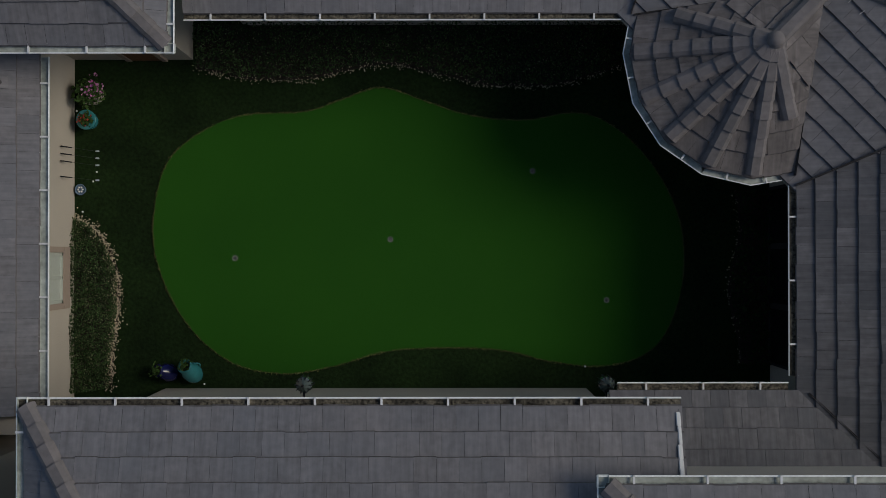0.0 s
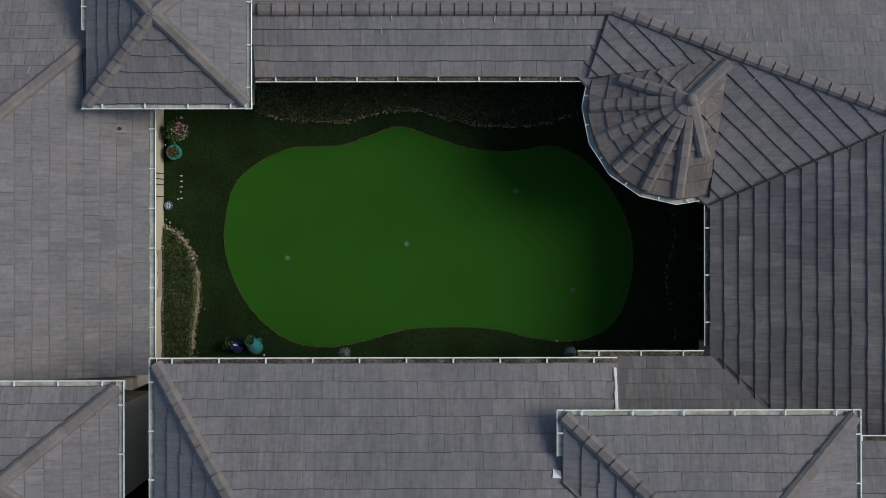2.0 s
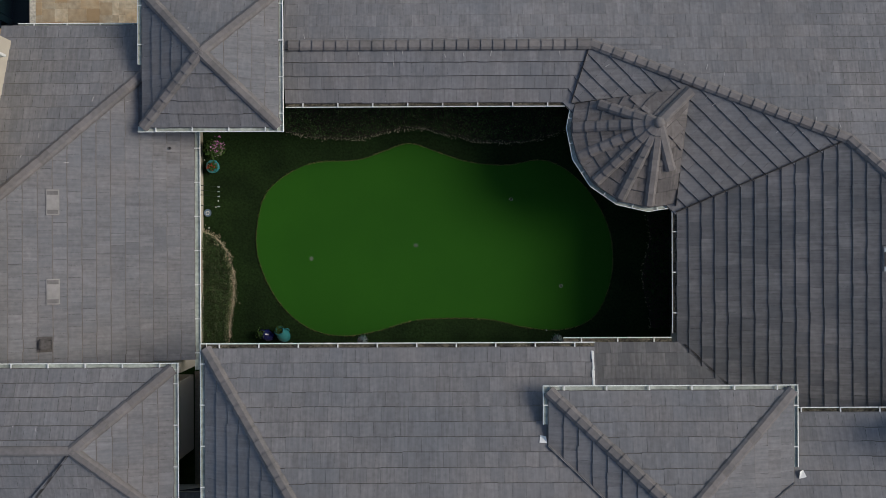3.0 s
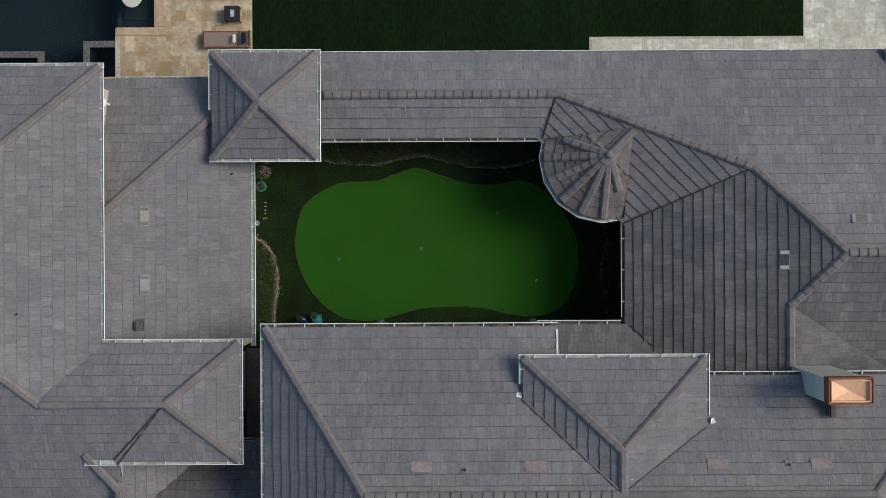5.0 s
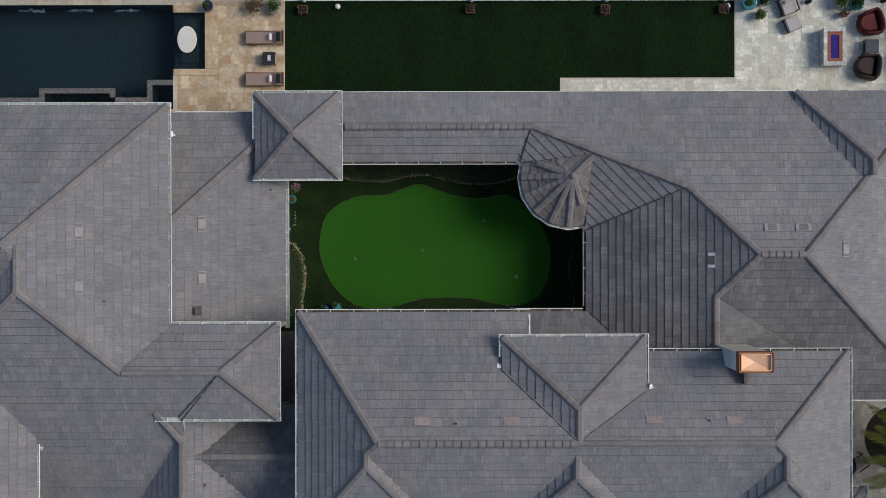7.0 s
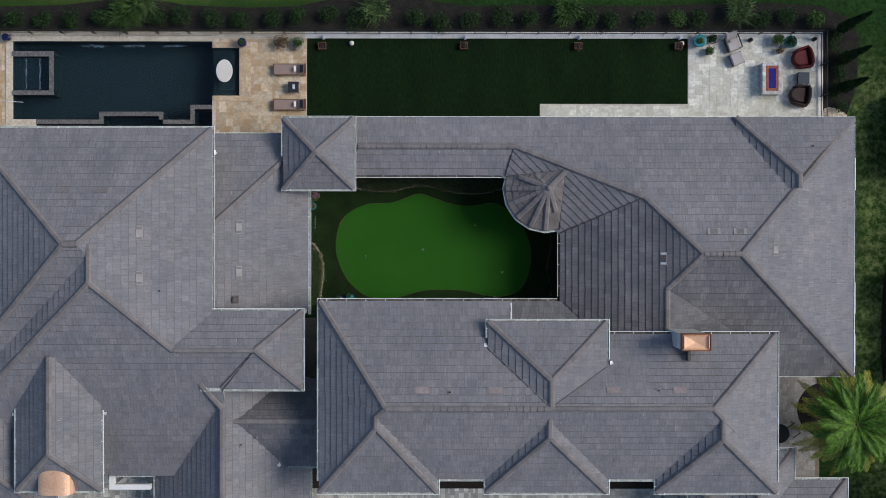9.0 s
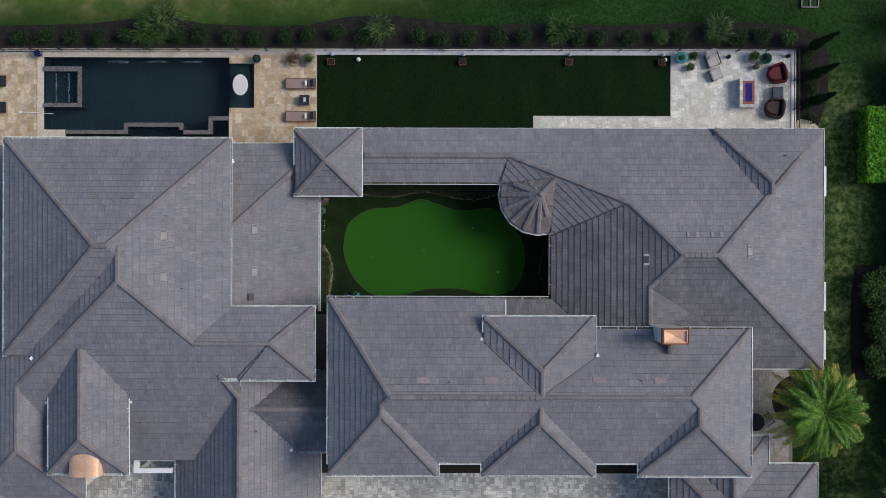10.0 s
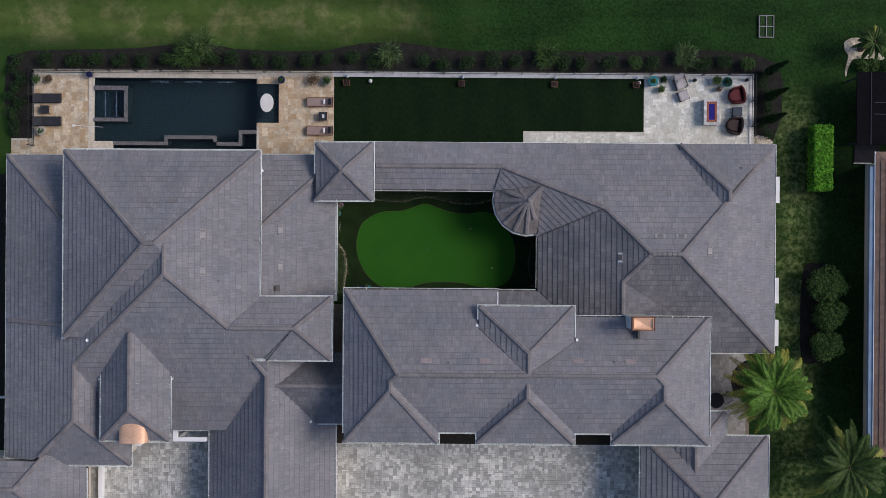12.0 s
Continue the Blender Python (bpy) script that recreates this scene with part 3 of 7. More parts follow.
# square north-west tower
tower = hip("tower_roof", GREY, -8.76, -4.70, 3.53, 7.60, 3.92, 4.90, "x", -6.81, -6.77, 5.56, gut="NSE")
tower.eaves.append(((-8.76, 5.42), (-8.76, 7.60), 3.92, W_))
# west: low gallery, two-storey block, its long slopes and the small tower
w1 = Block("roof", GREY)
w1.face(E_, 7.45, L1, 0.42, [(-7.45, -2.9), (-7.45, 6.48), (-12.95, 0.98), (-12.95, -2.9)])
w1.face(N_, -6.70, L1, 0.402, [(-7.23, 6.70), (-12.95, 6.70), (-12.95, 0.98)])
w1.caps.append(((-7.25, 6.68, L1), (-12.9, 1.03, 5.24)))
w1.eaves += [((-7.26, 3.75), (-7.26, -3.2), L1, E_), ((-12.5, 6.80), (-8.7, 6.80), L1, N_)]
w1.foot = None
big = hip("roof", GREY, -25.07, -12.0, -5.70, 6.85, L2, 8.22, "x", -18.95, -18.28, 0.63, "NSEW", "NW")
big.caps = [c for c in big.caps if c[0][1] > -5 or c[0][0] < -20]
w2 = Block("roof", GREY)
w2.face(E_, 12.15, L2, 0.4437, [(-12.15, 0.6), (-17.73, 0.6), (-17.73, -1.29), (-12.15, -6.6)])
w2.face(S_, -12.06, L1, 0.466, [(-29.8, -12.06), (-11.6, -12.06), (-11.6, -7.07), (-17.73, -1.29)], [(-13.9, -4.74), (-9.62, -4.74), (-11.6, -7.07), (-13.9, -7.07)])
w2.face(W_, -29.8, L1, 0.416, [(-29.8, 6.58), (-29.8, 0.6), (-23.8, 0.6)], [(-29.8, 0.6), (-29.8, -12.06), (-17.73, -1.29), (-17.73, 0.6)])
w2.face(N_, -6.58, L1, 0.416, [(-29.8, 6.58), (-24.4, 6.58), (-24.4, 1.18)])
w2.caps += [((-17.73, -1.29, 7.98), (-13.95, -4.86, 6.31)), ((-29.6, -4.68, 3.05), (-25.1, -4.85, 4.92)), ((-17.73, -1.29, 7.98), (-24.42, -7.39, 5.13)), ((-17.73, -1.29, 7.98), (-17.73, 0.6, 7.98)), ((-29.8, 6.58, L1), (-24.4, 1.18, 5.2))]
w2.eaves += [((-12.0, 6.85), (-12.0, -2.70), L2, E_), ((-29.9, -14.15), (-29.9, 6.68), L1, W_), ((-29.9, 6.68), (-25.0, 6.68), L1, N_), ((-16.0, -12.16), (-18.1, -12.16), L1, S_)]
w2.foot = None
small = hip("roof", GREY, -13.9, -7.25, -7.07, -2.71, 5.45, 6.40, "x", -16, -9.71, -4.83, "NSE", "NE")
for f in small.faces:
    if f.n == S_:
        f.poly = ccw([(-11.72, -6.92), (-7.40, -6.92), (-9.71, -4.83)])
        f.half = halfplanes(f.poly)
small.eaves.append(((-7.25, -7.07), (-11.55, -7.07), 5.45, S_))
hip("roof", GREY, -22.76, -18.0, -12.57, -5.2, 4.90, 6.28, "y", -10.25, -5.2, -20.40, "SWE")
# south-west wing: its west slope runs on to a short eave, and a lower hip joins it from the south
ha = Block("roof", GREY)
ha.face(W_, -29.8, L1, 0.4207, [(-29.75, -14.02), (-29.75, -7.3), (-24.42, -7.3), (-24.42, -11.10), (-27.05, -13.70), (-27.6, -14.02)])
ha.face(E_, 21.32, L1, 0.677, [(-21.32, -14.48), (-21.32, -7.3), (-24.42, -7.3), (-24.42, -11.10)])
ha.face(S_, -14.48, L1, 0.651, [(-21.32, -14.48), (-24.42, -11.10), (-27.05, -13.70), (-26.5, -14.48)])
ha.caps += [((-24.42, -11.10, 5.15), (-24.42, -7.3, 5.15)), ((-21.32, -14.48, L1), (-24.42, -11.10, 5.15)), ((-27.05, -13.70, 4.15), (-24.42, -11.10, 5.15))]
ha.eaves += [((-21.17, -14.63), (-26.2, -14.63), L1, S_), ((-21.17, -12.3), (-21.17, -14.63), L1, E_), ((-28.2, -14.15), (-30.0, -14.15), L1, S_)]
ha.foot = (-29.9, -21.17, -14.63, -7.3, L1)
hb = Block("roof", GREY)
hb.face(E_, 24.57, 2.36, 0.50, [(-24.42, -19.5), (-24.42, -14.2), (-26.95, -13.75), (-28.68, -15.92), (-25.1, -19.5)])
hb.face(N_, 10.6, 2.36, 0.384, [(-36.0, -14.2), (-27.3, -14.2), (-28.68, -15.92), (-36.0, -15.92)])
hb.face(S_, -21.2, 2.36, 0.384, [(-36.0, -15.92), (-28.68, -15.92), (-25.1, -19.5), (-36.0, -19.5)])
hb.caps += [((-26.98, -13.80, 3.62), (-28.68, -15.92, 4.42)), ((-36.0, -15.92, 4.42), (-28.68, -15.92, 4.42)), ((-25.2, -19.4, 3.0), (-28.68, -15.92, 4.42))]
hb.eaves += [((-24.42, -14.9), (-24.42, -19.5), 2.36, E_)]
hb.foot = (-36.0, -24.42, -19.5, -13.6, 2.36)
kb = hip("roof", GREY, -16.17, -7.30, -30.0, -6.8, 2.12, 4.98, "y", -30, -6.8, -11.72, "WE")
kb.caps = [((-11.72, -30, 5.0), (-11.72, -8.05, 5.0)), ((-11.72, -8.05, 5.0), (-12.75, -6.70, 5.46))]
lk = hip("roof", GREY + " in a darker, blotchy tone", -11.75, -6.05, -11.67, -6.6, L1, 4.55, "x", -13, -6.05, -8.81, "NS", "S", M_darktiles)
lk.caps = [((-11.2, -8.81, 4.55), (-6.05, -8.81, 4.55))]
# south-east corner
hip("roof", GREY, 13.44, 22.35, -30.0, -12.15, L1, 4.95, "y", -30, -16.6, 17.90, "NWE")
hip("roof", GREY, 14.70, 19.44, -15.0, -10.50, L1, 3.95, "y", -15, -12.90, 17.07, "NWE")


def arrays(f):
    return np.array(f.half)


def covered(block, pts, zs, slack=0.03):
    """For plan points at heights: which lie under another block's roof (or in one plane with an earlier one's)."""
    hid = np.zeros(len(pts), bool)
    for other in BLOCKS:
        if other is block:
            continue
        near = 0.03 if other.rank < block.rank else -slack
        for f in other.faces:
            h = arrays(f)
            inside = ((pts @ h[:, :2].T) <= h[:, 2] + 0.002).all(1)
            dz = f.z0 + f.pitch * (pts @ np.array(f.n) - f.o) - zs
            deep = ((pts @ h[:, :2].T) <= h[:, 2] - 1.0).all(1)
            hid |= inside & (dz > -near) & ((dz < 0.7) | deep)
    return hid


WIDE, NOSE, BUTT = 0.338, -0.05, 0.050
NEAR = (-9.5, 10.5, -7.0, 7.2)


CHAMFER = 0.017


def slab_mesh(mat, course):
    """One whole tile: u across, v up the slope, butt end thick, chamfered above and undercut below."""
    w, c, e = WIDE / 2 - 0.0017, course + 0.012, NOSE / 2
    v = [(-w, -e, 0.0), (w, -e, 0.0), (w, c, 0.0), (-w, c, 0.0), (-w, e + CHAMFER, BUTT), (w, e + CHAMFER, BUTT), (w, c, 0.013), (-w, c, 0.013),
         (-w, e, BUTT - 0.022), (w, e, BUTT - 0.022)]
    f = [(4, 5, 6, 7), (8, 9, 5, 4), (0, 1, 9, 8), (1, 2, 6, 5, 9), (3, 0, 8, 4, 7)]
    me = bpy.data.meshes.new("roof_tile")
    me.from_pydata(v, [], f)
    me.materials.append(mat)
    me.materials.append(M_noseshade)
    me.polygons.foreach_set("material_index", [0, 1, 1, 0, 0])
    me.update()
    return me


TILE_MESHES = {}


def whole_tile(mat, course):
    if (mat, course) not in TILE_MESHES:
        TILE_MESHES[mat, course] = slab_mesh(mat, course)
    return TILE_MESHES[mat, course]


def tile_face(f, out, singles):
    """Tiles of one roof plane: whole near ones go to singles as poses, the rest into out (verts, faces)."""
    n = np.array(f.n, float)
    sgn = 1.0 if f.pitch > 0 else -1.0
    n, pitch = n * sgn, abs(f.pitch)
    o = f.o * sgn
    e = np.array([n[1], -n[0]])              # along the eave
    cosp = 1 / math.sqrt(1 + pitch * pitch)
    step = f.course * cosp
    P = np.array(f.poly)
    us, vs = P @ e, P @ n - o
    if sgn < 0:
        base = vs.min()
    else:
        base = 0.0
    rows = int(math.ceil((vs.max() - base) / step)) + 1
    tiles = []
    rnd = random.Random(int(1000 * (abs(f.o) + abs(P[0][0]))) + 7)
    for r in range(rows):
        v0 = base + r * step + 0.02
        shift = (0.5 * (r % 2) + rnd.uniform(-0.2, 0.2)) * WIDE
        k0 = int(math.floor((us.min() - shift) / WIDE)) - 1
        k1 = int(math.ceil((us.max() - shift) / WIDE)) + 1
        for k in range(k0, k1):
            tiles.append((k * WIDE + shift, v0))
    T = np.array(tiles)
    uc, vc = T[:, 0], T[:, 1] + step / 2
    ctr = uc[:, None] * e + (vc + o)[:, None] * n
    h = arrays(f)
    dist = (ctr @ h[:, :2].T - h[:, 2]).max(1)
    keep = dist < 0.33
    T, ctr, dist = T[keep], ctr[keep], dist[keep]
    vc = T[:, 1] + step / 2
    hid = np.ones(len(T), bool)
    for du, dv in ((0, 0), (-.16, -.18), (.16, -.18), (-.16, .18), (.16, .18)):
        pts = ctr + du * e + dv * n
        hid &= covered(f.block, pts, f.z0 + pitch * (vc + dv) + 0.02)
    T, ctr, dist = T[~hid], ctr[~hid], dist[~hid]
    whole = dist < -0.27
    tilt = math.atan(pitch)
    V, F, M = out
    for (u, v0), c, w in zip(T, ctr, whole):
        lift = rnd.uniform(0.0, 0.006)
        v0 = v0 + rnd.uniform(-0.007, 0.007)
        if w and NEAR[0] < c[0] < NEAR[1] and NEAR[2] < c[1] < NEAR[3]:
            p = u * e + (v0 + o) * n
            z = f.z0 + pitch * v0
            up = Vector((n[0] * cosp, n[1] * cosp, pitch * cosp))
            ax = Vector((e[0], e[1], 0))
            m = Matrix((ax, up, ax.cross(up))).transposed().to_4x4()
            m.translation = Vector((p[0], p[1], z + lift))
            singles.append((c[0] ** 2 + c[1] ** 2, m, f.course))
            continue
        g = rnd.uniform(0.0003, 0.0036)
        lo = v0 - 0.03 * (v0 < base + 0.1)
        quad = [(u - WIDE / 2 + g, lo), (u + WIDE / 2 - g, lo), (u + WIDE / 2 - g, v0 + step + 0.010), (u - WIDE / 2 + g, v0 + step + 0.010)]
        poly = [tuple(a * e + (b + o) * n) for a, b in quad]
        if not w:
            for a, b, c2 in f.half:
                lim = c2 + (0.07 if abs(a * n[0] + b * n[1] + 1) < 1e-3 else 0.0)
                poly = clip(poly, a, b, lim)
                if len(poly) < 3:
                    break
            if len(poly) < 3 or abs(area2(poly)) < 0.006:
                continue
            poly = ccw(poly)
        i0, k = len(V), len(poly)
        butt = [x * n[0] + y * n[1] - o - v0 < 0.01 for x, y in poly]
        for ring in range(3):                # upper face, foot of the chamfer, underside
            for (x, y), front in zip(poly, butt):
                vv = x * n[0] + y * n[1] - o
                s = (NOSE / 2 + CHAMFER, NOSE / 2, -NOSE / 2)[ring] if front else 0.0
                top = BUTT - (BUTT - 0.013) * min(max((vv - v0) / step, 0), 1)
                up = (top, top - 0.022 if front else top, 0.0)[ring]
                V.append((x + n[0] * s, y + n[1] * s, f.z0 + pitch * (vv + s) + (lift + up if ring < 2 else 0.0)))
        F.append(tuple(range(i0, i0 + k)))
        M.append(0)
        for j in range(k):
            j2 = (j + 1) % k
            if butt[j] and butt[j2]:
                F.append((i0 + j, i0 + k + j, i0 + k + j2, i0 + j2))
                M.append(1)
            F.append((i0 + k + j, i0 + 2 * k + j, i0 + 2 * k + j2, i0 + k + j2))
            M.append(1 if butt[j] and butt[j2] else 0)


PLAIN_RIDGES = (small, se)              # mortared over, with no visible cap joints


def cap_pieces(blk, out):
    """Ridge and hip tiles: short overlapping angular covers."""
    V, F, M = out
    for a, b in blk.caps:
        a, b = Vector(a), Vector(b)
        if a.z > b.z:
            a, b = b, a
        d = b - a
        length = d.length
        if length < 0.3:
            continue
        plain = blk in PLAIN_RIDGES and abs(d.z) < 0.05
        cnt = max(1, round(length / (1.4 if plain else 0.345)))
        ax = d.normalized()
        side = Vector((-ax.y, ax.x, 0)).normalized()
        up = side.cross(ax) * -1
        if up.z < 0:
            up = -up
        mids = np.array([(a + d * ((i + 0.5) / cnt)) for i in range(cnt)])
        hid = covered(blk, mids[:, :2], mids[:, 2] + 0.10, 0.02)
        prof = CAP_PROFILE
        for i in range(cnt):
            if hid[i]:
                continue
            p, q = a + d * (i / cnt), a + d * ((i + 1) / cnt) + ax * 0.03
            if not plain and NEAR[0] < p.x < NEAR[1] and NEAR[2] < p.y < NEAR[3]:
                m = Matrix((side, ax, up)).transposed().to_4x4()
                if m.determinant() < 0:
                    m = Matrix((-side, ax, up)).transposed().to_4x4()
                m.translation = p
                CAPS.append((blk.roof, m))
                continue
            i0 = len(V)
            for base, k, dz in ((p, 0.8, 0.026), (q, 0.8, 0.022)) if plain else ((p, 1.0, 0.052), (q, 0.95, 0.020)):
                for s, t in prof:
                    V.append(base + side * s * k + up * (t * k + dz))
            m = len(prof)
            for j in range(m - 1):
                F.append((i0 + j, i0 + j + 1, i0 + m + j + 1, i0 + m + j))
            F.append(tuple(i0 + j for j in range(m))[::-1])
            M.extend([0] * (m - 1) + [1])


house = empty("house", 0, 0, 0, label="large beige stucco house with grey concrete tile roofs round a courtyard", category="house")


def gutter(p, q, z, n, parent, litter=False):
    """An open aluminium trough along an eave from p to q, with hangers and leaf litter in it; n points to the roof."""
    p, q = Vector((*p, 0)), Vector((*q, 0))
    d = (q - p)
    length = d.length
    if length < 0.25:
        return
    d.normalize()
    n = Vector((n[0], n[1], 0))
    z += 0.004 * (abs(n.x) > 0.5) + 0.002 * (n.x + n.y > 0)
    w, h, t = 0.175, 0.075, 0.016
    prof = [(0, -0.01), (0.02, -h), (w, -h), (w, 0.01), (w - 0.006, 0.01), (w - 0.006, -h + 0.02), (0.032, -h + 0.02), (t + 0.006, 0.0)]
    V = [base + n * a + Vector((0, 0, z + 0.01 + b)) for base in (p, q) for a, b in prof]
    m = len(prof)
    F = [(j, (j + 1) % m, m + (j + 1) % m, m + j) for j in range(m)] + [tuple(range(m))[::-1], tuple(range(m, 2 * m))]
    g = mesh_object("gutter", V, F, None, parent, "white painted aluminium gutter", mats=[M_gutter, M_trough], index=[0, 0, 0, 0, 1, 1, 1, 0, 0, 0])
    cnt = max(2, int(length / 0.12)) if litter else 0
    V, F = [], []
    rnd = random.Random(int(abs(p.x * 31 + p.y * 17 + z * 7) * 10))
    for i in range(cnt + 1):
        c = p + d * (length * i / max(cnt, 1))
        for a in (0.038, 0.095, 0.165):
            V.append(c + n * a + Vector((0, 0, z - 0.030 + rnd.uniform(-0.008, 0.014))))
    for i in range(cnt):
        for j in range(2):
            k = 3 * i + j
            F.append((k, k + 1, k + 4, k + 3))
    if litter:
        mesh_object("leaf_litter", V, F, M_litter, g, "dark damp leaf litter")
    cnt = max(1, round(length / 1.05))
    for i in range(cnt):
        c = p + d * (length * (i + 0.5) / cnt)
        V = []
        for zz in (z + 0.006, z + 0.032):
            for s, a in ((-0.016, 0.0), (0.016, 0.0), (0.016, w), (-0.016, w)):
                V.append(c + d * s + n * a + Vector((0, 0, zz)))
        mesh_object("gutter_bracket", V, [(3, 2, 1, 0), (4, 5, 6, 7), (0, 1, 5, 4), (1, 2, 6, 5), (2, 3, 7, 6), (3, 0, 4, 7)], M_white, g)


def eave_runs(blk, p, q, z, n):
    """The stretches of an eave line that no other roof covers."""
    p, q = np.array(p, float), np.array(q, float)
    k = max(2, int(np.hypot(*(q - p)) / 0.08))
    s = np.linspace(0, 1, k + 1)
    pts = p + (q - p) * s[:, None] + np.array(n) * 0.05
    hid = np.zeros(k + 1, bool)
    for other in BLOCKS:
        if other is blk:
            continue
        for f in other.faces:
            h = arrays(f)
            inside = ((pts @ h[:, :2].T) <= h[:, 2]).all(1)
            dz = f.z0 + f.pitch * (pts @ np.array(f.n) - f.o) - z
            hid |= inside & (dz > -0.12) & (dz < 1.2)
    runs, start = [], None
    for i in range(k + 1):
        if not hid[i] and start is None:
            start = i
        if start is not None and (hid[i] or i == k):
            runs.append((p + (q - p) * s[start], p + (q - p) * s[i]))
            start = None
    return runs


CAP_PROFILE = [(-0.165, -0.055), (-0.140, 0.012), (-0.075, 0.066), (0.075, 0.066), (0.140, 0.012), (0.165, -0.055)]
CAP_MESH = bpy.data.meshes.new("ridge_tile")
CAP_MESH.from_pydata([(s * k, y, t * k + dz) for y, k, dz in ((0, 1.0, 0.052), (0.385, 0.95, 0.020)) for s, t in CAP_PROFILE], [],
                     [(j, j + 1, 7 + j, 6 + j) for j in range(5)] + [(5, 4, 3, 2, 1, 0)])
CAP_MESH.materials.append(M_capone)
# front end takes the dark butt colour, a painted shade line at each joint
CAP_MESH.materials.append(M_noseshade)
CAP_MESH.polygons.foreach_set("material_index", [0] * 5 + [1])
SINGLES, CAPS = [], []


def build_roofs():
    for blk in BLOCKS:
        tiles, singles = ([], [], []), []
        for i, f in enumerate(blk.faces):
            sink = 0.004 * blk.rank + 0.0005 * i
            k = len(f.poly)
            zmin = min(f.z(x, y) for x, y in f.poly)
            V = [(x, y, f.z(x, y) - 0.005 - sink) for x, y in f.poly] + [(x, y, zmin - 0.16 - sink) for x, y in f.poly]
            F = [tuple(range(k)), tuple(range(k, 2 * k))[::-1]] + [(j, k + j, k + (j + 1) % k, (j + 1) % k) for j in range(k)]
            slope = mesh_object(blk.name, V, F, None, house, blk.label, mats=[M_deck, M_stucco], index=[0] + [1] * (k + 1))
            f.slope = slope
            if i == 0:
                blk.roof = slope
            tile_face(f, tiles, singles)
        singles.sort(key=lambda s: s[0])
        for _, m, course in singles[300:]:
            whole = whole_tile(M_tile, course)
            i0 = len(tiles[0])
            tiles[0].extend(m @ v.co for v in whole.vertices)
            tiles[1].extend(tuple(i0 + j for j in pl.vertices) for pl in whole.polygons)
            tiles[2].extend((0, 1, 1, 0, 0))
        SINGLES.append((blk.roof, singles[:300]))
        if tiles[0]:
            tagged(mesh_object("roof_tiles", tiles[0], tiles[1], None, blk.roof, mats=[blk.mats or M_tiles, M_noseshade], index=tiles[2]), kind="stuff")
        caps = ([], [], [])
        cap_pieces(blk, caps)
        if caps[0]:
            tagged(mesh_object("ridge_tiles", caps[0], caps[1], None, blk.roof, mats=[M_cap, M_noseshade], index=caps[2], label= "brown-grey angular ridge and hip tiles"), kind="stuff")
        for p, q, z, n in blk.eaves:
            for a, b in eave_runs(blk, p, q, z, n):
                gutter(a, b, z, n, house, (blk in (BLOCKS[0], BLOCKS[1], low) and n == N_) or (blk is ne and n == W_) or (blk is corridor and n == S_))


build_roofs()


def wall_box(x0, x1, y0, y1, z1, name="wall"):
    V = [(x, y, z) for z in (-0.3, z1) for x, y in ((x0, y0), (x1, y0), (x1, y1), (x0, y1))]
    return mesh_object(name, V, [(0, 1, 5, 4), (1, 2, 6, 5), (2, 3, 7, 6), (3, 0, 4, 7), (4, 5, 6, 7)], M_stucco, house, "beige stucco wall")


OV = 0.60
for b_ in BLOCKS:
    if b_.foot:
        x0, x1, y0, y1, ze = b_.foot
        ys = OV if y0 > -29 else 0
        ov = {tower: 0.67, small: 1.0}.get(b_, OV)
        wall_box(x0 + ov, x1 - ov, y0 + ys + ov - OV, y1 - ov, ze - 0.17)
# wings whose roofs are drawn plane by plane
wall_box(-4.3, 16.0, 4.95, 7.1, 2.78)
wall_box(6.92, 22.0, -6.0, 7.1, 2.78)
wall_box(3.75, 9.5, -5.6, -2.95, 2.78)
wall_box(-12.4, -7.90, -3.3, 6.15, 2.78)
wall_box(-29.3, -13.5, -11.5, 6.05, 2.78)
wall_box(-18.6, -12.6, -6.3, 0.5, 5.33)
bm = bmesh.new()
lathe(bm, [(1.66, -0.3), (1.66, 2.78)], 24, Matrix.Translation((TX, TY, 0)))
part("turret_wall", bm, M_stucco, house, "beige stucco turret wall", True)


# ---- ground, beds and paving ----
def sheet(name, x0, x1, y0, y1, z, mat, label="", thick=0.05, kind="structure", parent=None):
    V = [(x, y, zz) for zz in (z - thick, z) for x, y in ((x0, y0), (x1, y0), (x1, y1), (x0, y1))]
    ob = mesh_object(name, V, [(0, 1, 5, 4), (1, 2, 6, 5), (2, 3, 7, 6), (3, 0, 4, 7), (4, 5, 6, 7)], mat, parent, label)
    return tagged(ob, kind=kind) if kind else ob


def blob(name, ctrl, z, mat, label="", thick=0.05, smooth_steps=8, kind="structure"):
    """A flat slab with a rounded outline through a few control points."""
    pts = []
    k = len(ctrl)
    for i in range(k):
        p0, p1, p2, p3 = (np.array(ctrl[(i + j - 1) % k], float) for j in range(4))
        for s in range(smooth_steps):
            t = s / smooth_steps
            pts.append(0.5 * (2 * p1 + (p2 - p0) * t + (2 * p0 - 5 * p1 + 4 * p2 - p3) * t * t + (3 * p1 - p0 - 3 * p2 + p3) * t ** 3))
    pts = ccw([tuple(p) for p in pts])
    k = len(pts)
    V = [(x, y, z) for x, y in pts] + [(x, y, z - thick) for x, y in pts]
    F = [tuple(range(k))] + [(j, k + j, k + (j + 1) % k, (j + 1) % k) for j in range(k)]
    ob = mesh_object(name, V, F, mat, None, label)
    return (tagged(ob, kind=kind) if kind else ob), pts


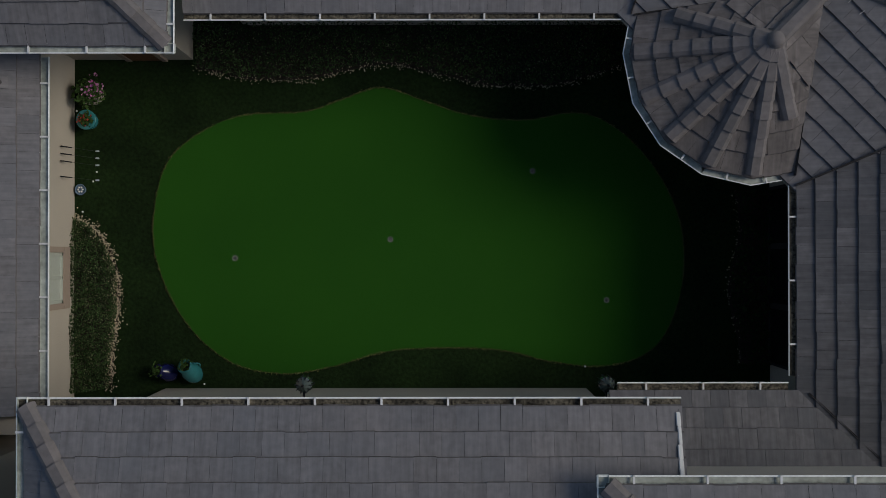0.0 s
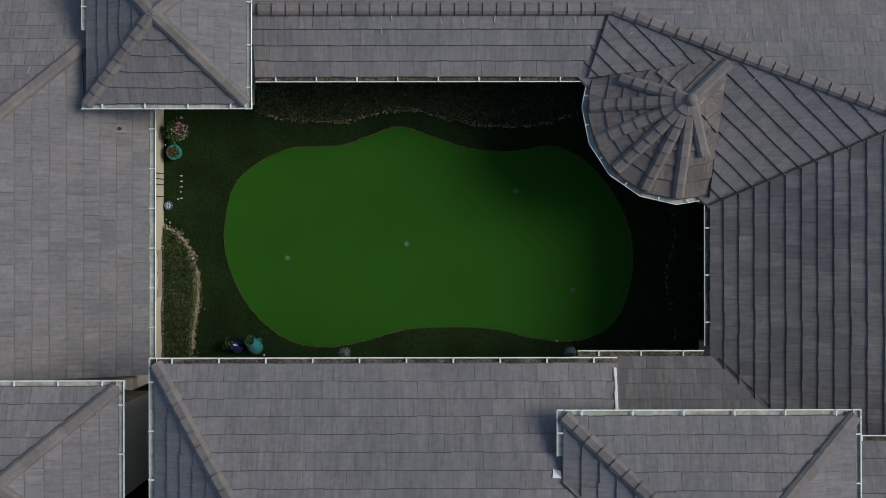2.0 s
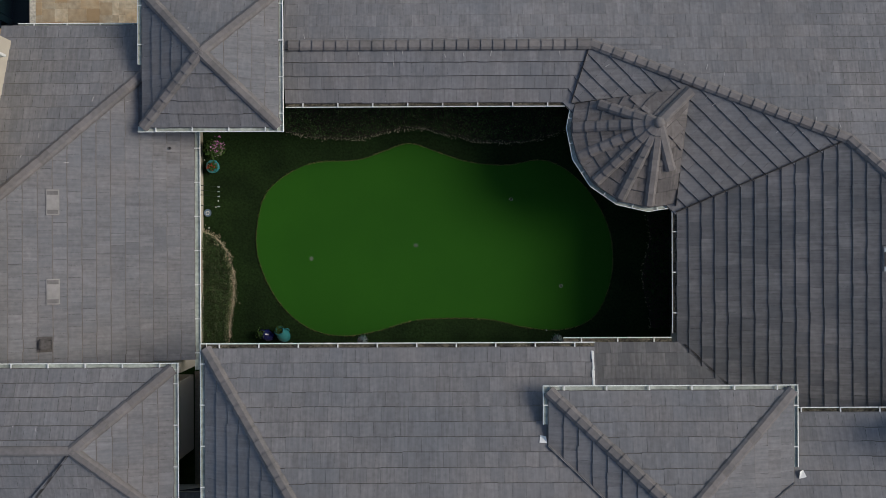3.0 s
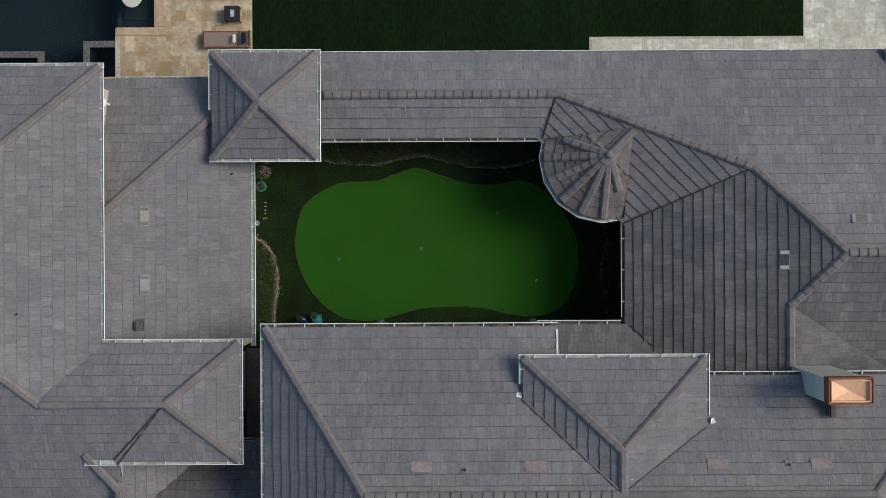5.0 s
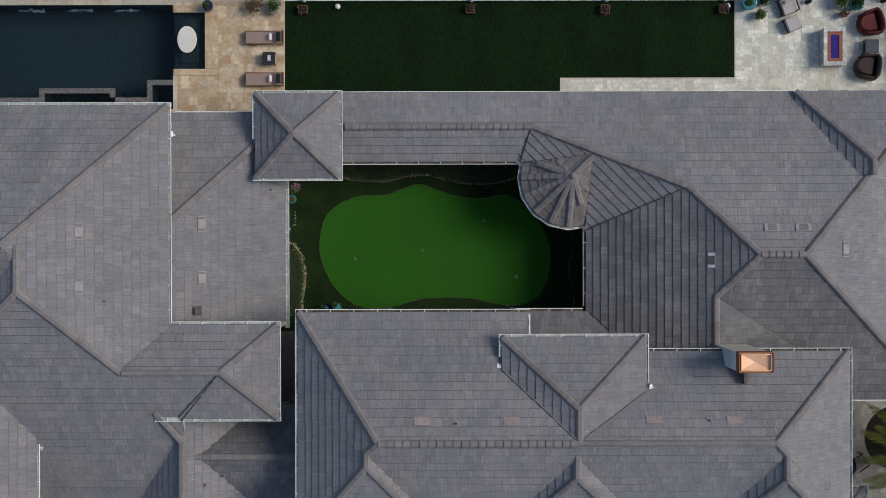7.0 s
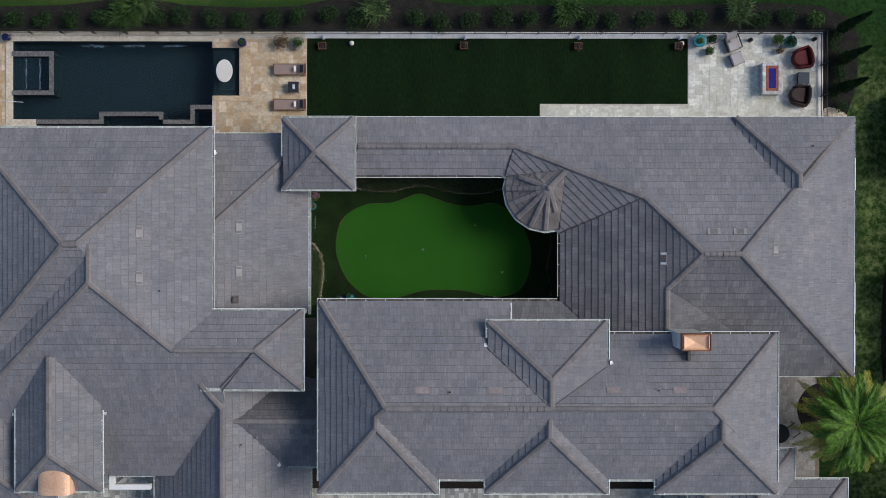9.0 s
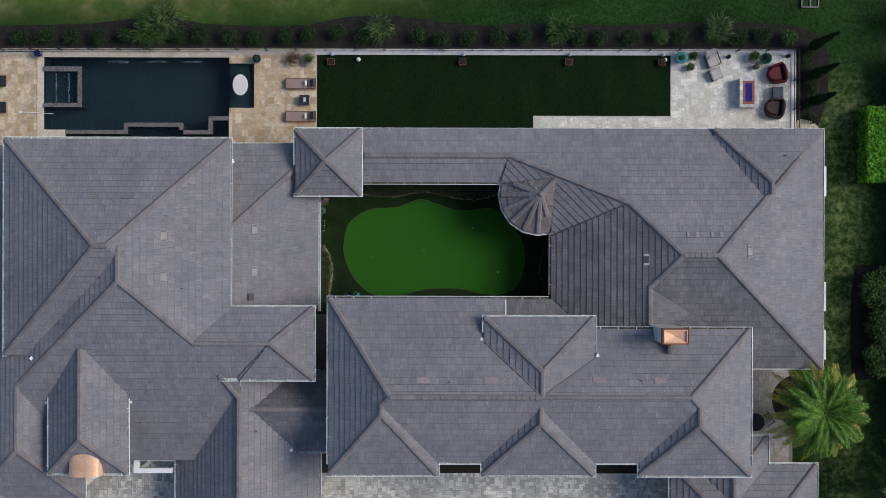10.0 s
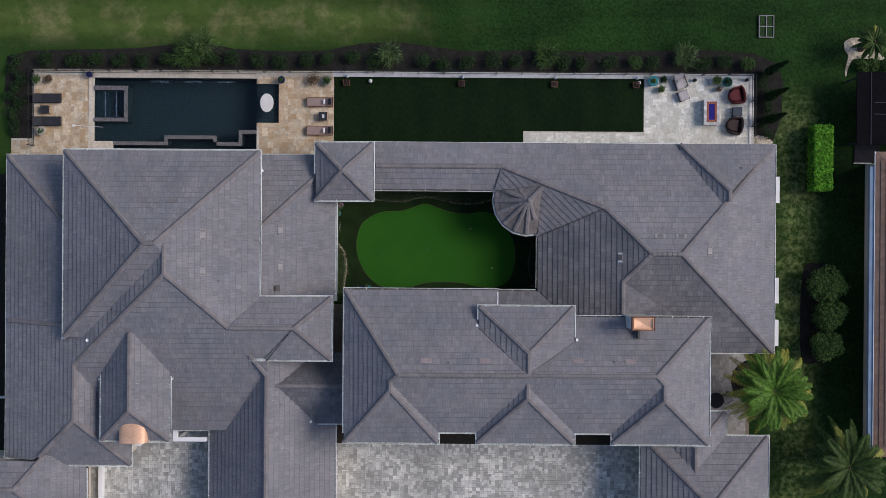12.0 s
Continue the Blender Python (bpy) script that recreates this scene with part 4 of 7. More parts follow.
def slab(name, pts, z, mat, label="", thick=0.03, kind="structure"):
    """A flat slab with a straight-edged outline."""
    pts = ccw([tuple(p) for p in pts])
    k = len(pts)
    V = [(x, y, z) for x, y in pts] + [(x, y, z - thick) for x, y in pts]
    return tagged(mesh_object(name, V, [tuple(range(k))] + [(j, k + j, k + (j + 1) % k, (j + 1) % k) for j in range(k)], mat, None, label), kind=kind)


# the ground sheet has a hole for the pool basin
GX, GY = [-400, -25.2, -11.7, 400], [-400, 6.92, 12.55, 400]
gv = [(x, y, -0.06) for y in GY for x in GX]
gf = [(4 * j + i, 4 * j + i + 1, 4 * j + i + 5, 4 * j + i + 4) for j in range(3) for i in range(3) if (i, j) != (1, 1)]
tagged(mesh_object("ground", gv, gf, M_grass, None, "mown green lawn with dry patches"), kind="structure")
sheet("courtyard_ground", -8.2, 7.3, -3.3, 5.3, -0.01, M_fringe, "dark green long-pile artificial turf")
sheet("rear_lawn", -7.90, 14.17, 6.5, 12.60, 0.0, M_lawn, "dark green artificial turf lawn")
GREEN = [(-6.22, 0.65), (-5.85, 2.1), (-4.55, 2.95), (-3.0, 3.08), (-2.1, 3.38), (-1.35, 3.60), (-0.45, 3.32), (0.55, 3.0), (1.7, 2.9), (2.85, 3.05),
         (3.75, 2.65), (4.55, 1.75), (5.03, 0.6), (5.02, -0.75), (4.5, -1.9), (3.5, -2.33), (2.3, -2.25), (1.3, -2.02), (0.2, -1.95), (-1.2, -2.02),
         (-2.4, -2.35), (-3.45, -2.50), (-4.5, -2.28), (-5.4, -1.55), (-6.0, -0.5)]
green, green_line = blob("putting_green", GREEN, 0.012, M_green, "smooth bright green artificial putting turf", 0.03)


def leaves(n, place, size, up=0.55, seed=1, long=1.6):
    """Loose leaves: place(rnd) gives a centre; each is a folded pair of triangles."""
    rnd = random.Random(seed)
    V, F = [], []
    for _ in range(n):
        c = Vector(place(rnd))
        a = rnd.uniform(0, 2 * math.pi)
        d = Vector((math.cos(a), math.sin(a), rnd.uniform(-0.5, 0.6))).normalized()
        nrm = Vector((rnd.uniform(-1, 1) * (1 - up), rnd.uniform(-1, 1) * (1 - up), up)).normalized()
        s = d.cross(nrm).normalized()
        k = size * rnd.uniform(0.6, 1.35)
        i0 = len(V)
        V += [c - d * k * long / 2, c + s * k / 2, c + d * k * long / 2, c - s * k / 2]
        F.append((i0, i0 + 1, i0 + 2, i0 + 3))
    return V, F


# short blades along the mown edge
ge = list(zip(green_line, green_line[1:] + green_line[:1]))


def edge_place(rnd):
    a, b = rnd.choice(ge)
    t = rnd.random()
    return a[0] + (b[0] - a[0]) * t + rnd.gauss(0, 0.012), a[1] + (b[1] - a[1]) * t + rnd.gauss(0, 0.012), 0.014 + rnd.uniform(0, 0.012)


tagged(mesh_object("turf_edge", *leaves(3600, edge_place, 0.012, 0.4, 77, 3.0), M_fray), label="frayed pile along the cut edge of the green", category="turf edge", kind="stuff")


def bed(name, poly, h, n, size, mat, label, seed, pale=0.0):
    """Low planting that fills a convex or wavy outline: leaves over a dark soil slab."""
    xs, ys = [p[0] for p in poly], [p[1] for p in poly]

    def inside(x, y):
        c = False
        for (x0, y0), (x1, y1) in zip(poly, poly[1:] + poly[:1]):
            if (y0 > y) != (y1 > y) and x < x0 + (y - y0) * (x1 - x0) / (y1 - y0):
                c = not c
        return c

    def place(rnd):
        while True:
            x, y = rnd.uniform(min(xs), max(xs)), rnd.uniform(min(ys), max(ys))
            if inside(x, y):
                hh = h * (0.75 + 0.5 * noise.noise((x * 2.1, y * 2.1, seed)))
                return x, y, 0.02 + hh * rnd.uniform(0.25, 1.0) ** 0.5

    thing = empty(name, 0, 0, 0, label=label, category="ground cover", kind="stuff")
    V, F = leaves(n, place, size, 0.5, seed)
    mesh_object("leaves", V, F, mat, thing)
    if pale:
        V, F = leaves(int(n * pale), place, size * 0.8, 0.5, seed + 5)
        mesh_object("pale_leaves", V, F, M_leafpale, thing)
    return thing


def pebbles(name, line, n, r, label, seed, width=0.10, z=0.0):
    """A loose row of small stones along a line of points."""
    rnd = random.Random(seed)
    V, F = [], []
    segs = list(zip(line, line[1:]))
    lens = [math.dist(a, b) for a, b in segs]
    for _ in range(n):
        (a, b), = rnd.choices(segs, lens)
        t = rnd.random()
        x, y = a[0] + (b[0] - a[0]) * t + rnd.gauss(0, width / 2), a[1] + (b[1] - a[1]) * t + rnd.gauss(0, width / 2)
        k = r * rnd.uniform(0.5, 1.4)
        i0 = len(V)
        for j in range(5):
            w = 2 * math.pi * (j + rnd.uniform(-.2, .2)) / 5
            V.append((x + k * math.cos(w), y + k * math.sin(w), z))
        for j in range(5):
            w = 2 * math.pi * (j + rnd.uniform(-.2, .2)) / 5
            V.append((x + 0.6 * k * math.cos(w), y + 0.6 * k * math.sin(w), z + k * 0.8))
        F.append(tuple(range(i0 + 5, i0 + 10)))
        F += [(i0 + j, i0 + (j + 1) % 5, i0 + 5 + (j + 1) % 5, i0 + 5 + j) for j in range(5)]
    return tagged(mesh_object(name, V, F, M_pebble), label=label, category="pebbles", kind="stuff")


def wavy(f, x0, x1, k):
    return [(x0 + (x1 - x0) * i / k, f(x0 + (x1 - x0) * i / k)) for i in range(k + 1)]


def north_line(x):
    return float(np.interp(x, (-5.3, -4.4, -3.4, -2.5, -1.4, -0.5, 0.6, 1.6, 2.6, 3.9), (4.02, 3.80, 3.74, 3.85, 4.12, 3.98, 3.68, 3.60, 3.68, 4.1))) + 0.02 * math.sin(5 * x)


nl = wavy(north_line, -5.3, 3.9, 30)
slab("planting_bed", [(-5.3, 4.95)] + nl + [(3.9, 4.95)], 0.01, M_earth, "dark soil bed")
bed("ground_cover", [(-5.3, 4.95)] + nl + [(3.9, 4.95)], 0.42, 9500, 0.030, M_coverleaf, "dark low ground cover with pale leaf tips under the north eave", 3, 0.12)
pebbles("pebble_edging", nl, 700, 0.013, "cream pebble edging along the planting bed", 4, 0.09)
wl = [(float(np.interp(-y, (-0.83, -0.68, -0.2, 0.45, 1.2, 2.0, 2.95), (-7.88, -7.5, -7.12, -6.92, -6.93, -7.04, -7.1))), y) for y in [0.83 - 0.19 * i for i in range(20)]]
slab("planting_bed", [(-7.9, 0.83)] + wl + [(-7.9, -2.85)], 0.01, M_earth, "dark soil bed")
bed("ground_cover", [(-7.9, 0.83)] + wl + [(-7.9, -2.9)], 0.34, 7500, 0.026, M_coverleaf, "dark green low ground cover with pale tips against the west wall", 8, 0.30)
pebbles("pebble_edging", [(x - 0.05, y) for x, y in wl], 1200, 0.014, "cream pebble edging round the curved bed", 5, 0.13, 0.05)
el = wavy(lambda y: 6.15 + 0.12 * math.sin(y * 2.2), -2.3, 1.4, 14)
el = [(b, a) for a, b in el]
slab("planting_bed", [(6.9, -2.3)] + el + [(6.9, 1.4)], 0.01, M_earth, "dark soil bed")
bed("ground_cover", [(6.9, -2.3)] + el + [(6.9, 1.4)], 0.35, 900, 0.05, M_leafdark, "sparse dark ground cover under the east eave", 9)
pebbles("pebble_edging", el, 120, 0.013, "sparse pebble edging in the shade", 6, 0.08)


def cup(x, y):
    """A golf hole: white liner ring round a flat disc painted as the well's shade."""
    ob = empty("golf_hole", x, y, 0.012, label="golf cup with a white liner ring set in the green", category="golf hole", group="holes of the putting green")
    m = Matrix.Translation((x, y, 0.012))
    bm = bmesh.new()
    lathe(bm, [(0.049, 0.0005), (0.047, 0.002)], 20, m)
    part("cup_well", bm, M_well, ob, "flat dark disc, the shade of the hole")
    bm = bmesh.new()
    n = 24
    r = [[bm.verts.new((x + q * math.cos(2 * math.pi * i / n), y + q * math.sin(2 * math.pi * i / n), 0.012 + h)) for i in range(n)] for q, h in ((0.056, 0.001), (0.055, 0.005), (0.049, 0.005), (0.045, 0.002))]
    for a, b in zip(r, r[1:]):
        for i in range(n):
            bm.faces.new((a[i], a[(i + 1) % n], b[(i + 1) % n], b[i]))
    part("cup_ring", bm, M_liner, ob, "white plastic ring")
    bm = bmesh.new()
    lathe(bm, [(0.007, 0.002), (0.006, 0.006)], 10, m)
    part("flag_socket", bm, M_liner, ob)


for p in ((-4.47, -0.04), (-1.16, 0.36), (3.44, -0.94), (1.87, 1.81)):
    cup(*p)


# ---- pavers ----
def pave(parent, cells, unit, gap, z, thick, mat_one, mat_many, name, sizes, seed, near):
    """Fill the unit cells of a grid with rectangular stones of mixed sizes; returns what is to be placed singly."""
    rnd = random.Random(seed)
    left = set(cells)
    many = ([], [])
    singles = []
    for c in sorted(cells, key=lambda c: (c[1], c[0])):
        if c not in left:
            continue
        opts = sizes[:]
        rnd.shuffle(opts)
        for w, h in opts + [(1, 1)]:
            need = [(c[0] + i, c[1] + j) for i in range(w) for j in range(h)]
            if all(q in left for q in need):
                break
        left -= set(need)
        x0, y0 = c[0] * unit + gap / 2, c[1] * unit + gap / 2
        x1, y1 = (c[0] + w) * unit - gap / 2, (c[1] + h) * unit - gap / 2
        dz = rnd.uniform(-0.002, 0.002)
        key = (w, h)
        item = (math.hypot((x0 + x1) / 2 - near[0], (y0 + y1) / 2 - near[1]), key, (x0, y0, z + dz))
        singles.append(item)
    singles.sort(key=lambda s: s[0])

    def stone(w, h):
        W, H, b = w * unit - gap, h * unit - gap, 0.006
        v = [(0, 0, -thick), (W, 0, -thick), (W, H, -thick), (0, H, -thick), (0, 0, -b), (W, 0, -b), (W, H, -b), (0, H, -b), (b, b, 0), (W - b, b, 0), (W - b, H - b, 0), (b, H - b, 0)]
        f = [(8, 9, 10, 11)] + [(k + j, k + (j + 1) % 4, k + 4 + (j + 1) % 4, k + 4 + j) for k in (0, 4) for j in range(4)]
        return v, f

    for _, (w, h), (x, y, zz) in singles[300:]:
        v, f = stone(w, h)
        i0 = len(many[0])
        many[0].extend((a + x, b + y, c + zz) for a, b, c in v)
        many[1].extend(tuple(i0 + j for j in q) for q in f)
    if many[0]:
        tagged(mesh_object(name + "s", *many, mat_many, parent), kind="stuff")
    meshes = {}
    for _, key, at in singles[:300]:
        if key not in meshes:
            me = bpy.data.meshes.new(name)
            me.from_pydata(*[stone(*key)[0], [], stone(*key)[1]])
            me.materials.append(mat_one)
            meshes[key] = me
        PAVERS.append((name, meshes[key], at, parent))


PAVERS = []


def cells_in(rects, holes, unit):
    out = set()
    for x0, x1, y0, y1 in rects:
        for i in range(round(x0 / unit), round(x1 / unit)):
            for j in range(round(y0 / unit), round(y1 / unit)):
                cx, cy = (i + .5) * unit, (j + .5) * unit
                if not any(a < cx < b and c < cy < d for a, b, c, d in holes):
                    out.add((i, j))
    return out


U = 0.203
FRENCH = [(2, 2), (3, 2), (2, 3), (2, 1), (1, 2), (2, 2), (3, 2)]
deck = [sheet("pool_terrace", a, b, c, d, 0.004, M_palejoint, "sanded bed of the tan travertine terrace", 0.1) for a, b, c, d in
        ((-29.35, -25.05, 6.6, 12.75), (-25.05, -13.39, 12.45, 12.75), (-13.39, -7.9, 6.6, 9.26), (-11.80, -7.9, 9.26, 12.75), (-13.39, -11.80, 12.06, 12.75), (-30.85, -29.35, 6.6, 8.05))]
pave(deck[3], cells_in([(-29.3, -7.95, 6.7, 12.65), (-30.8, -29.3, 6.7, 8.0)], [(-25.25, -13.2, 7.4, 12.62), (-13.5, -11.55, 9.0, 12.3)], U), U, 0.0035, 0.012, 0.03, M_trav, M_travs, "travertine_paver", FRENCH, 11, (-9.5, 10))
patio = sheet("patio", 14.17, 21.95, 6.6, 12.75, 0.006, M_palejoint, "sanded bed of the silver travertine patio", 0.1)
strip = sheet("patio", 5.60, 14.17, 6.6, 8.82, 0.004, M_palejoint, "sanded bed of a travertine walk", 0.1)
pave(patio, cells_in([(14.2, 21.9, 6.8, 12.7), (5.6, 14.2, 6.8, 8.8)], [], U), U, 0.002, 0.013, 0.02, M_silver, M_silvers, "travertine_paver", FRENCH, 12, (17, 10))
drive = sheet("driveway", -26.0, 21.85, -40.0, -10.0, -0.035, M_joint, "sanded bed of the driveway", 0.02)
pave(drive, cells_in([(-8.0, 14.2, -19.0, -13.5), (-25.9, -15.9, -19.0, -12.2)], [], 0.135), 0.135, 0.006, -0.005, 0.03, M_cobble, M_cobbles, "drive_paver", [(2, 2), (2, 2), (2, 1), (2, 2), (1, 2), (2, 2)], 13, (3, -13.5))

slab("walkway", [(-8.2, -8.6), (-6.35, -8.6), (-6.35, -3.6), (-8.2, -3.6)], 0.0, M_joint, "sandy walkway in the narrow gap between the wings")
# dark strip between the south wall and the pavers
slab("planting_bed", [(-7.6, -13.5), (13.6, -13.5), (13.6, -11.6), (-7.6, -11.6)], -0.01, M_earth, "dark ground strip along the south wall")
side_patio = slab("patio", [(17.9, -13.3), (21.7, -13.3), (21.7, -6.0), (17.9, -6.0)], -0.008, M_joint, "sanded bed of the small paved patio")
pave(side_patio, cells_in([(18.0, 21.6, -13.2, -6.1)], [], 0.135), 0.135, 0.005, 0.004, 0.02, M_smallpaver, M_smallpavers, "patio_paver", [(2, 2), (2, 2), (2, 1), (2, 2), (1, 2), (2, 2)], 14, (19.5, -9.5))
# white coping along the fence
for a, b, y0, y1 in ((-25.0, -13.4, 12.42, 12.76), (-25.0, -13.4, 12.78, 12.98), (-8.0, 14.2, 12.60, 12.98), (14.2, 22.0, 12.72, 12.98), (-29.3, -25.0, 12.80, 12.98), (-13.4, -8.0, 12.66, 12.98)):
    x = a
    while x < b - 0.05:
        w = min(0.61, b - x)
        tagged(part("coping_stone", boxed(x + 0.003, x + w - 0.003, y0, y1, -0.04, 0.035, bevel=0.008), M_whitecoping if a > -9 else M_coping), label="pale travertine coping stone at the terrace edge", category="coping", group="coping stones along the fence", kind="structure")
        x += w

y = 7.3
while y < 12.68:
    l = min(0.61, 12.70 - y)
    tagged(part("coping_stone", boxed(21.66, 22.0, y + 0.003, y + l - 0.003, -0.04, 0.035, bevel=0.008), M_whitecoping), label="pale travertine coping stone under the side fence", category="coping", group="coping stones along the fence", kind="structure")
    y += l


# ---- pool ----
def pool():
    thing = empty("swimming_pool", -19, 10, 0, label="dark-bottomed rectangular pool with a raised spa and mosaic coping", category="pool")
    x0, x1, y0, y1 = -24.93, -13.39, 7.0, 12.40
    bm = bmesh.new()
    for a in (boxed(x0 - .15, x1 + .15, y0 - .15, y1 + .10, -1.7, -1.55), boxed(x0 - .15, x0, y0, y1 + .1, -1.55, -0.02), boxed(x0, x1, y1, y1 + .1, -1.55, -0.02),
              boxed(x0, x1, y0 - .15, y0, -1.55, -0.02), boxed(x1, x1 + .14, y0, 9.31, -1.55, -0.02), boxed(x1, x1 + .14, 12.01, y1, -1.55, -0.02),
              boxed(x1, -11.72, 9.18, 12.14, -0.60, -0.36), boxed(-11.85, -11.72, 9.31, 12.01, -0.36, -0.02), boxed(x1 + .14, -11.72, 9.18, 9.31, -0.36, -0.02), boxed(x1 + .14, -11.72, 12.01, 12.14, -0.36, -0.02),
              boxed(x1, x1 + .14, 9.18, 12.14, -1.55, -0.60)):
        me = bpy.data.meshes.new("t")
        a.to_mesh(me)
        a.free()
        bm.from_mesh(me)
        bpy.data.meshes.remove(me)
    part("basin", bm, M_pool, thing, "dark blue-green plaster basin")
    part("ledge_step", boxed(-13.1, -12.15, 9.62, 11.72, -0.36, -0.27, bevel=0.02), M_pool, thing)
    w = mesh_object("water", [(x0, y0, -0.09), (x1 + .0, y0, -0.09), (x1, y1, -0.09), (x0, y1, -0.09), (x1, 9.31, -0.09), (-11.85, 9.31, -0.09), (-11.85, 12.01, -0.09), (x1, 12.01, -0.09)],
                    [(0, 1, 2, 3), (4, 5, 6, 7)], M_water, thing, "still clear pool water")
    w.visible_shadow = False
    # spa with raised mosaic walls
    for i, (a, b, c, d) in enumerate(((-24.93, -22.53, 11.51, 11.82), (-24.93, -22.53, 9.28, 9.55), (-22.80, -22.53, 9.55, 11.51))):
        part("spa_wall", boxed(a + .02, b - .02, c + .02, d - .02, -1.5, 0.08), M_pool, thing, "dark plaster wall")
        part("spa_coping", boxed(a, b, c, d, 0.08, 0.16, bevel=0.015), M_pooltile, thing, "small grey mosaic tile")
    part("spa_floor", boxed(-24.93, -22.53, 9.28, 11.51, -0.9, -0.8), M_pool, thing)
    part("spa_bench", boxed(-24.93, -24.45, 9.28, 11.51, -0.8, -0.35, bevel=0.03), M_pool, thing)
    sw = mesh_object("spa_water", [(-24.93, 9.28, 0.06), (-22.53, 9.28, 0.06), (-22.53, 11.51, 0.06), (-24.93, 11.51, 0.06)], [(0, 1, 2, 3)], M_water, thing)
    sw.visible_shadow = False
    for a, b, c, d in ((-25.36, -24.93, 9.0, 11.85), (-25.36, -24.93, 7.9, 9.0), (-25.36, -24.93, 11.85, 12.4), (-25.36, -23.6, 7.0, 7.9)):
        part("coping", boxed(a, b - .004, c + .003, d - .003, -0.12, 0.05, bevel=0.012), M_coping, thing, "tan travertine coping")
    # mosaic-topped south wall with its two niches
    for a, b, c, d in ((-23.6, -19.68, 7.62, 7.88), (-19.94, -19.68, 7.88, 8.08), (-19.94, -16.22, 8.08, 8.34), (-16.48, -16.22, 7.88, 8.08), (-16.22, -14.40, 7.62, 7.88), (-14.66, -14.40, 7.88, 8.48), (-14.66, -13.40, 8.48, 8.74)):
        part("dam_wall", boxed(a + .02, b - .02, c + .02, d - .02, -1.5, -0.01), M_pool, thing, "dark plaster wall")
        part("mosaic_coping", boxed(a, b, c, d, -0.01, 0.07, bevel=0.012), M_pooltile, thing, "grey herringbone mosaic top")
    for a, b, c, d in ((-13.35, -11.3, 8.95, 9.28), (-11.82, -11.42, 9.3, 12.05), (-13.35, -11.42, 12.04, 12.40)):
        part("coping", boxed(a, b, c + .003, d - .003, -0.12, 0.045, bevel=0.012), M_travs, thing, "tan travertine coping")
    rj = random.Random(17)
    for x in (-24.15, -23.35):
        V = []
        for k in range(15):
            y = 9.62 + 1.8 * k / 14
            cx, w = x + 0.012 * math.sin(k * 0.9) + rj.uniform(-.015, .015), rj.uniform(0.008, 0.05)
            V += [(cx - w, y, 0.066), (cx + w, y, 0.066)]
        mesh_object("jet_foam", V, [(2 * k, 2 * k + 1, 2 * k + 3, 2 * k + 2) for k in range(14)], M_foam, thing, "pale foam of a spa jet")
    for x, half in ((-20.3, 0.62), (-17.95, 0.60), (-15.6, 0.62)):
        V, F = [], []
        for k in range(46):
            cx, cy, r = x + rj.uniform(-half, half), 12.16 + rj.gauss(0, 0.035), rj.uniform(0.015, 0.05)
            i0 = len(V)
            V += [(cx + r * 1.9 * math.cos(a), cy + r * 0.7 * math.sin(a), -0.086 + 0.0004 * k) for a in (0.3, 1.5, 2.7, 3.9, 5.2)]
            F.append(tuple(range(i0, i0 + 5)))
        mesh_object("spout_foam", V, F, M_foam, thing, "pale foam where a thin sheet of water falls")


pool()


def float_table():
    t = empty("oval_table", -12.62, 10.66, -0.27, label="cream oval stone table standing in the shallow ledge", category="table")
    n = 40
    bm = bmesh.new()
    rings = [[bm.verts.new((-12.62 + a * 0.475 * math.cos(2 * math.pi * i / n), 10.66 + a * 0.655 * math.sin(2 * math.pi * i / n), z)) for i in range(n)] for a, z in ((0.94, 0.29), (1.0, 0.31), (1.0, 0.335), (0.96, 0.35))]
    for a, b in zip(rings, rings[1:]):
        for i in range(n):
            bm.faces.new((a[i], a[(i + 1) % n], b[(i + 1) % n], b[i]))
    bm.faces.new(rings[-1])
    bm.faces.new(rings[0][::-1])
    part("tabletop", bm, M_float, t)
    bm = bmesh.new()
    lathe(bm, [(0.22, -0.27), (0.12, -0.15), (0.10, 0.2), (0.2, 0.29)], 18, Matrix.Translation((-12.62, 10.66, 0)))
    part("pedestal", bm, M_float, t)


float_table()


# ---- fence ----
PICKET = bpy.data.meshes.new("picket")
PICKET.from_pydata([(x, y, z) for z in (0.08, 1.22) for x, y in ((-.008, -.008), (.008, -.008), (.008, .008), (-.008, .008))] + [(0, 0, 1.25)], [],
                   [(0, 1, 5, 4), (1, 2, 6, 5), (2, 3, 7, 6), (3, 0, 4, 7), (4, 5, 8), (5, 6, 8), (6, 7, 8), (7, 4, 8)])
PICKET.materials.append(M_black)


def fence_panel():
    t = empty("fence_panel", 0, 0, 0, label="black aluminium picket fence panel", category="fence", group="fence panels round the terrace")
    part("post", boxed(-.03, .03, -.03, .03, -0.06, 1.30, bevel=0.006), M_black, t)
    part("rail", boxed(0.03, 1.79, -.016, .016, 0.14, 0.18), M_black, t)
    part("rail", boxed(0.03, 1.79, -.016, .016, 1.02, 1.06), M_black, t)
    for i in range(15):
        o = new("picket", PICKET)
        o.parent = t
        o.location = (0.03 + 0.1175 * (i + 0.5), 0, 0)
    return t


first = fence_panel()
first.matrix_basis = pose(-29.3, 12.86, 0.035)
for i in range(1, 28):
    copy_thing(first, pose(-29.3 + 1.83 * i, 12.86, 0.035))
for i in range(3):
    copy_thing(first, pose(21.84, 7.45 + 1.8 * i, 0.035, 0, 0, 90))
    copy_thing(first, pose(-29.22, 7.5 + 1.8 * i, 0.0, 0, 0, 90))

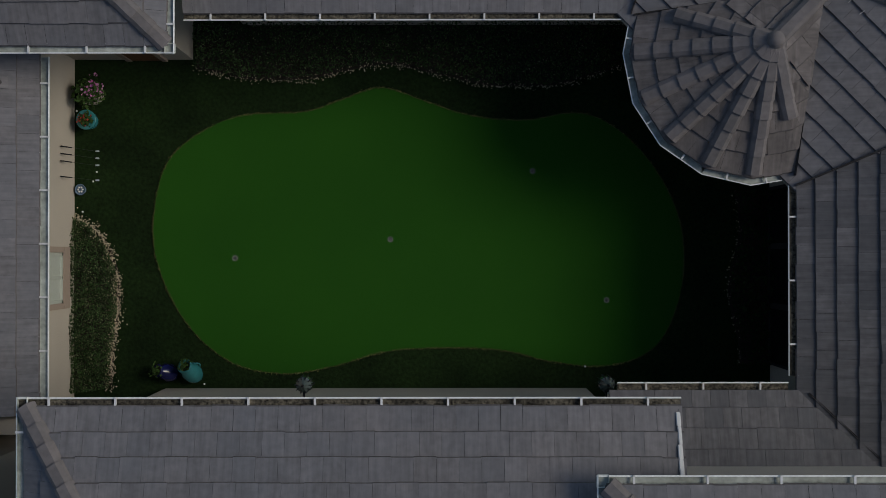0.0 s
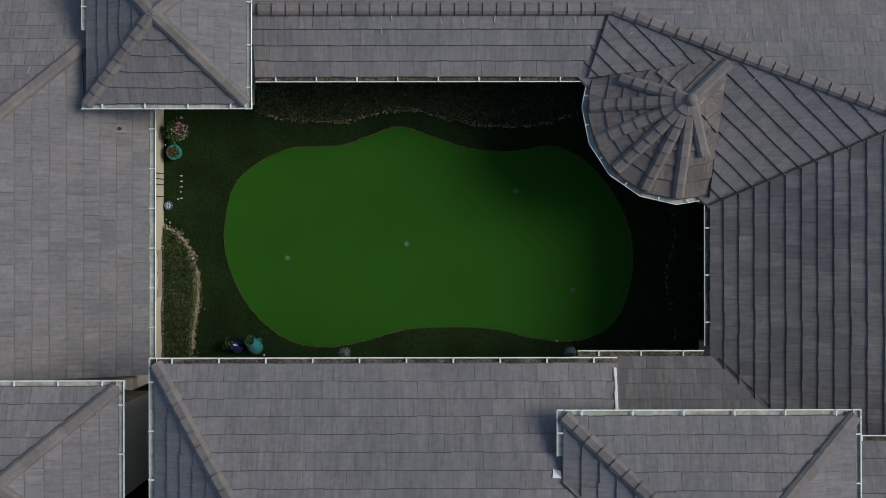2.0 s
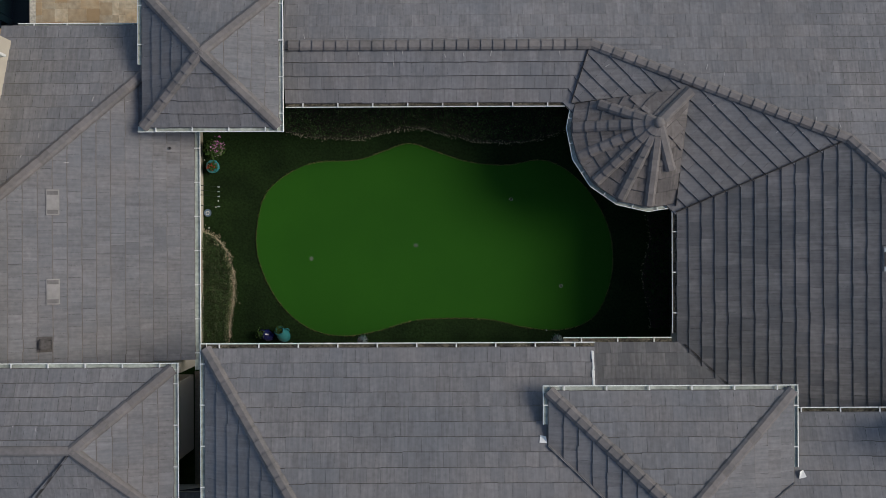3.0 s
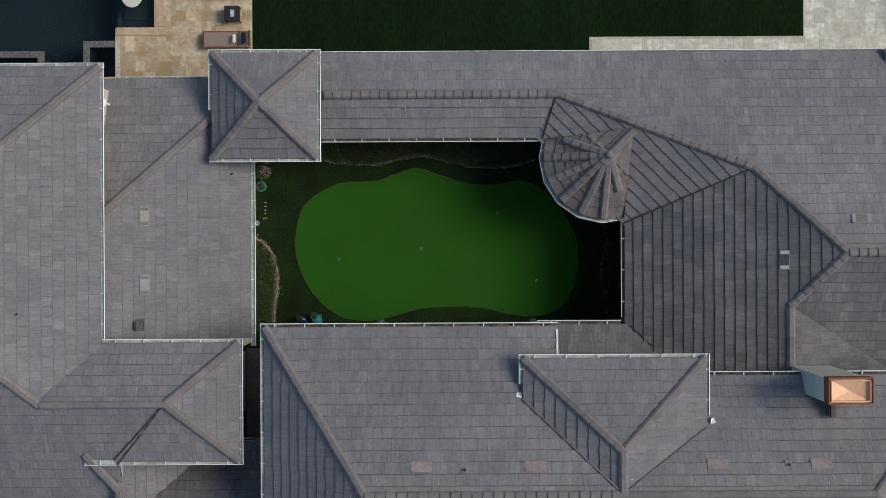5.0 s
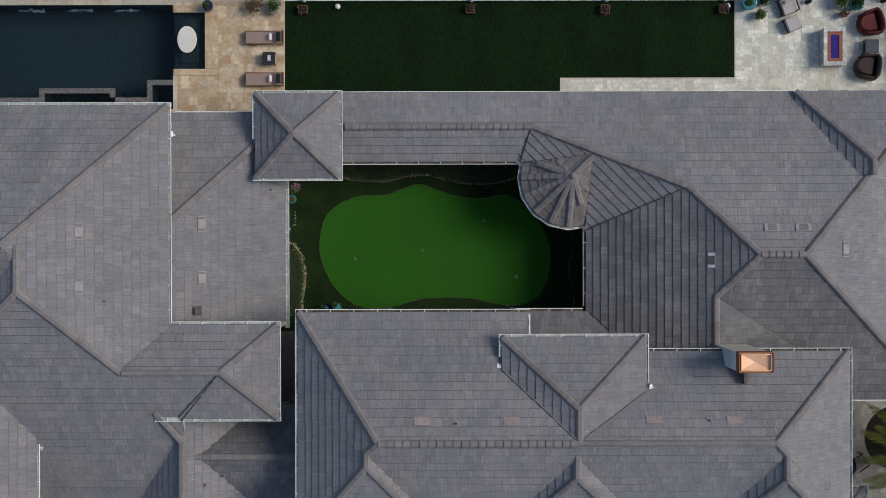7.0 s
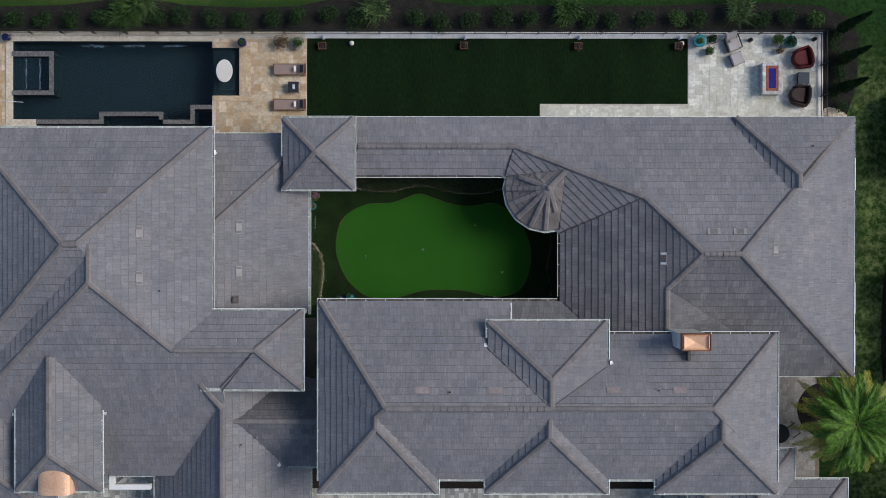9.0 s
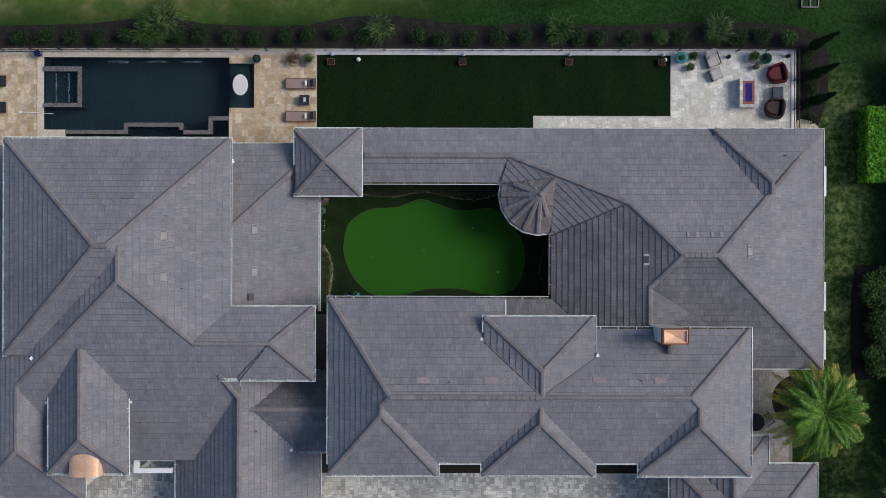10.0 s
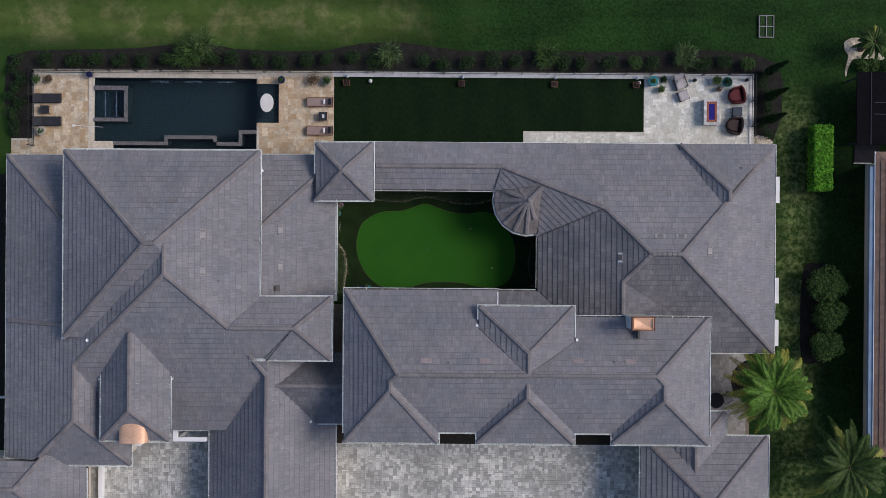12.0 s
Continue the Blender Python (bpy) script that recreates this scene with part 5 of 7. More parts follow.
# ---- planting behind the fence ----
bed_top = [(-31.2, 14.3), (-29.5, 14.75), (-26, 14.85), (-22, 14.95), (-19.5, 15.25), (-17, 15.35), (-15, 14.95), (-11, 14.8), (-8.5, 14.9), (-6, 15.4), (-3.5, 15.55), (-1.5, 15.3), (1.5, 14.9), (6, 15.0), (11, 14.9), (15, 15.05), (19, 15.1), (22, 14.9), (23.6, 14.2), (24.1, 12.5), (24.0, 10.0), (23.4, 8.2)]
bed_top = [(x, y - 0.42 if y > 14 else y) for x, y in bed_top]
slab("mulch_bed", [(22.0, 8.2), (22.0, 13.02), (-29.4, 13.02), (-29.4, 8.1), (-30.9, 8.1), (-31.4, 11.0)] + bed_top, -0.03, M_mulch, "dark brown mulch bed")


def shrub(x, y, r, h, n, size, mat, name, label, category, seed, group="", flowers=None):
    t = empty(name, x, y, 0, label=label, category=category, group=group)
    rnd0 = random.Random(seed)
    lob = [(rnd0.uniform(-.45, .45) * r, rnd0.uniform(-.45, .45) * r, rnd0.uniform(.5, .8)) for _ in range(6)]

    def place(rnd):
        a, b, s = rnd.choice(lob)
        while True:
            u = Vector((rnd.gauss(0, 1), rnd.gauss(0, 1), rnd.gauss(0, 1))).normalized()
            if u.z > -0.3:
                break
        k = rnd.uniform(0.6, 1.0) * s
        return x + a + u.x * k * r, y + b + u.y * k * r, max(0.03, h * 0.45 + u.z * k * h * 0.62)

    mesh_object("foliage", *leaves(n, place, size, 0.45, seed), mat, t)
    bm = bmesh.new()
    for i in range(4):
        a, b, s = lob[i]
        lathe(bm, [(0.018, 0), (0.010, 1)], 6, Matrix.Translation((x, y, -0.04)) @ Vector((a, b, h * .6)).to_track_quat("Z", "Y").to_matrix().to_4x4() @ Matrix.Diagonal((1, 1, math.hypot(a, b, h * .6), 1)))
    part("stems", bm, M_trunk, t)
    if flowers:
        def petal(rnd):
            p = place(rnd)
            return p[0], p[1], p[2] + 0.05
        mesh_object("blossom", *leaves(flowers[1], petal, flowers[2], 0.8, seed + 3, 1.0), flowers[0], t)["kind"] = "stuff"
    return t


def tuft(x, y, r, h, n, mat, name, label, category, seed):
    """A clump of long arching blades."""
    t = empty(name, x, y, 0, label=label, category=category)
    rnd = random.Random(seed)
    V, F = [], []
    for _ in range(n):
        a = rnd.uniform(0, 2 * math.pi)
        d = Vector((math.cos(a), math.sin(a), 0))
        s = Vector((-d.y, d.x, 0))
        l, hh, w = r * rnd.uniform(0.45, 1.1), h * rnd.uniform(0.6, 1.1), rnd.uniform(0.008, 0.018)
        o = Vector((x + rnd.gauss(0, .22), y + rnd.gauss(0, .22), -0.03))
        i0 = len(V)
        for q, (fx, fz, k) in enumerate(((0.0, 0, 1.0), (0.25, 0.7, 1.2), (0.65, 1.0, 0.9), (1.0, 0.75, 0.1))):
            c = o + d * l * fx + Vector((0, 0, hh * fz))
            V += [c - s * w * k, c + s * w * k]
        F += [(i0 + 2 * q, i0 + 2 * q + 1, i0 + 2 * q + 3, i0 + 2 * q + 2) for q in range(3)]
    mesh_object("blades", V, F, mat, t)
    bm = bmesh.new()
    lathe(bm, [(0.10, -0.05), (0.08, 0.06), (0.03, 0.12)], 10, Matrix.Translation((x, y, 0)))
    part("crown_base", bm, M_trunk, t)
    return t


rs = random.Random(21)
for i in range(31):
    x = -28.2 + 1.66 * i + rs.uniform(-.2, .2)
    if min(abs(x + 18.0), abs(x + 3.9), abs(x - 7.3), abs(x - 17.0)) < 0.8:
        continue
    shrub(x, 13.72 + rs.uniform(-.12, .12), rs.uniform(0.55, 0.72), rs.uniform(0.7, 0.95), 560, 0.07, rs.choice((M_leafdark, M_leafdark, M_leafdark, M_leaf if x > -4 else M_leafdark)), "shrub", "rounded dark green shrub in the mulch bed", "shrub", 100 + i, "shrub row behind the fence")
rs2 = random.Random(9)
for i in range(9):
    shrub(-30.4 + rs2.uniform(-.4, .4), 8.6 + 0.62 * i, 0.5, 0.8, 300, 0.07, M_leafdark, "shrub", "dark green shrub beside the side fence", "shrub", 300 + i, "shrubs beside the side fence")
for i in range(8):
    shrub(22.75 + rs2.uniform(-.3, .5), 8.7 + 0.58 * i, 0.4, 0.6, 240, 0.06, M_leafdark, "shrub", "low dark shrub by the patio fence", "shrub", 330 + i, "shrubs by the patio fence")


def cypress(x, y, h, r, seed):
    t = empty("cypress", x, y, 0, label="slender dark green columnar cypress", category="tree", group="cypresses beside the patio")

    def place(rnd):
        f = rnd.random() ** 1.1
        a = rnd.uniform(0, 2 * math.pi)
        k = r * (1 - f) ** 0.7 * rnd.uniform(0.6, 1.05) * min(1, 0.5 + 5 * f)
        return x + k * math.cos(a), y + k * math.sin(a), 0.25 + f * h

    mesh_object("crown", *leaves(2200, place, 0.07, 0.15, seed, 2.2), M_leafdark, t)
    bm = bmesh.new()
    lathe(bm, [(0.06, -0.05), (0.05, h * .5), (0.01, h * .97)], 8, Matrix.Translation((x, y, 0)))
    part("trunk", bm, M_trunk, t)


for i, (x, y) in enumerate(((22.9, 13.1), (23.0, 11.35), (23.0, 9.7))):
    cypress(x, y, 4.4 - 0.4 * i, 0.35, 70 + i)


def palm(x, y, h, r, fronds, seed, old, label, young):
    t = empty("palm_tree", x, y, 0, label=label, category="palm")
    rnd = random.Random(seed)
    bm = bmesh.new()
    prof = [(0.30, -0.06), (0.24, 0.3)]
    z = 0.3
    while z < h - 0.1:
        prof += [(0.21, z), (0.185, z + 0.09)]
        z += 0.10
    lathe(bm, prof + [(0.16, h), (0.05, h + 0.25)], 14, Matrix.Translation((x, y, 0)))
    part("trunk", bm, M_trunk, t, "ringed brown trunk")
    for i in range(fronds):
        a = 2.39996 * i + 0.3 + rnd.uniform(-.15, .15)
        lev = i / fronds                       # 0 young and steep, 1 old and drooping
        d = Vector((math.cos(a), math.sin(a), 0))
        s = Vector((-d.y, d.x, 0))
        length = r * (0.55 + 0.5 * lev ** 0.5) * rnd.uniform(0.9, 1.08)
        rise = (1.05 - 1.0 * lev) * length * 0.75
        droop = (0.35 + 0.55 * lev) * length
        V, F = [], []
        c0 = Vector((x, y, h + 0.1))

        def spine(u):
            return c0 + d * (length * u * (0.92 + 0.08 * u)) + Vector((0, 0, rise * u - droop * u * u))

        n = 13
        for j in range(n):
            p, q = spine(j / n), spine((j + 1) / n)
            w = 0.022 * (1 - j / n) + 0.006
            i0 = len(V)
            V += [p - s * w, p + s * w, q + s * w * .9, q - s * w * .9]
            F.append((i0, i0 + 1, i0 + 2, i0 + 3))
        m = 40
        for j in range(m):
            u = 0.12 + 0.88 * j / m
            p = spine(u)
            tan = (spine(min(1.02, u + 0.02)) - spine(u - 0.02)).normalized()
            l = 0.62 * math.sin(math.pi * min(1, 0.18 + 0.80 * u)) ** 0.7 * r / 2.6 * rnd.uniform(0.85, 1.1)
            for sg in (-1, 1):
                dirn = (tan * 0.95 + s * sg * 0.62 + Vector((0, 0, 0.10 - 0.25 * lev + rnd.uniform(-.12, .12)))).normalized()
                wd = tan * 0.066
                i0 = len(V)
                mid = p + dirn * l * 0.55 + Vector((0, 0, 0.02))
                tip = p + dirn * l + Vector((0, 0, -0.10 * l))
                V += [p - wd * .5, p + wd * .5, mid + wd * .6, mid - wd * .6, tip]
                F += [(i0, i0 + 1, i0 + 2, i0 + 3), (i0 + 3, i0 + 2, i0 + 4)]
        mesh_object("frond", V, F, M_frondold if (lev > 0.45 and rnd.random() < old) else young, t)


for i, (x, y, r, h) in enumerate(((-18.3, 13.9, 1.25, 0.9), (-17.2, 14.75, 1.35, 1.1), (-17.9, 14.3, 1.2, 1.2), (-3.95, 14.1, 1.0, 0.95), (7.1, 14.1, 1.0, 0.95), (16.95, 14.15, 1.0, 0.95))):
    tuft(x, y, r, h, 260, M_grassy if i % 2 else M_leaf, "ornamental_grass", "arching pale green clump of ornamental grass in the mulch bed", "grass", 60 + i)
palm(22.25, -9.0, 4.1, 3.12, 54, 5, 0.9, "full green palm with yellowing outer fronds by the small patio", M_frond)
palm(27.4, -14.1, 3.9, 3.2, 34, 6, 0.25, "palm on the side lawn in a shaded green", M_frondshade)


def clipped_hedge():
    t = empty("hedge", 26.27, 6.97, 0, label="bright lime-green clipped box hedge on the side lawn", category="hedge")
    x0, x1, y0, y1, h = 25.85, 27.1, 4.75, 9.2, 1.45

    def place(rnd):
        f = rnd.random()
        x, y, z = rnd.uniform(x0, x1), rnd.uniform(y0, y1), rnd.uniform(0.05, h)
        if f < 0.62:
            z = h + rnd.gauss(0, 0.08)
        elif f < 0.81:
            x = rnd.choice((x0, x1)) + rnd.gauss(0, 0.04)
        else:
            y = rnd.choice((y0, y1)) + rnd.gauss(0, 0.04)
        return x, y, z

    mesh_object("foliage", *leaves(7500, place, 0.085, 0.45, 41), M_hedge, t)
    part("branch_core", boxed(x0 + .1, x1 - .1, y0 + .1, y1 - .1, -0.05, h - .1), M_leafdark, t)


clipped_hedge()
for i, (x, y, r) in enumerate(((26.7, -1.9, 1.3), (26.7, -4.0, 1.35), (26.7, -6.2, 1.3))):
    shrub(x, y, r, 2.4, 2600, 0.10, M_leaf, "large_shrub", "tall dark green shrub on the shaded side lawn", "shrub", 500 + i, "tall shrubs on the side lawn")
    shrub(x + .72, y + .1, r * .62, 2.45, 1300, 0.08, M_leaf, "shrub", "light-tipped green shrub beside a taller one", "shrub", 520 + i, "light shrubs on the side lawn")
blob("pebble_bed", [(22.0, 8.28), (22.2, 8.62), (22.9, 8.55), (23.35, 8.25), (23.3, 8.05), (22.1, 8.02)], -0.022, M_gravel, "cream gravel strip by the corner of the patio", 0.02)
# pebble island and its hedge by the neighbour
blob("pebble_bed", [(28.46, 15.3), (28.86, 15.6), (29.46, 15.65), (29.95, 15.44), (30.4, 14.95), (31.3, 14.12), (29.27, 14.16), (28.78, 13.6), (28.58, 12.9), (28.5, 13.3), (28.72, 14.3), (28.48, 14.8)], -0.03, M_gravel, "cream gravel island", 0.02)
for i in range(5):
    shrub(29.6 + 0.8 * i, 13.72 - 0.03 * i, 0.55, 0.9, 420, 0.07, M_leaf, "shrub", "green shrub at the edge of a gravel island", "shrub", 560 + i, "shrubs round the gravel island")
palm(29.62, 14.93, 2.1, 1.35, 22, 9, 0.1, "small green palm with a grey trunk on the gravel island", M_frondshade)
# dark ground sheet added to stand for shade in the west side yard
slab("planting_bed", [(-36.0, -14.1), (-30.6, -14.1), (-30.6, 5.5), (-36.0, 5.5)], -0.014, M_earth, "dark ground strip put in for the shade along the west wall")
tagged(part("kerb", boxed(-36.0, -31.0, -10.48, -10.31, -0.06, 0.09, bevel=0.01), M_whitecoping), label="pale concrete kerb across the shaded side yard", category="kerb", kind="structure")
blob("planting_bed", [(25.6, -7.3), (26.6, -7.55), (27.5, -7.2), (27.6, -4.0), (27.5, -0.8), (26.6, -0.45), (25.7, -0.8), (25.45, -4.0)], -0.02, M_mulch, "brown mulch under the tall side shrubs", 0.02)


def goal_frame():
    t = empty("metal_frame", 22.83, 16.4, 0, label="grey metal lattice frame lying on the lawn", category="frame")
    x0, x1, y0, y1 = 22.32, 23.36, 15.62, 17.15
    for a in (x0, (x0 + x1) / 2, x1):
        part("bar", boxed(a - .028, a + .028, y0, y1, 0.05, 0.11, bevel=0.01), M_vent, t)
    for c in (y0, (y0 + y1) / 2, y1):
        part("bar", boxed(x0, x1, c - .028, c + .028, 0.052, 0.112, bevel=0.01), M_vent, t)
    part("mesh_panel", boxed(x0, x1, y0, y1, -0.05, 0.03), M_leafdark, t)


goal_frame()

blob("tree_ring", [(22.2 + 1.65 * math.cos(radians(30 * k)), -8.9 + 1.6 * math.sin(radians(30 * k))) for k in range(12)], 0.015, M_mulch, "round mulch bed at the foot of the palm", 0.06)

# ---- the neighbour's house ----
nb = empty("neighbour_house", 36, -3, 0, label="neighbouring house with a brown tile roof and blue-grey fascia", category="house")
part("wall", boxed(30.0, 42, -13.0, 6.6, -0.2, 2.8), M_stucco, nb)
NBX, NBY0, NBY1, NBP = 29.45, -13.6, 7.25, 0.36
bm = bmesh.new()
vs = [bm.verts.new(v) for v in ((NBX, NBY0, 3), (NBX, NBY1, 3), (42, NBY1, 3), (42, NBY0, 3), (39.9, NBY1 - 10.4, 6.7), (39.9, NBY0 + 10.4, 6.7))]
for f in ((0, 1, 4, 5), (1, 2, 4), (3, 0, 5), (2, 3, 5, 4), (3, 2, 1, 0)):
    bm.faces.new([vs[i] for i in f])
part("roof", bm, M_brown, nb, "brown tile roof")
V, F = [], []
for r in range(8):
    for k in range(70):
        y = NBY0 + 0.3 * k + 0.15 * (r % 2)
        x = NBX - 0.05 + 0.33 * r
        if y < NBY0 + 0.33 * r * 1.0 or y + 0.29 > NBY1 - 0.33 * r * 1.0:
            continue
        z = 3.0 + NBP * (x - NBX)
        i0 = len(V)
        V += [(x, y, z + .06), (x, y + .29, z + .06), (x + .34, y + .29, z + .02 + NBP * .34), (x + .34, y, z + .02 + NBP * .34), (x, y, z), (x, y + .29, z), (x + .34, y + .29, z + NBP * .34), (x + .34, y, z + NBP * .34)]
        F += [(i0, i0 + 3, i0 + 2, i0 + 1), (i0, i0 + 1, i0 + 5, i0 + 4), (i0 + 1, i0 + 2, i0 + 6, i0 + 5), (i0 + 3, i0, i0 + 4, i0 + 7)]
tagged(mesh_object("roof_tiles", V, F, M_brown, nb), kind="stuff")
part("fascia", boxed(29.05, 29.40, NBY0, NBY1 - 1.0, 2.72, 2.95, bevel=0.02), M_fascia, nb, "blue-grey painted fascia and gutter")
part("lanai_roof", boxed(28.4, 42, 7.8, 12.8, 2.2, 2.3), M_pit, nb, "dark flat screen roof")
for y in (9.9, 10.7):
    part("roof_rib", boxed(29.6, 42, y - .03, y + .03, 2.29, 2.34), M_charcoal, nb)
part("roof_rib", boxed(29.35, 29.41, 7.8, 12.8, 2.292, 2.342), M_charcoal, nb)
part("lanai_post", boxed(28.45, 28.55, 7.9, 8.0, -0.1, 2.2), M_charcoal, nb)
part("lanai_post", boxed(28.45, 28.55, 12.4, 12.5, -0.1, 2.2), M_charcoal, nb)
part("gutter", boxed(29.36, 29.44, NBY0, NBY1, 2.96, 3.03), M_white, nb, "thin white gutter")
slab("doorstep", [(29.2, 6.75), (31.0, 6.75), (31.0, 8.1), (29.2, 8.1)], 0.03, M_charcoal, "dark paved step beside the screened porch")
tagged(part("kerb", boxed(29.15, 30.4, 6.66, 6.74, -0.04, 0.10, bevel=0.01), M_whitecoping), label="thin white kerb along the dark step", category="kerb", kind="structure")


# ---- furniture and pots ----
def lounger(x, y, rz, sling, rails, label, towel):
    t = empty("sun_lounger", 0, 0, 0, label=label, category="sun lounger", group="sun loungers on the terrace")
    for a in (-0.31, 0.31):
        part("side_rail", boxed(-0.95, 0.95, a - .025, a + .025, 0.24, 0.30, bevel=0.008), rails, t)
    part("end_rail", boxed(-0.97, -0.92, -0.31, 0.31, 0.24, 0.29, bevel=0.008), rails, t)
    for a in (-0.8, 0.75):
        for b in (-0.29, 0.29):
            part("leg", boxed(a - .025, a + .025, b - .025, b + .025, 0, 0.25), rails, t)
    part("seat_sling", boxed(-0.92, 0.42, -0.285, 0.285, 0.285, 0.315, bevel=0.012), sling, t)
    back = part("backrest", boxed(0, 0.62, -0.285, 0.285, 0, 0.03, Matrix.Translation((0.42, 0, 0.30)) @ Matrix.Rotation(radians(-24), 4, "Y"), bevel=0.012), sling, t)
    part("back_frame", boxed(0.54, 0.60, -0.30, 0.30, -0.03, 0.04, Matrix.Translation((0.42, 0, 0.30)) @ Matrix.Rotation(radians(-24), 4, "Y")), rails, t)
    if towel:
        part("headrest", boxed(0.36, 0.58, -0.22, 0.22, 0.03, 0.08, Matrix.Translation((0.30, 0, 0.32)) @ Matrix.Rotation(radians(-24), 4, "Y"), bevel=0.02), M_charcoal, back, "dark headrest cushion")
    t.matrix_basis = pose(x, y, 0.015, 0, 0, rz)
    return t


for y in (10.75, 8.72):
    lounger(-8.85, y, 0, M_sling, M_wood, "taupe sling sun lounger with a raised back on travertine", True)
    to = empty("towel", -8.48, y, 0.40, label="small folded white towel on a lounger", category="towel", group="towels on the loungers")
    part("towel_roll", boxed(-8.60, -8.47, y - .17, y + .17, 0.455, 0.53, bevel=0.03), M_white, to)
for y in (10.98, 9.35):
    lounger(-28.15, y - 0.1, 180, M_charcoal, M_black, "charcoal sling sun lounger on the west terrace", False)


def side_table(x, y, s, h, mat, label):
    t = empty("side_table", x, y, 0, label=label, category="table")
    part("tabletop", boxed(x - s, x + s, y - s, y + s, h - .04, h, bevel=0.01), mat, t)
    part("shelf", boxed(x - s * .85, x + s * .85, y - s * .85, y + s * .85, 0.14, 0.17), mat, t)
    for a in (-1, 1):
        for b in (-1, 1):
            part("leg", boxed(x + a * s * .9 - .02, x + a * s * .9 + .02, y + b * s * .9 - .02, y + b * s * .9 + .02, 0.012, h - .04), mat, t)
    return t


side_table(-8.62, 9.72, 0.30, 0.48, M_charcoal, "dark square wicker side table between two loungers")
tray = empty("tray", -8.60, 9.72, 0.48, label="small pale tray with glasses on the side table", category="tray")
part("tray_base", boxed(-8.68, -8.52, 9.58, 9.86, 0.482, 0.50, bevel=0.005), M_lead, tray)
bm = bmesh.new()
lathe(bm, [(0.035, 0.5), (0.04, 0.6)], 12, Matrix.Translation((-8.6, 9.70, 0)))
part("glass", bm, M_white, tray)
side_table(-28.35, 10.07, 0.28, 0.42, M_charcoal, "dark small side table between charcoal loungers")


def potted(x, y, r, h, pot, leaf, label, seed, name="potted_plant", plant_r=None, plant_h=0.45, n=260, flowers=None, leafsize=0.06):
    t = empty(name, x, y, 0, label=label, category="potted plant")
    m = Matrix.Translation((x, y, 0.015))
    bm = bmesh.new()
    lathe(bm, [(r * .62, 0), (r * .92, h * .45), (r, h * .8), (r * .92, h * .92), (r * 1.02, h), (r * .86, h), (r * .82, h * .85)], 22, m)
    body = part("pot", bm, pot, t, "", True)
    bm = bmesh.new()
    lathe(bm, [(r * .80, h * .84), (r * .78, h * .88)], 18, m)
    part("soil", bm, M_earth, body)
    bm = bmesh.new()
    lathe(bm, [(r * .95, h * .93), (r * 1.05, h * .95), (r * 1.05, h * 1.01), (r * .88, h * 1.01)], 22, m)
    part("rim", bm, pot, body, "", True)
    pr = plant_r or r * 1.15

    def place(rnd):
        u = Vector((rnd.gauss(0, 1), rnd.gauss(0, 1), abs(rnd.gauss(0, 1)))).normalized() * rnd.uniform(0.3, 1.0) * (0.8 + 0.35 * rnd.random())
        return x + u.x * pr, y + u.y * pr, h + u.z * plant_h

    mesh_object("foliage", *leaves(n, place, leafsize, 0.5, seed), leaf, t)
    if flowers:
        mesh_object("blossom", *leaves(flowers[1], lambda rnd: tuple(Vector(place(rnd)) + Vector((flowers[3][0], flowers[3][1], 0.08))), flowers[2], 0.8, seed + 1, 1.0), flowers[0], t)["kind"] = "stuff"
    return t


potted(-7.42, 3.42, 0.24, 0.40, M_stonepot, M_leaf, "full petunia pot with pink flowers on the turf by the wall", 31, plant_r=0.33, plant_h=0.40, n=420, flowers=(M_pink, 70, 0.055, (0.08, 0.06)), leafsize=0.055)
potted(-7.50, 2.86, 0.20, 0.42, M_teal, M_leaf, "teal glazed pot with small red flowers by the wall", 32, plant_r=0.17, plant_h=0.18, n=160, flowers=(M_redfl, 22, 0.05, (-.03, 0)), leafsize=0.05)
potted(-11.55, 12.25, 0.24, 0.62, M_blue, M_leaf, "cobalt blue glazed urn with a plant at the pool corner", 33, plant_r=0.20, plant_h=0.25, n=90)
potted(-9.35, 12.3, 0.20, 0.30, M_stonepot, M_rust, "low pot with a spreading reddish plant by the fence", 34, plant_r=0.50, plant_h=0.35, n=380)
potted(-8.35, 12.25, 0.36, 0.42, M_stonepot, M_leaf, "pale stone pot with a round green plant by the fence", 35, plant_r=0.34, plant_h=0.35, n=320)
potted(-28.9, 12.2, 0.34, 0.40, M_stonepot, M_leaf, "pale pot with a bushy green plant at the terrace corner", 36, plant_r=0.36, n=320)
potted(-28.05, 12.25, 0.26, 0.32, M_stonepot, M_rust, "pot with a faded reddish plant at the terrace corner", 37, plant_r=0.28, n=200)
potted(-28.6, 8.55, 0.32, 0.40, M_stonepot, M_leaf, "round grey pot with small white-flecked plant", 38, plant_r=0.24, plant_h=0.2, n=200, flowers=(M_white, 20, 0.03, (0, 0)))
potted(-25.15, 12.55, 0.20, 0.55, M_blue, M_leafdark, "cobalt blue urn on the pool coping", 39, plant_r=0.08, plant_h=0.1, n=30)
potted(14.75, 12.38, 0.36, 0.50, M_teal, M_leaf, "teal glazed bowl with a plant on the patio", 40, plant_r=0.22, plant_h=0.25, n=150)
potted(15.5, 12.5, 0.25, 0.30, M_stonepot, M_leafdark, "small potted shrub beside a teal bowl", 41, plant_r=0.30, n=240)
potted(15.35, 11.85, 0.22, 0.30, M_stonepot, M_leaf, "small potted plant on the patio", 42, plant_r=0.28, n=200)
potted(19.25, 12.45, 0.32, 0.45, M_stonepot, M_leaf, "potted green shrub by the patio fence", 43, plant_r=0.38, n=340)
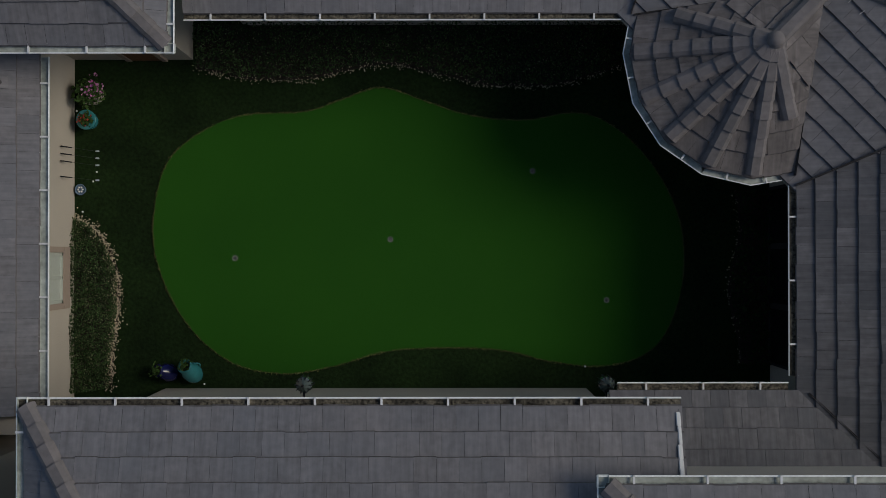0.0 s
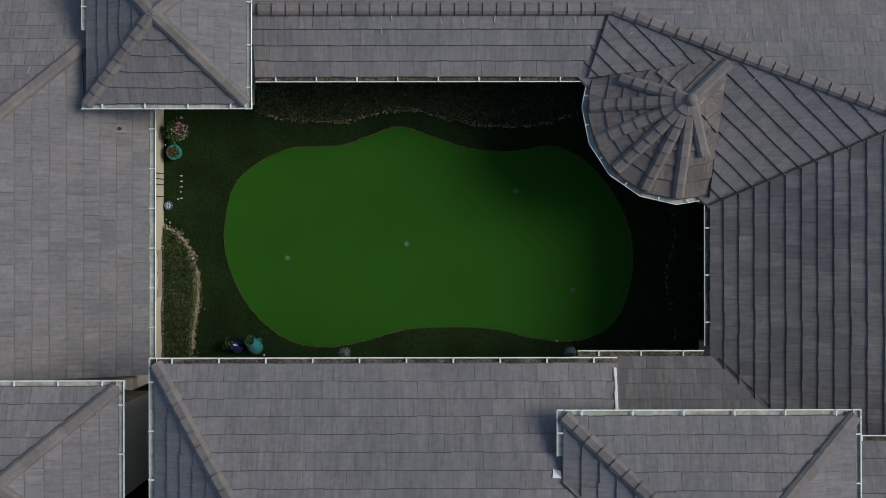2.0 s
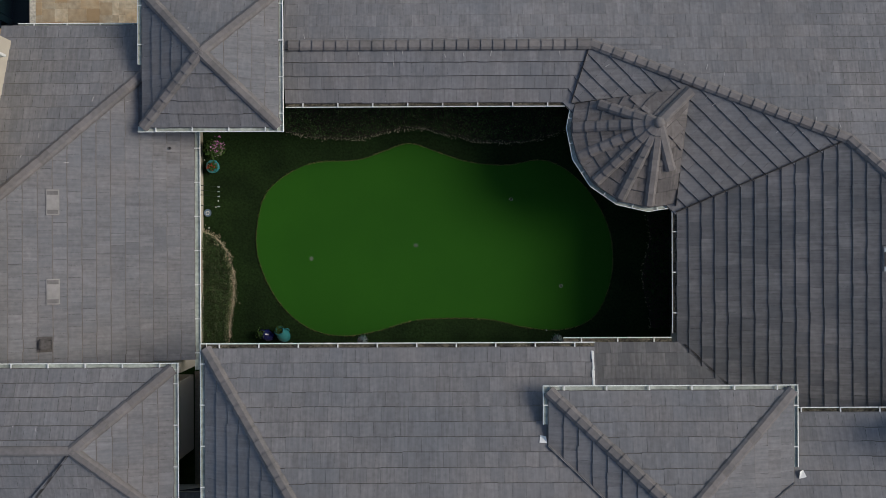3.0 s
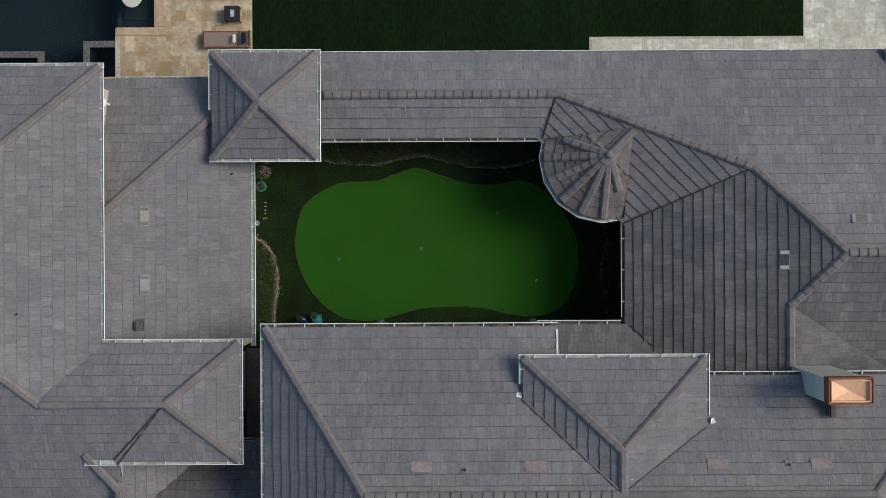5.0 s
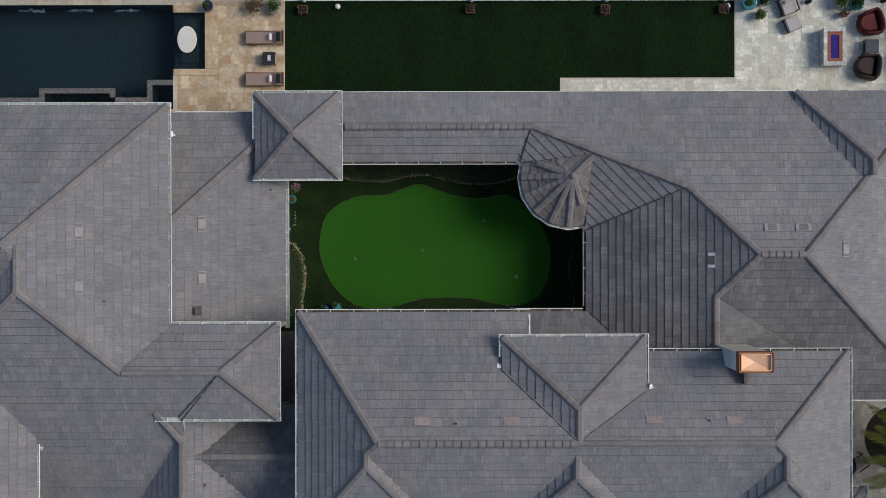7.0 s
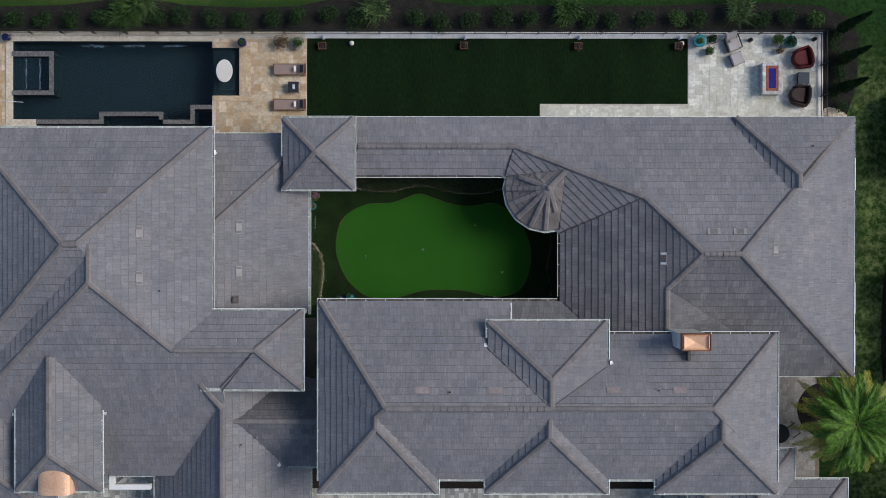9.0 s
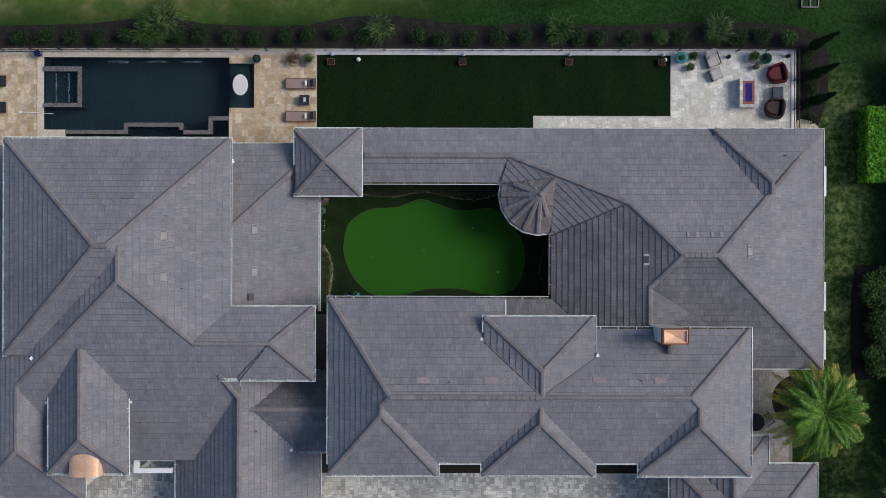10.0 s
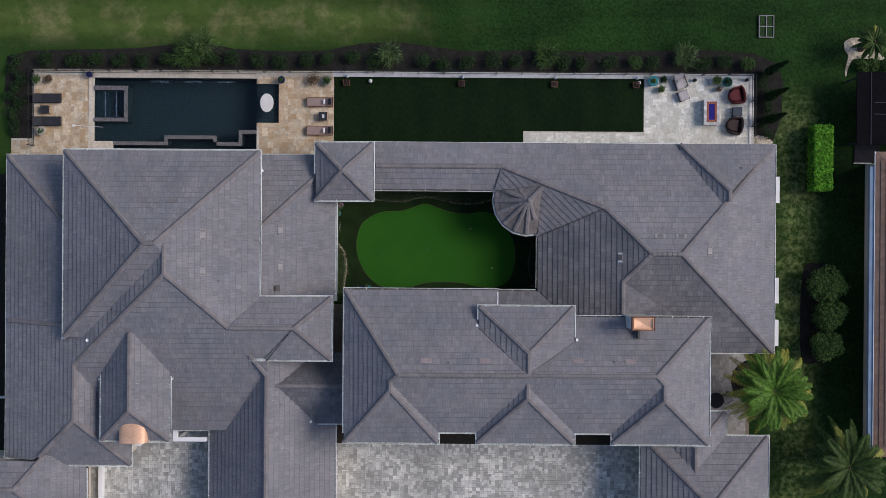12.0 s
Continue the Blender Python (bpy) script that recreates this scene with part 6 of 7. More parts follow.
potted(20.0, 12.35, 0.34, 0.45, M_teal, M_leafdark, "teal bowl with dark foliage by the patio fence", 44, plant_r=0.34, n=260)
potted(19.4, 11.85, 0.16, 0.28, M_stonepot, M_rust, "small pot with a reddish plant on the patio", 45, plant_r=0.2, n=110)


def urn(x, y, r, l, tilt, turn, mat, label, seed, handle):
    """A tall glazed jar resting on its flank on the turf, mouth up to one side, with a trailing plant."""
    t = empty("garden_urn", x, y, 0, label=label, category="urn", group="urns by the south wall")
    m = Matrix.Translation((x, y, r * 0.80)) @ Matrix.Rotation(radians(turn), 4, "Z") @ Matrix.Rotation(radians(tilt), 4, "Y")
    bm = bmesh.new()
    lathe(bm, [(r * .55, -l * .42), (r * .9, -l * .2), (r, 0), (r * .92, l * .25), (r * .66, l * .42), (r * .60, l * .48), (r * .76, l * .55), (r * .56, l * .55), (r * .50, l * .42)], 24, m)
    part("body", bm, mat, t, "", True)
    bm = bmesh.new()
    lathe(bm, [(r * .50, l * .42), (r * .49, l * .46)], 16, m)
    part("soil", bm, M_earth, t)
    if handle:
        bm = bmesh.new()
        for i in range(7):
            a0, a1 = radians(-80 + 23 * i), radians(-80 + 23 * (i + 1))
            p, q = [Vector((0.02 * 0, -r * .80 - 0.09 * math.cos(a), l * .25 + 0.10 * math.sin(a))) for a in (a0, a1)]
            lathe(bm, [(0.016, 0), (0.016, (q - p).length)], 8, m @ Matrix.Translation(p) @ (q - p).to_track_quat("Z", "Y").to_matrix().to_4x4())
        part("handle", bm, mat, t)

    def place(rnd):
        return tuple(m @ Vector((rnd.gauss(0, r * .32), rnd.gauss(0, r * .32), l * .5 + rnd.uniform(0, 0.14))))

    mesh_object("foliage", *leaves(70, place, 0.04, 0.5, seed), M_leaf, t)


urn(-5.34, -2.46, 0.21, 0.64, 34, 118, M_teal, "turquoise glazed urn tilted beside the south wall", 51, True)
urn(-5.84, -2.46, 0.19, 0.55, 40, 158, M_blue, "dark cobalt urn tilted with a trailing plant", 52, False)


def putter(y, label):
    t = empty("golf_putter", -7.4, y, 0, label=label, category="golf club", group="putters leaning on the west wall")
    a, b = Vector((-7.42, y, 0.03)), Vector((-7.86, y + 0.02, 0.86))
    d = b - a
    rot = Matrix.Translation(a) @ d.to_track_quat("Z", "Y").to_matrix().to_4x4()
    bm = bmesh.new()
    lathe(bm, [(0.003, 0), (0.003, d.length * .72)], 8, rot)
    part("shaft", bm, M_black, t)
    bm = bmesh.new()
    lathe(bm, [(0.012, d.length * .70), (0.015, d.length)], 8, rot)
    part("grip", bm, M_black, t, "black rubber grip")
    part("head", boxed(-7.45, -7.37, y - .012, y + .02, -0.008, 0.02, bevel=0.005), M_lead, t, "pale metal putter head")


for y in (2.24, 2.09, 1.94, 1.62):
    putter(y, "golf putter leaning against the stucco wall")
pb = empty("ball_basket", -7.74, 1.42, 0, label="small blue and white basket of balls by the wall", category="basket")
bm = bmesh.new()
lathe(bm, [(0.09, -0.01), (0.12, 0.10), (0.11, 0.11), (0.09, 0.05)], 18, Matrix.Translation((-7.74, 1.42, 0)))
part("basket", bm, M_fascia, pb)
for i in range(6):
    bm = bmesh.new()
    bmesh.ops.create_icosphere(bm, subdivisions=2, radius=0.022, matrix=Matrix.Translation((-7.74 + 0.05 * math.cos(i * 1.05), 1.42 + 0.05 * math.sin(i * 1.05), 0.10)))
    part("ball", bm, M_white, pb)
for i, (x, y) in enumerate(((-7.42, 1.80), (-7.5, 1.60), (-7.72, 0.95), (-5.12, -2.72), (2.98, -2.35), (-7.95 + .1, 3.1))):
    ball = tagged(part("golf_ball", bmesh.new(), M_white), label="stray white golf ball on the turf", category="golf ball", group="stray golf balls")
    bm = bmesh.new()
    bmesh.ops.create_icosphere(bm, subdivisions=2, radius=0.0214, matrix=Matrix.Translation((x, y, 0.011)))
    bm.to_mesh(ball.data)
    bm.free()
    ball.data.materials.clear()
    ball.data.materials.append(M_white)


def wall_lantern(x, y):
    t = empty("wall_lantern", x, y, 2.2, label="black ribbed lantern on the south wall", category="lamp", group="lanterns on the south wall")
    m = Matrix.Translation((x, y, 2.15))
    bm = bmesh.new()
    lathe(bm, [(0.10, 0.0), (0.15, 0.10), (0.15, 0.32), (0.11, 0.36), (0.03, 0.46)], 10, m)
    shade = part("shade", bm, M_glass, t, "dark glass body")
    for i in range(10):
        a = 2 * math.pi * i / 10
        part("rib", boxed(0.02, 0.165, -.008, .008, 0, 0.37, m @ Matrix.Rotation(a, 4, "Z")), M_black, shade)
    bm = bmesh.new()
    lathe(bm, [(0.03, 0.46), (0.02, 0.53)], 8, m)
    part("finial", bm, M_black, t)
    part("arm", boxed(x - .02, x + .02, -2.83, y - .10, 2.40, 2.44), M_black, t)
    part("wall_plate", boxed(x - .07, x + .07, -2.84, -2.80, 2.30, 2.54, bevel=0.01), M_black, t)


wall_lantern(-2.66, -2.42)
wall_lantern(3.05, -2.42)


def court_window():
    t = tagged(empty("window_1", -7.9, -0.42, 1.7), label="casement window with taupe stucco trim in the west wall", category="window", kind="structure")
    y0, y1, z0, z1 = -0.96, 0.08, 0.72, 2.45
    for a, b, c, d in ((y0 - .12, y1 + .12, z0 - .34, z0), (y0 - .12, y1 + .12, z1, z1 + .12), (y0 - .12, y0, z0, z1), (y1, y1 + .12, z0, z1)):
        part("trim", boxed(-7.93, -7.84, a, b, c, d, bevel=0.01), M_trim, t)
    for a, b, c, d in ((y0, y1, z0, z0 + .07), (y0, y1, z1 - .07, z1), (y0, y0 + .07, z0, z1), (y1 - .07, y1, z0, z1), (-0.46, -0.40, z0, z1)):
        part("window_frame", boxed(-7.92, -7.86, a, b, c, d, bevel=0.006), M_palepane, t)
    # the panes carry the sky's reflection as a flat pale colour
    for a, b in ((y0 + .07, -0.46), (-0.40, y1 - .07)):
        part("pane", boxed(-7.905, -7.89, a, b, z0 + .07, z1 - .07), M_palepane, t, "pane with the reflected sky put into a pale colour")


court_window()
# openings in the south wall of the courtyard and its sill course
for i, x in enumerate((-4.2, -0.9, 0.9, 2.1)):
    w = tagged(empty("window_%d" % (i + 2), x, -2.82, 3.6), label="upper window with pale trim in the south wall", category="window", kind="structure")
    for a, b, c, d in ((x - .62, x + .62, 3.0, 3.12), (x - .62, x + .62, 4.4, 4.5), (x - .62, x - .5, 3.12, 4.4), (x + .5, x + .62, 3.12, 4.4)):
        part("trim", boxed(a, b, -2.83, -2.76, c, d, bevel=0.01), M_trim, w)
    part("pane", boxed(x - .5, x + .5, -2.825, -2.80, 3.12, 4.4), M_glass, w)

# dark panels added to darken the wall in the eave's shade
gd = tagged(empty("door_2", 6.9, -0.45, 0), label="dark framed panels added for the shaded wall under the east eave", category="door", kind="structure")
for k in range(3):
    a, b = -2.3 + 1.25 * k, -1.05 + 1.25 * k
    part("pane", boxed(6.893, 6.905, a + .06, b - .06, 0.10, 2.44), M_wallshade, gd, "dark panel standing for wall shade")
    for c, d, e, f in ((a, a + .06, 0.02, 2.5), (b - .06, b, 0.02, 2.5), (a + .06, b - .06, 0.02, 0.10), (a + .06, b - .06, 2.44, 2.5)):
        part("door_frame", boxed(6.875, 6.912, c, d, e, f, bevel=0.004), M_charcoal, gd)
td = tagged(empty("door_1", -6.35, 4.2, 0), label="brown wooden door with taupe trim in the tower wall", category="door", kind="structure")
part("door_leaf", boxed(-6.66, -6.02, 4.17, 4.21, 0.0, 2.1, bevel=0.006), M_wood, td)
for a, b, c, d in ((-6.78, -6.66, 0.0, 2.22), (-6.02, -5.90, 0.0, 2.22), (-6.66, -6.02, 2.1, 2.22)):
    part("door_trim", boxed(a, b, 4.15, 4.21, c, d, bevel=0.008), M_trim, td)
part("door_handle", boxed(-6.14, -6.10, 4.11, 4.17, 0.95, 1.10, bevel=0.008), M_black, td)

# ---- patio set ----
def fire_table():
    t = empty("fire_table", 18.75, 10.2, 0, label="white stone-clad fire table with a blue glass tray", category="fire table")
    x0, x1, y0, y1, h = 18.30, 19.40, 9.28, 11.14, 0.66
    part("base", boxed(x0 + .03, x1 - .03, y0 + .03, y1 - .03, 0.012, h - .08, bevel=0.01), M_marble, t, "pale stacked stone base")
    ix0, ix1, iy0, iy1, w = x0 + .19, x1 - .19, y0 + .21, y1 - .21, 0.155
    for a, b, c, d, n in ((x0, x1, y0, iy0, 4), (x0, x1, iy1, y1, 4)):
        for k in range(n):
            part("top_slab", boxed(a + (b - a) * k / n + .003, a + (b - a) * (k + 1) / n - .003, c, d, h - .08, h, bevel=0.01), M_marble, t, "cream stone slab")
    for a, b in ((x0, ix0), (ix1, x1)):
        for k in range(5):
            c, d = iy0 + (iy1 - iy0) * k / 5, iy0 + (iy1 - iy0) * (k + 1) / 5
            part("top_slab", boxed(a, b, c + .003, d - .003, h - .08, h, bevel=0.01), M_marble, t, "cream stone slab")
    for a, b, c, d in ((ix0, ix1, iy0, iy0 + w), (ix0, ix1, iy1 - w, iy1), (ix0, ix0 + w, iy0 + w, iy1 - w), (ix1 - w, ix1, iy0 + w, iy1 - w)):
        part("mosaic_border", boxed(a, b, c, d, h - .08, h - .004), M_mosaic, t, "red and blue mosaic border")
    part("glass_bed", boxed(ix0 + w, ix1 - w, iy0 + w, iy1 - w, h - .08, h - .03), M_blueglass, t, "cobalt fire glass")


fire_table()


def prism(outline, z0, z1, inset=0.03):
    """An upright slab over an outline, with softened upper edges."""
    bm = bmesh.new()
    cx, cy = sum(p[0] for p in outline) / len(outline), sum(p[1] for p in outline) / len(outline)
    rings = []
    for k, z in ((0.97, z0), (1.0, z0 + 0.02), (1.0, z1 - inset), (1 - inset * 1.2, z1 - inset * 0.25), (1 - inset * 3, z1)):
        rings.append([bm.verts.new((cx + (x - cx) * k, cy + (y - cy) * k, z)) for x, y in outline])
    n = len(outline)
    for a, b in zip(rings, rings[1:]):
        for i in range(n):
            bm.faces.new((a[i], a[(i + 1) % n], b[(i + 1) % n], b[i]))
    bm.faces.new(rings[-1])
    bm.faces.new(rings[0][::-1])
    return bm


def tub_chair(x, y, rz, mat, label):
    """A deep barrel chair: rounded front, arms that run into a wide flared back on the +x side."""
    t = empty("tub_chair", 0, 0, 0, label=label, category="chair", group="tub chairs by the fire table")
    front = [(-0.02 + 0.44 * math.cos(radians(a)), 0.43 * math.sin(radians(a))) for a in range(90, 271, 15)]
    part("seat_base", prism(front + [(0.36, -0.43), (0.36, 0.43)], 0.10, 0.36), mat, t)
    part("seat_cushion", prism([(px * 0.96, py * 0.84) for px, py in front] + [(0.24, -0.36), (0.24, 0.36)], 0.36, 0.60, 0.05), mat, t)
    bm = bmesh.new()
    path = [(-0.30, 0.36, 0.50), (-0.10, 0.44, 0.60), (0.16, 0.47, 0.64), (0.36, 0.50, 0.72), (0.44, 0.34, 0.80), (0.47, 0.0, 0.84)]
    path = path + [(px, -py, h) for px, py, h in path[-2::-1]]
    prev = None
    for k, (px, py, h) in enumerate(path):
        a, b = path[max(k - 1, 0)], path[min(k + 1, len(path) - 1)]
        d = Vector((b[0] - a[0], b[1] - a[1], 0)).normalized()
        s_ = Vector((d.y, -d.x, 0)) * 0.055
        c = Vector((px, py, 0))
        ring = [bm.verts.new(c + s_ * q + Vector((0, 0, z))) for q, z in ((-1, 0.12), (-1.15, h - 0.06), (-0.5, h), (0.5, h), (1.15, h - 0.06), (1, 0.12))]
        if prev:
            for j in range(6):
                bm.faces.new((prev[j], prev[(j + 1) % 6], ring[(j + 1) % 6], ring[j]))
        else:
            bm.faces.new(ring[::-1])
        prev = ring
    bm.faces.new(prev)
    part("backrest", bm, mat, t, "flared wicker back and arms", True)
    for a in (-.28, .30):
        for b in (-.28, .28):
            part("leg", boxed(a - .025, a + .025, b - .025, b + .025, 0, 0.12), M_black, t)
    t.matrix_basis = pose(x, y, 0.014, 0, 0, rz) @ Matrix.Diagonal((1.15, 1.15, 1.0, 1))


tub_chair(20.62, 11.40, 12, M_red, "dark red wicker tub chair by the patio fence")
tub_chair(20.48, 9.28, -8, M_wicker, "dark brown wicker tub chair by the patio fence")
side_table(20.72, 10.25, 0.33, 0.50, M_slate, "blue-grey square side table between tub chairs")


def club_chair():
    t = empty("lounge_chair", 0, 0, 0, label="cushioned grey lounge chair with a dark frame on the patio", category="chair")
    part("seat_cushion", boxed(-.36, .36, -.36, .34, 0.26, 0.44, bevel=0.06), M_cushion, t)
    part("back_cushion", boxed(-.36, .36, 0, .17, 0, 0.52, Matrix.Translation((0, 0.30, 0.38)) @ Matrix.Rotation(radians(-28), 4, "X"), bevel=0.06), M_cushion, t)
    part("pillow", boxed(-.22, .22, 0.12, .26, 0.46, 0.62, bevel=0.05), M_cushion, t)
    for a in (-.41, .41):
        part("arm", boxed(a - .035, a + .035, -.36, .46, 0.50, 0.54, bevel=0.01), M_black, t)
        for b in (-.33, .42):
            part("leg", boxed(a - .02, a + .02, b - .02, b + .02, 0, 0.50), M_black, t)
    part("seat_frame", boxed(-.40, .40, -.38, .42, 0.20, 0.26), M_black, t)
    t.matrix_basis = pose(16.68, 12.22, 0.014, 0, 0, 20)
    o = empty("ottoman", 0, 0, 0, label="matching grey cushioned ottoman with a dark frame", category="ottoman")
    part("cushion", boxed(-.36, .36, -.33, .33, 0.28, 0.44, bevel=0.06), M_cushion, o)
    part("base_frame", boxed(-.38, .38, -.35, .35, 0.22, 0.28), M_black, o)
    for a in (-.35, .35):
        for b in (-.32, .32):
            part("leg", boxed(a - .02, a + .02, b - .02, b + .02, 0, 0.22), M_black, o)
    o.matrix_basis = pose(16.92, 11.38, 0.014, 0, 0, 22)


club_chair()


def spot(x, y, label, mat, h=0.35):
    t = empty("garden_light", x, y, 0, label=label, category="lamp", group="garden lights along the fence")
    m = Matrix.Translation((x, y, 0.0))
    bm = bmesh.new()
    lathe(bm, [(0.09, 0), (0.09, h * .6), (0.12, h * .7), (0.03, h)], 12, m)
    part("lamp_body", bm, mat, t)
    bm = bmesh.new()
    lathe(bm, [(0.13, -0.01), (0.12, 0.02)], 12, m)
    part("base_plate", bm, M_black, t)


for x in (-7.0, 1.2, 7.8, 13.6):
    lb = empty("planter_box", x, 12.15, 0, label="small rusty brown planter box on the lawn edge", category="planter", group="planter boxes along the lawn edge")
    for a, b, c, d in ((-.22, .22, -.20, -.17), (-.22, .22, .17, .20), (-.22, -.19, -.17, .17), (.19, .22, -.17, .17)):
        part("board", boxed(x + a, x + b, 12.15 + c, 12.15 + d, -0.005, 0.26), M_wood, lb)
    part("soil", boxed(x - .19, x + .19, 11.98, 12.32, 0.0, 0.20), M_mulch, lb)
    mesh_object("foliage", *leaves(60, lambda r, x=x: (x + r.gauss(0, .12), 12.15 + r.gauss(0, .12), 0.2 + r.uniform(0, .2)), 0.06, 0.5, int(x * 10) + 900), M_wicker, lb)
    spot(x + .06, 12.62, "small grey spotlight on the pale coping", M_lead, 0.32)
for x in (-5.3, 14.0 - .2):
    bm = bmesh.new()
    bmesh.ops.create_icosphere(bm, subdivisions=3, radius=0.14, matrix=Matrix.Translation((x, 12.3, 0.12)))
    tagged(part("globe_light", bm, M_float, None, "", True), label="pale round globe light on the lawn", category="lamp", group="globe lights on the lawn")
for x, y in ((17.75, 12.5), (21.45, 12.55)):
    spot(x, y, "black bollard light by the patio fence", M_black, 0.45)


pp = empty("pool_pole", -25.3, 8.93, 0.05, label="white telescopic pool pole lying across the coping", category="pole")
bm = bmesh.new()
lathe(bm, [(0.022, 0), (0.022, 1.3), (0.016, 1.3), (0.016, 2.0)], 10, Matrix.Translation((-26.3, 8.98, 0.075)) @ Matrix.Rotation(radians(-3), 4, "Z") @ Matrix.Rotation(radians(90), 4, "Y"))
part("pole_tube", bm, M_white, pp)
part("skimmer_head", boxed(-26.5, -26.28, 8.90, 9.06, 0.03, 0.06, bevel=0.01), M_white, pp)


# ---- small patio on the east side ----
ch = empty("garden_chair", 20.2, -9.3, 0, label="grey metal armchair with pale cushion on the small patio", category="chair")
mc = Matrix.Translation((20.12, -10.0, 0)) @ Matrix.Rotation(radians(35), 4, "Z")
part("seat", boxed(-.30, .30, -.30, .30, 0.38, 0.48, mc, bevel=0.04), M_cushion, ch)
part("backrest", boxed(.26, .36, -.32, .32, 0.40, 0.85, mc, bevel=0.03), M_cushion, ch)
for a in (-.27, .30):
    for b in (-.28, .28):
        part("leg", boxed(a - .02, a + .02, b - .02, b + .02, -.01, 0.40, mc), M_black, ch)
for b in (-.33, .33):
    part("arm", boxed(-.28, .34, b - .025, b + .025, 0.60, 0.64, mc), M_black, ch)
gt = empty("round_table", 19.3, -10.15, 0, label="dark round table in the shade of the eave", category="table")
bm = bmesh.new()
lathe(bm, [(0.52, 0.70), (0.55, 0.72), (0.55, 0.74), (0.52, 0.75)], 28, Matrix.Translation((19.3, -10.15, 0)))
part("tabletop", bm, M_charcoal, gt)
bm = bmesh.new()
lathe(bm, [(0.26, -0.01), (0.05, 0.06), (0.05, 0.70)], 14, Matrix.Translation((19.3, -10.15, 0)))
part("pedestal", bm, M_charcoal, gt)
for i, (y, l) in enumerate(((4.75, 1.8), (-2.4, 1.75), (-5.4, 1.8))):
    pd = empty("window_box", 23.4, y, 0, label="long white planter box along the east wall", category="planter", group="white boxes along the east wall")
    part("box_body", boxed(22.95, 23.78, y - l / 2, y + l / 2, -0.06, 0.22, bevel=0.015), M_white, pd)
    part("lid", boxed(22.92, 23.82, y - l / 2 - .03, y + l / 2 + .03, 0.22, 0.26, bevel=0.01), M_white, pd)


ds = empty("downspout", -11.9, 5.5, 3.4, label="white downspout from the upper gutter to the lower roof", category="downspout")
part("pipe", boxed(-12.05, -11.97, 5.44, 5.52, 5.0, 5.46, bevel=0.012), M_white, ds)
part("elbow", boxed(-12.62, -11.97, 5.445, 5.515, 4.93, 5.02, bevel=0.012), M_white, ds)
part("strap", boxed(-12.07, -11.95, 5.36, 5.60, 5.38, 5.43), M_white, ds)


# ---- things on the roofs ----
def slope_pose(f, x, y, lift=0.0):
    n = Vector((f.n[0], f.n[1], 0)) * (1 if f.pitch > 0 else -1)
    p = abs(f.pitch)
    up = Vector((n.x, n.y, p)).normalized()
    e = Vector((n.y, -n.x, 0))
    m = Matrix((e, up, e.cross(up))).transposed().to_4x4()
    m.translation = Vector((x, y, f.z(x, y))) + e.cross(up) * lift
    return m


def top_block(x, y):
    best = None
    for b in BLOCKS:
        for f in b.faces:
            if all(a * x + c * y <= d + 1e-6 for a, c, d in f.half):
                if best is None or f.z(x, y) > best.z(x, y):
                    best = f
    return best


def roof_vent(x, y, mat=None, label="low grey tile-shaped roof vent", ends=M_dullvent, middle=M_vent):
    f = top_block(x, y)
    m = slope_pose(f, x, y)
    t = empty("roof_vent", x, y, f.z(x, y), label=label, category="vent", group="low vents on the roofs")
    part("hood", boxed(-.35, .35, -.175, .175, 0.03, 0.058 if mat else 0.070, m, bevel=0.012), mat or M_vent, t)
    if mat is None:
        for v in (-.26, .26):
            part("slot", boxed(v - .055, v + .055, -.145, .145, 0.069, 0.074, m), ends, t, "louvre slot")
        part("panel", boxed(-.19, .19, -.145, .145, 0.069, 0.078, m), middle, t, "flat sheet panel")


for x, y in ((-10.95, 1.57), (-10.95, -0.87), (-15.5, 1.2), (-15.5, -1.08), (17.65, 0.4)):
    roof_vent(x, y)
roof_vent(11.72, -0.08, None, "low brown roof vent with pale louvre ends", M_lead, M_slot)
for x, y in ((-1.05, -6.7), (2.66, -6.7), (8.6, -6.7), (11.97, -6.7)):
    roof_vent(x, y, M_copperish, "low brownish roof vent flush with the tiles")

for x, y in ((14.3, 1.35), (15.68, 1.35)):
    roof_vent(x, y, None, "low grey roof vent with pale ends", M_vent, M_dullvent)
for x, y in ((-19.4, 3.4), (-17.45, 3.4)):
    roof_vent(x, y, M_dullvent, "dark roof vent flush with the tiles")


def pipe_vent(x, y, h, r, mat, label):
    f = top_block(x, y)
    z = f.z(x, y)
    t = empty("vent_pipe", x, y, z, label=label, category="vent", group="vent pipes on the roofs")
    bm = bmesh.new()
    lathe(bm, [(r, -0.05), (r, h), (r * .8, h), (r * .8, h - .05)], 12, Matrix.Translation((x, y, z)))
    part("pipe", bm, mat, t)
    part("flashing", boxed(-.11, .11, -.12, .12, 0.035, 0.056, slope_pose(f, x, y)), M_tile, t)


for x, y in ((-8.05, 3.15), (0.36, -6.78), (10.9, -6.7), (20.0, 6.0), (-14.55, -1.75), (-22.0, -2.6), (-10.8, -10.1), (-10.1, -9.75)):
    pipe_vent(x, y, 0.12, 0.042, M_slot, "short dark vent pipe through the tiles")


def box_vent(x, y):
    f = top_block(x, y)
    m = slope_pose(f, x, y)
    t = empty("exhaust_vent", x, y, f.z(x, y), label="small taupe box exhaust vent on the tiles", category="vent")
    part("housing", boxed(-.15, .15, -.15, .15, 0.02, 0.20, m, bevel=0.04), M_slot, t)
    part("opening", boxed(-.13, .13, -.172, -.155, 0.03, 0.14, m), M_black, t, "dark opening")
    part("skirt", boxed(-.21, .21, -.20, .20, 0.03, 0.058, m), M_slot, t, "dark flashing skirt")


box_vent(-11.15, -2.3)


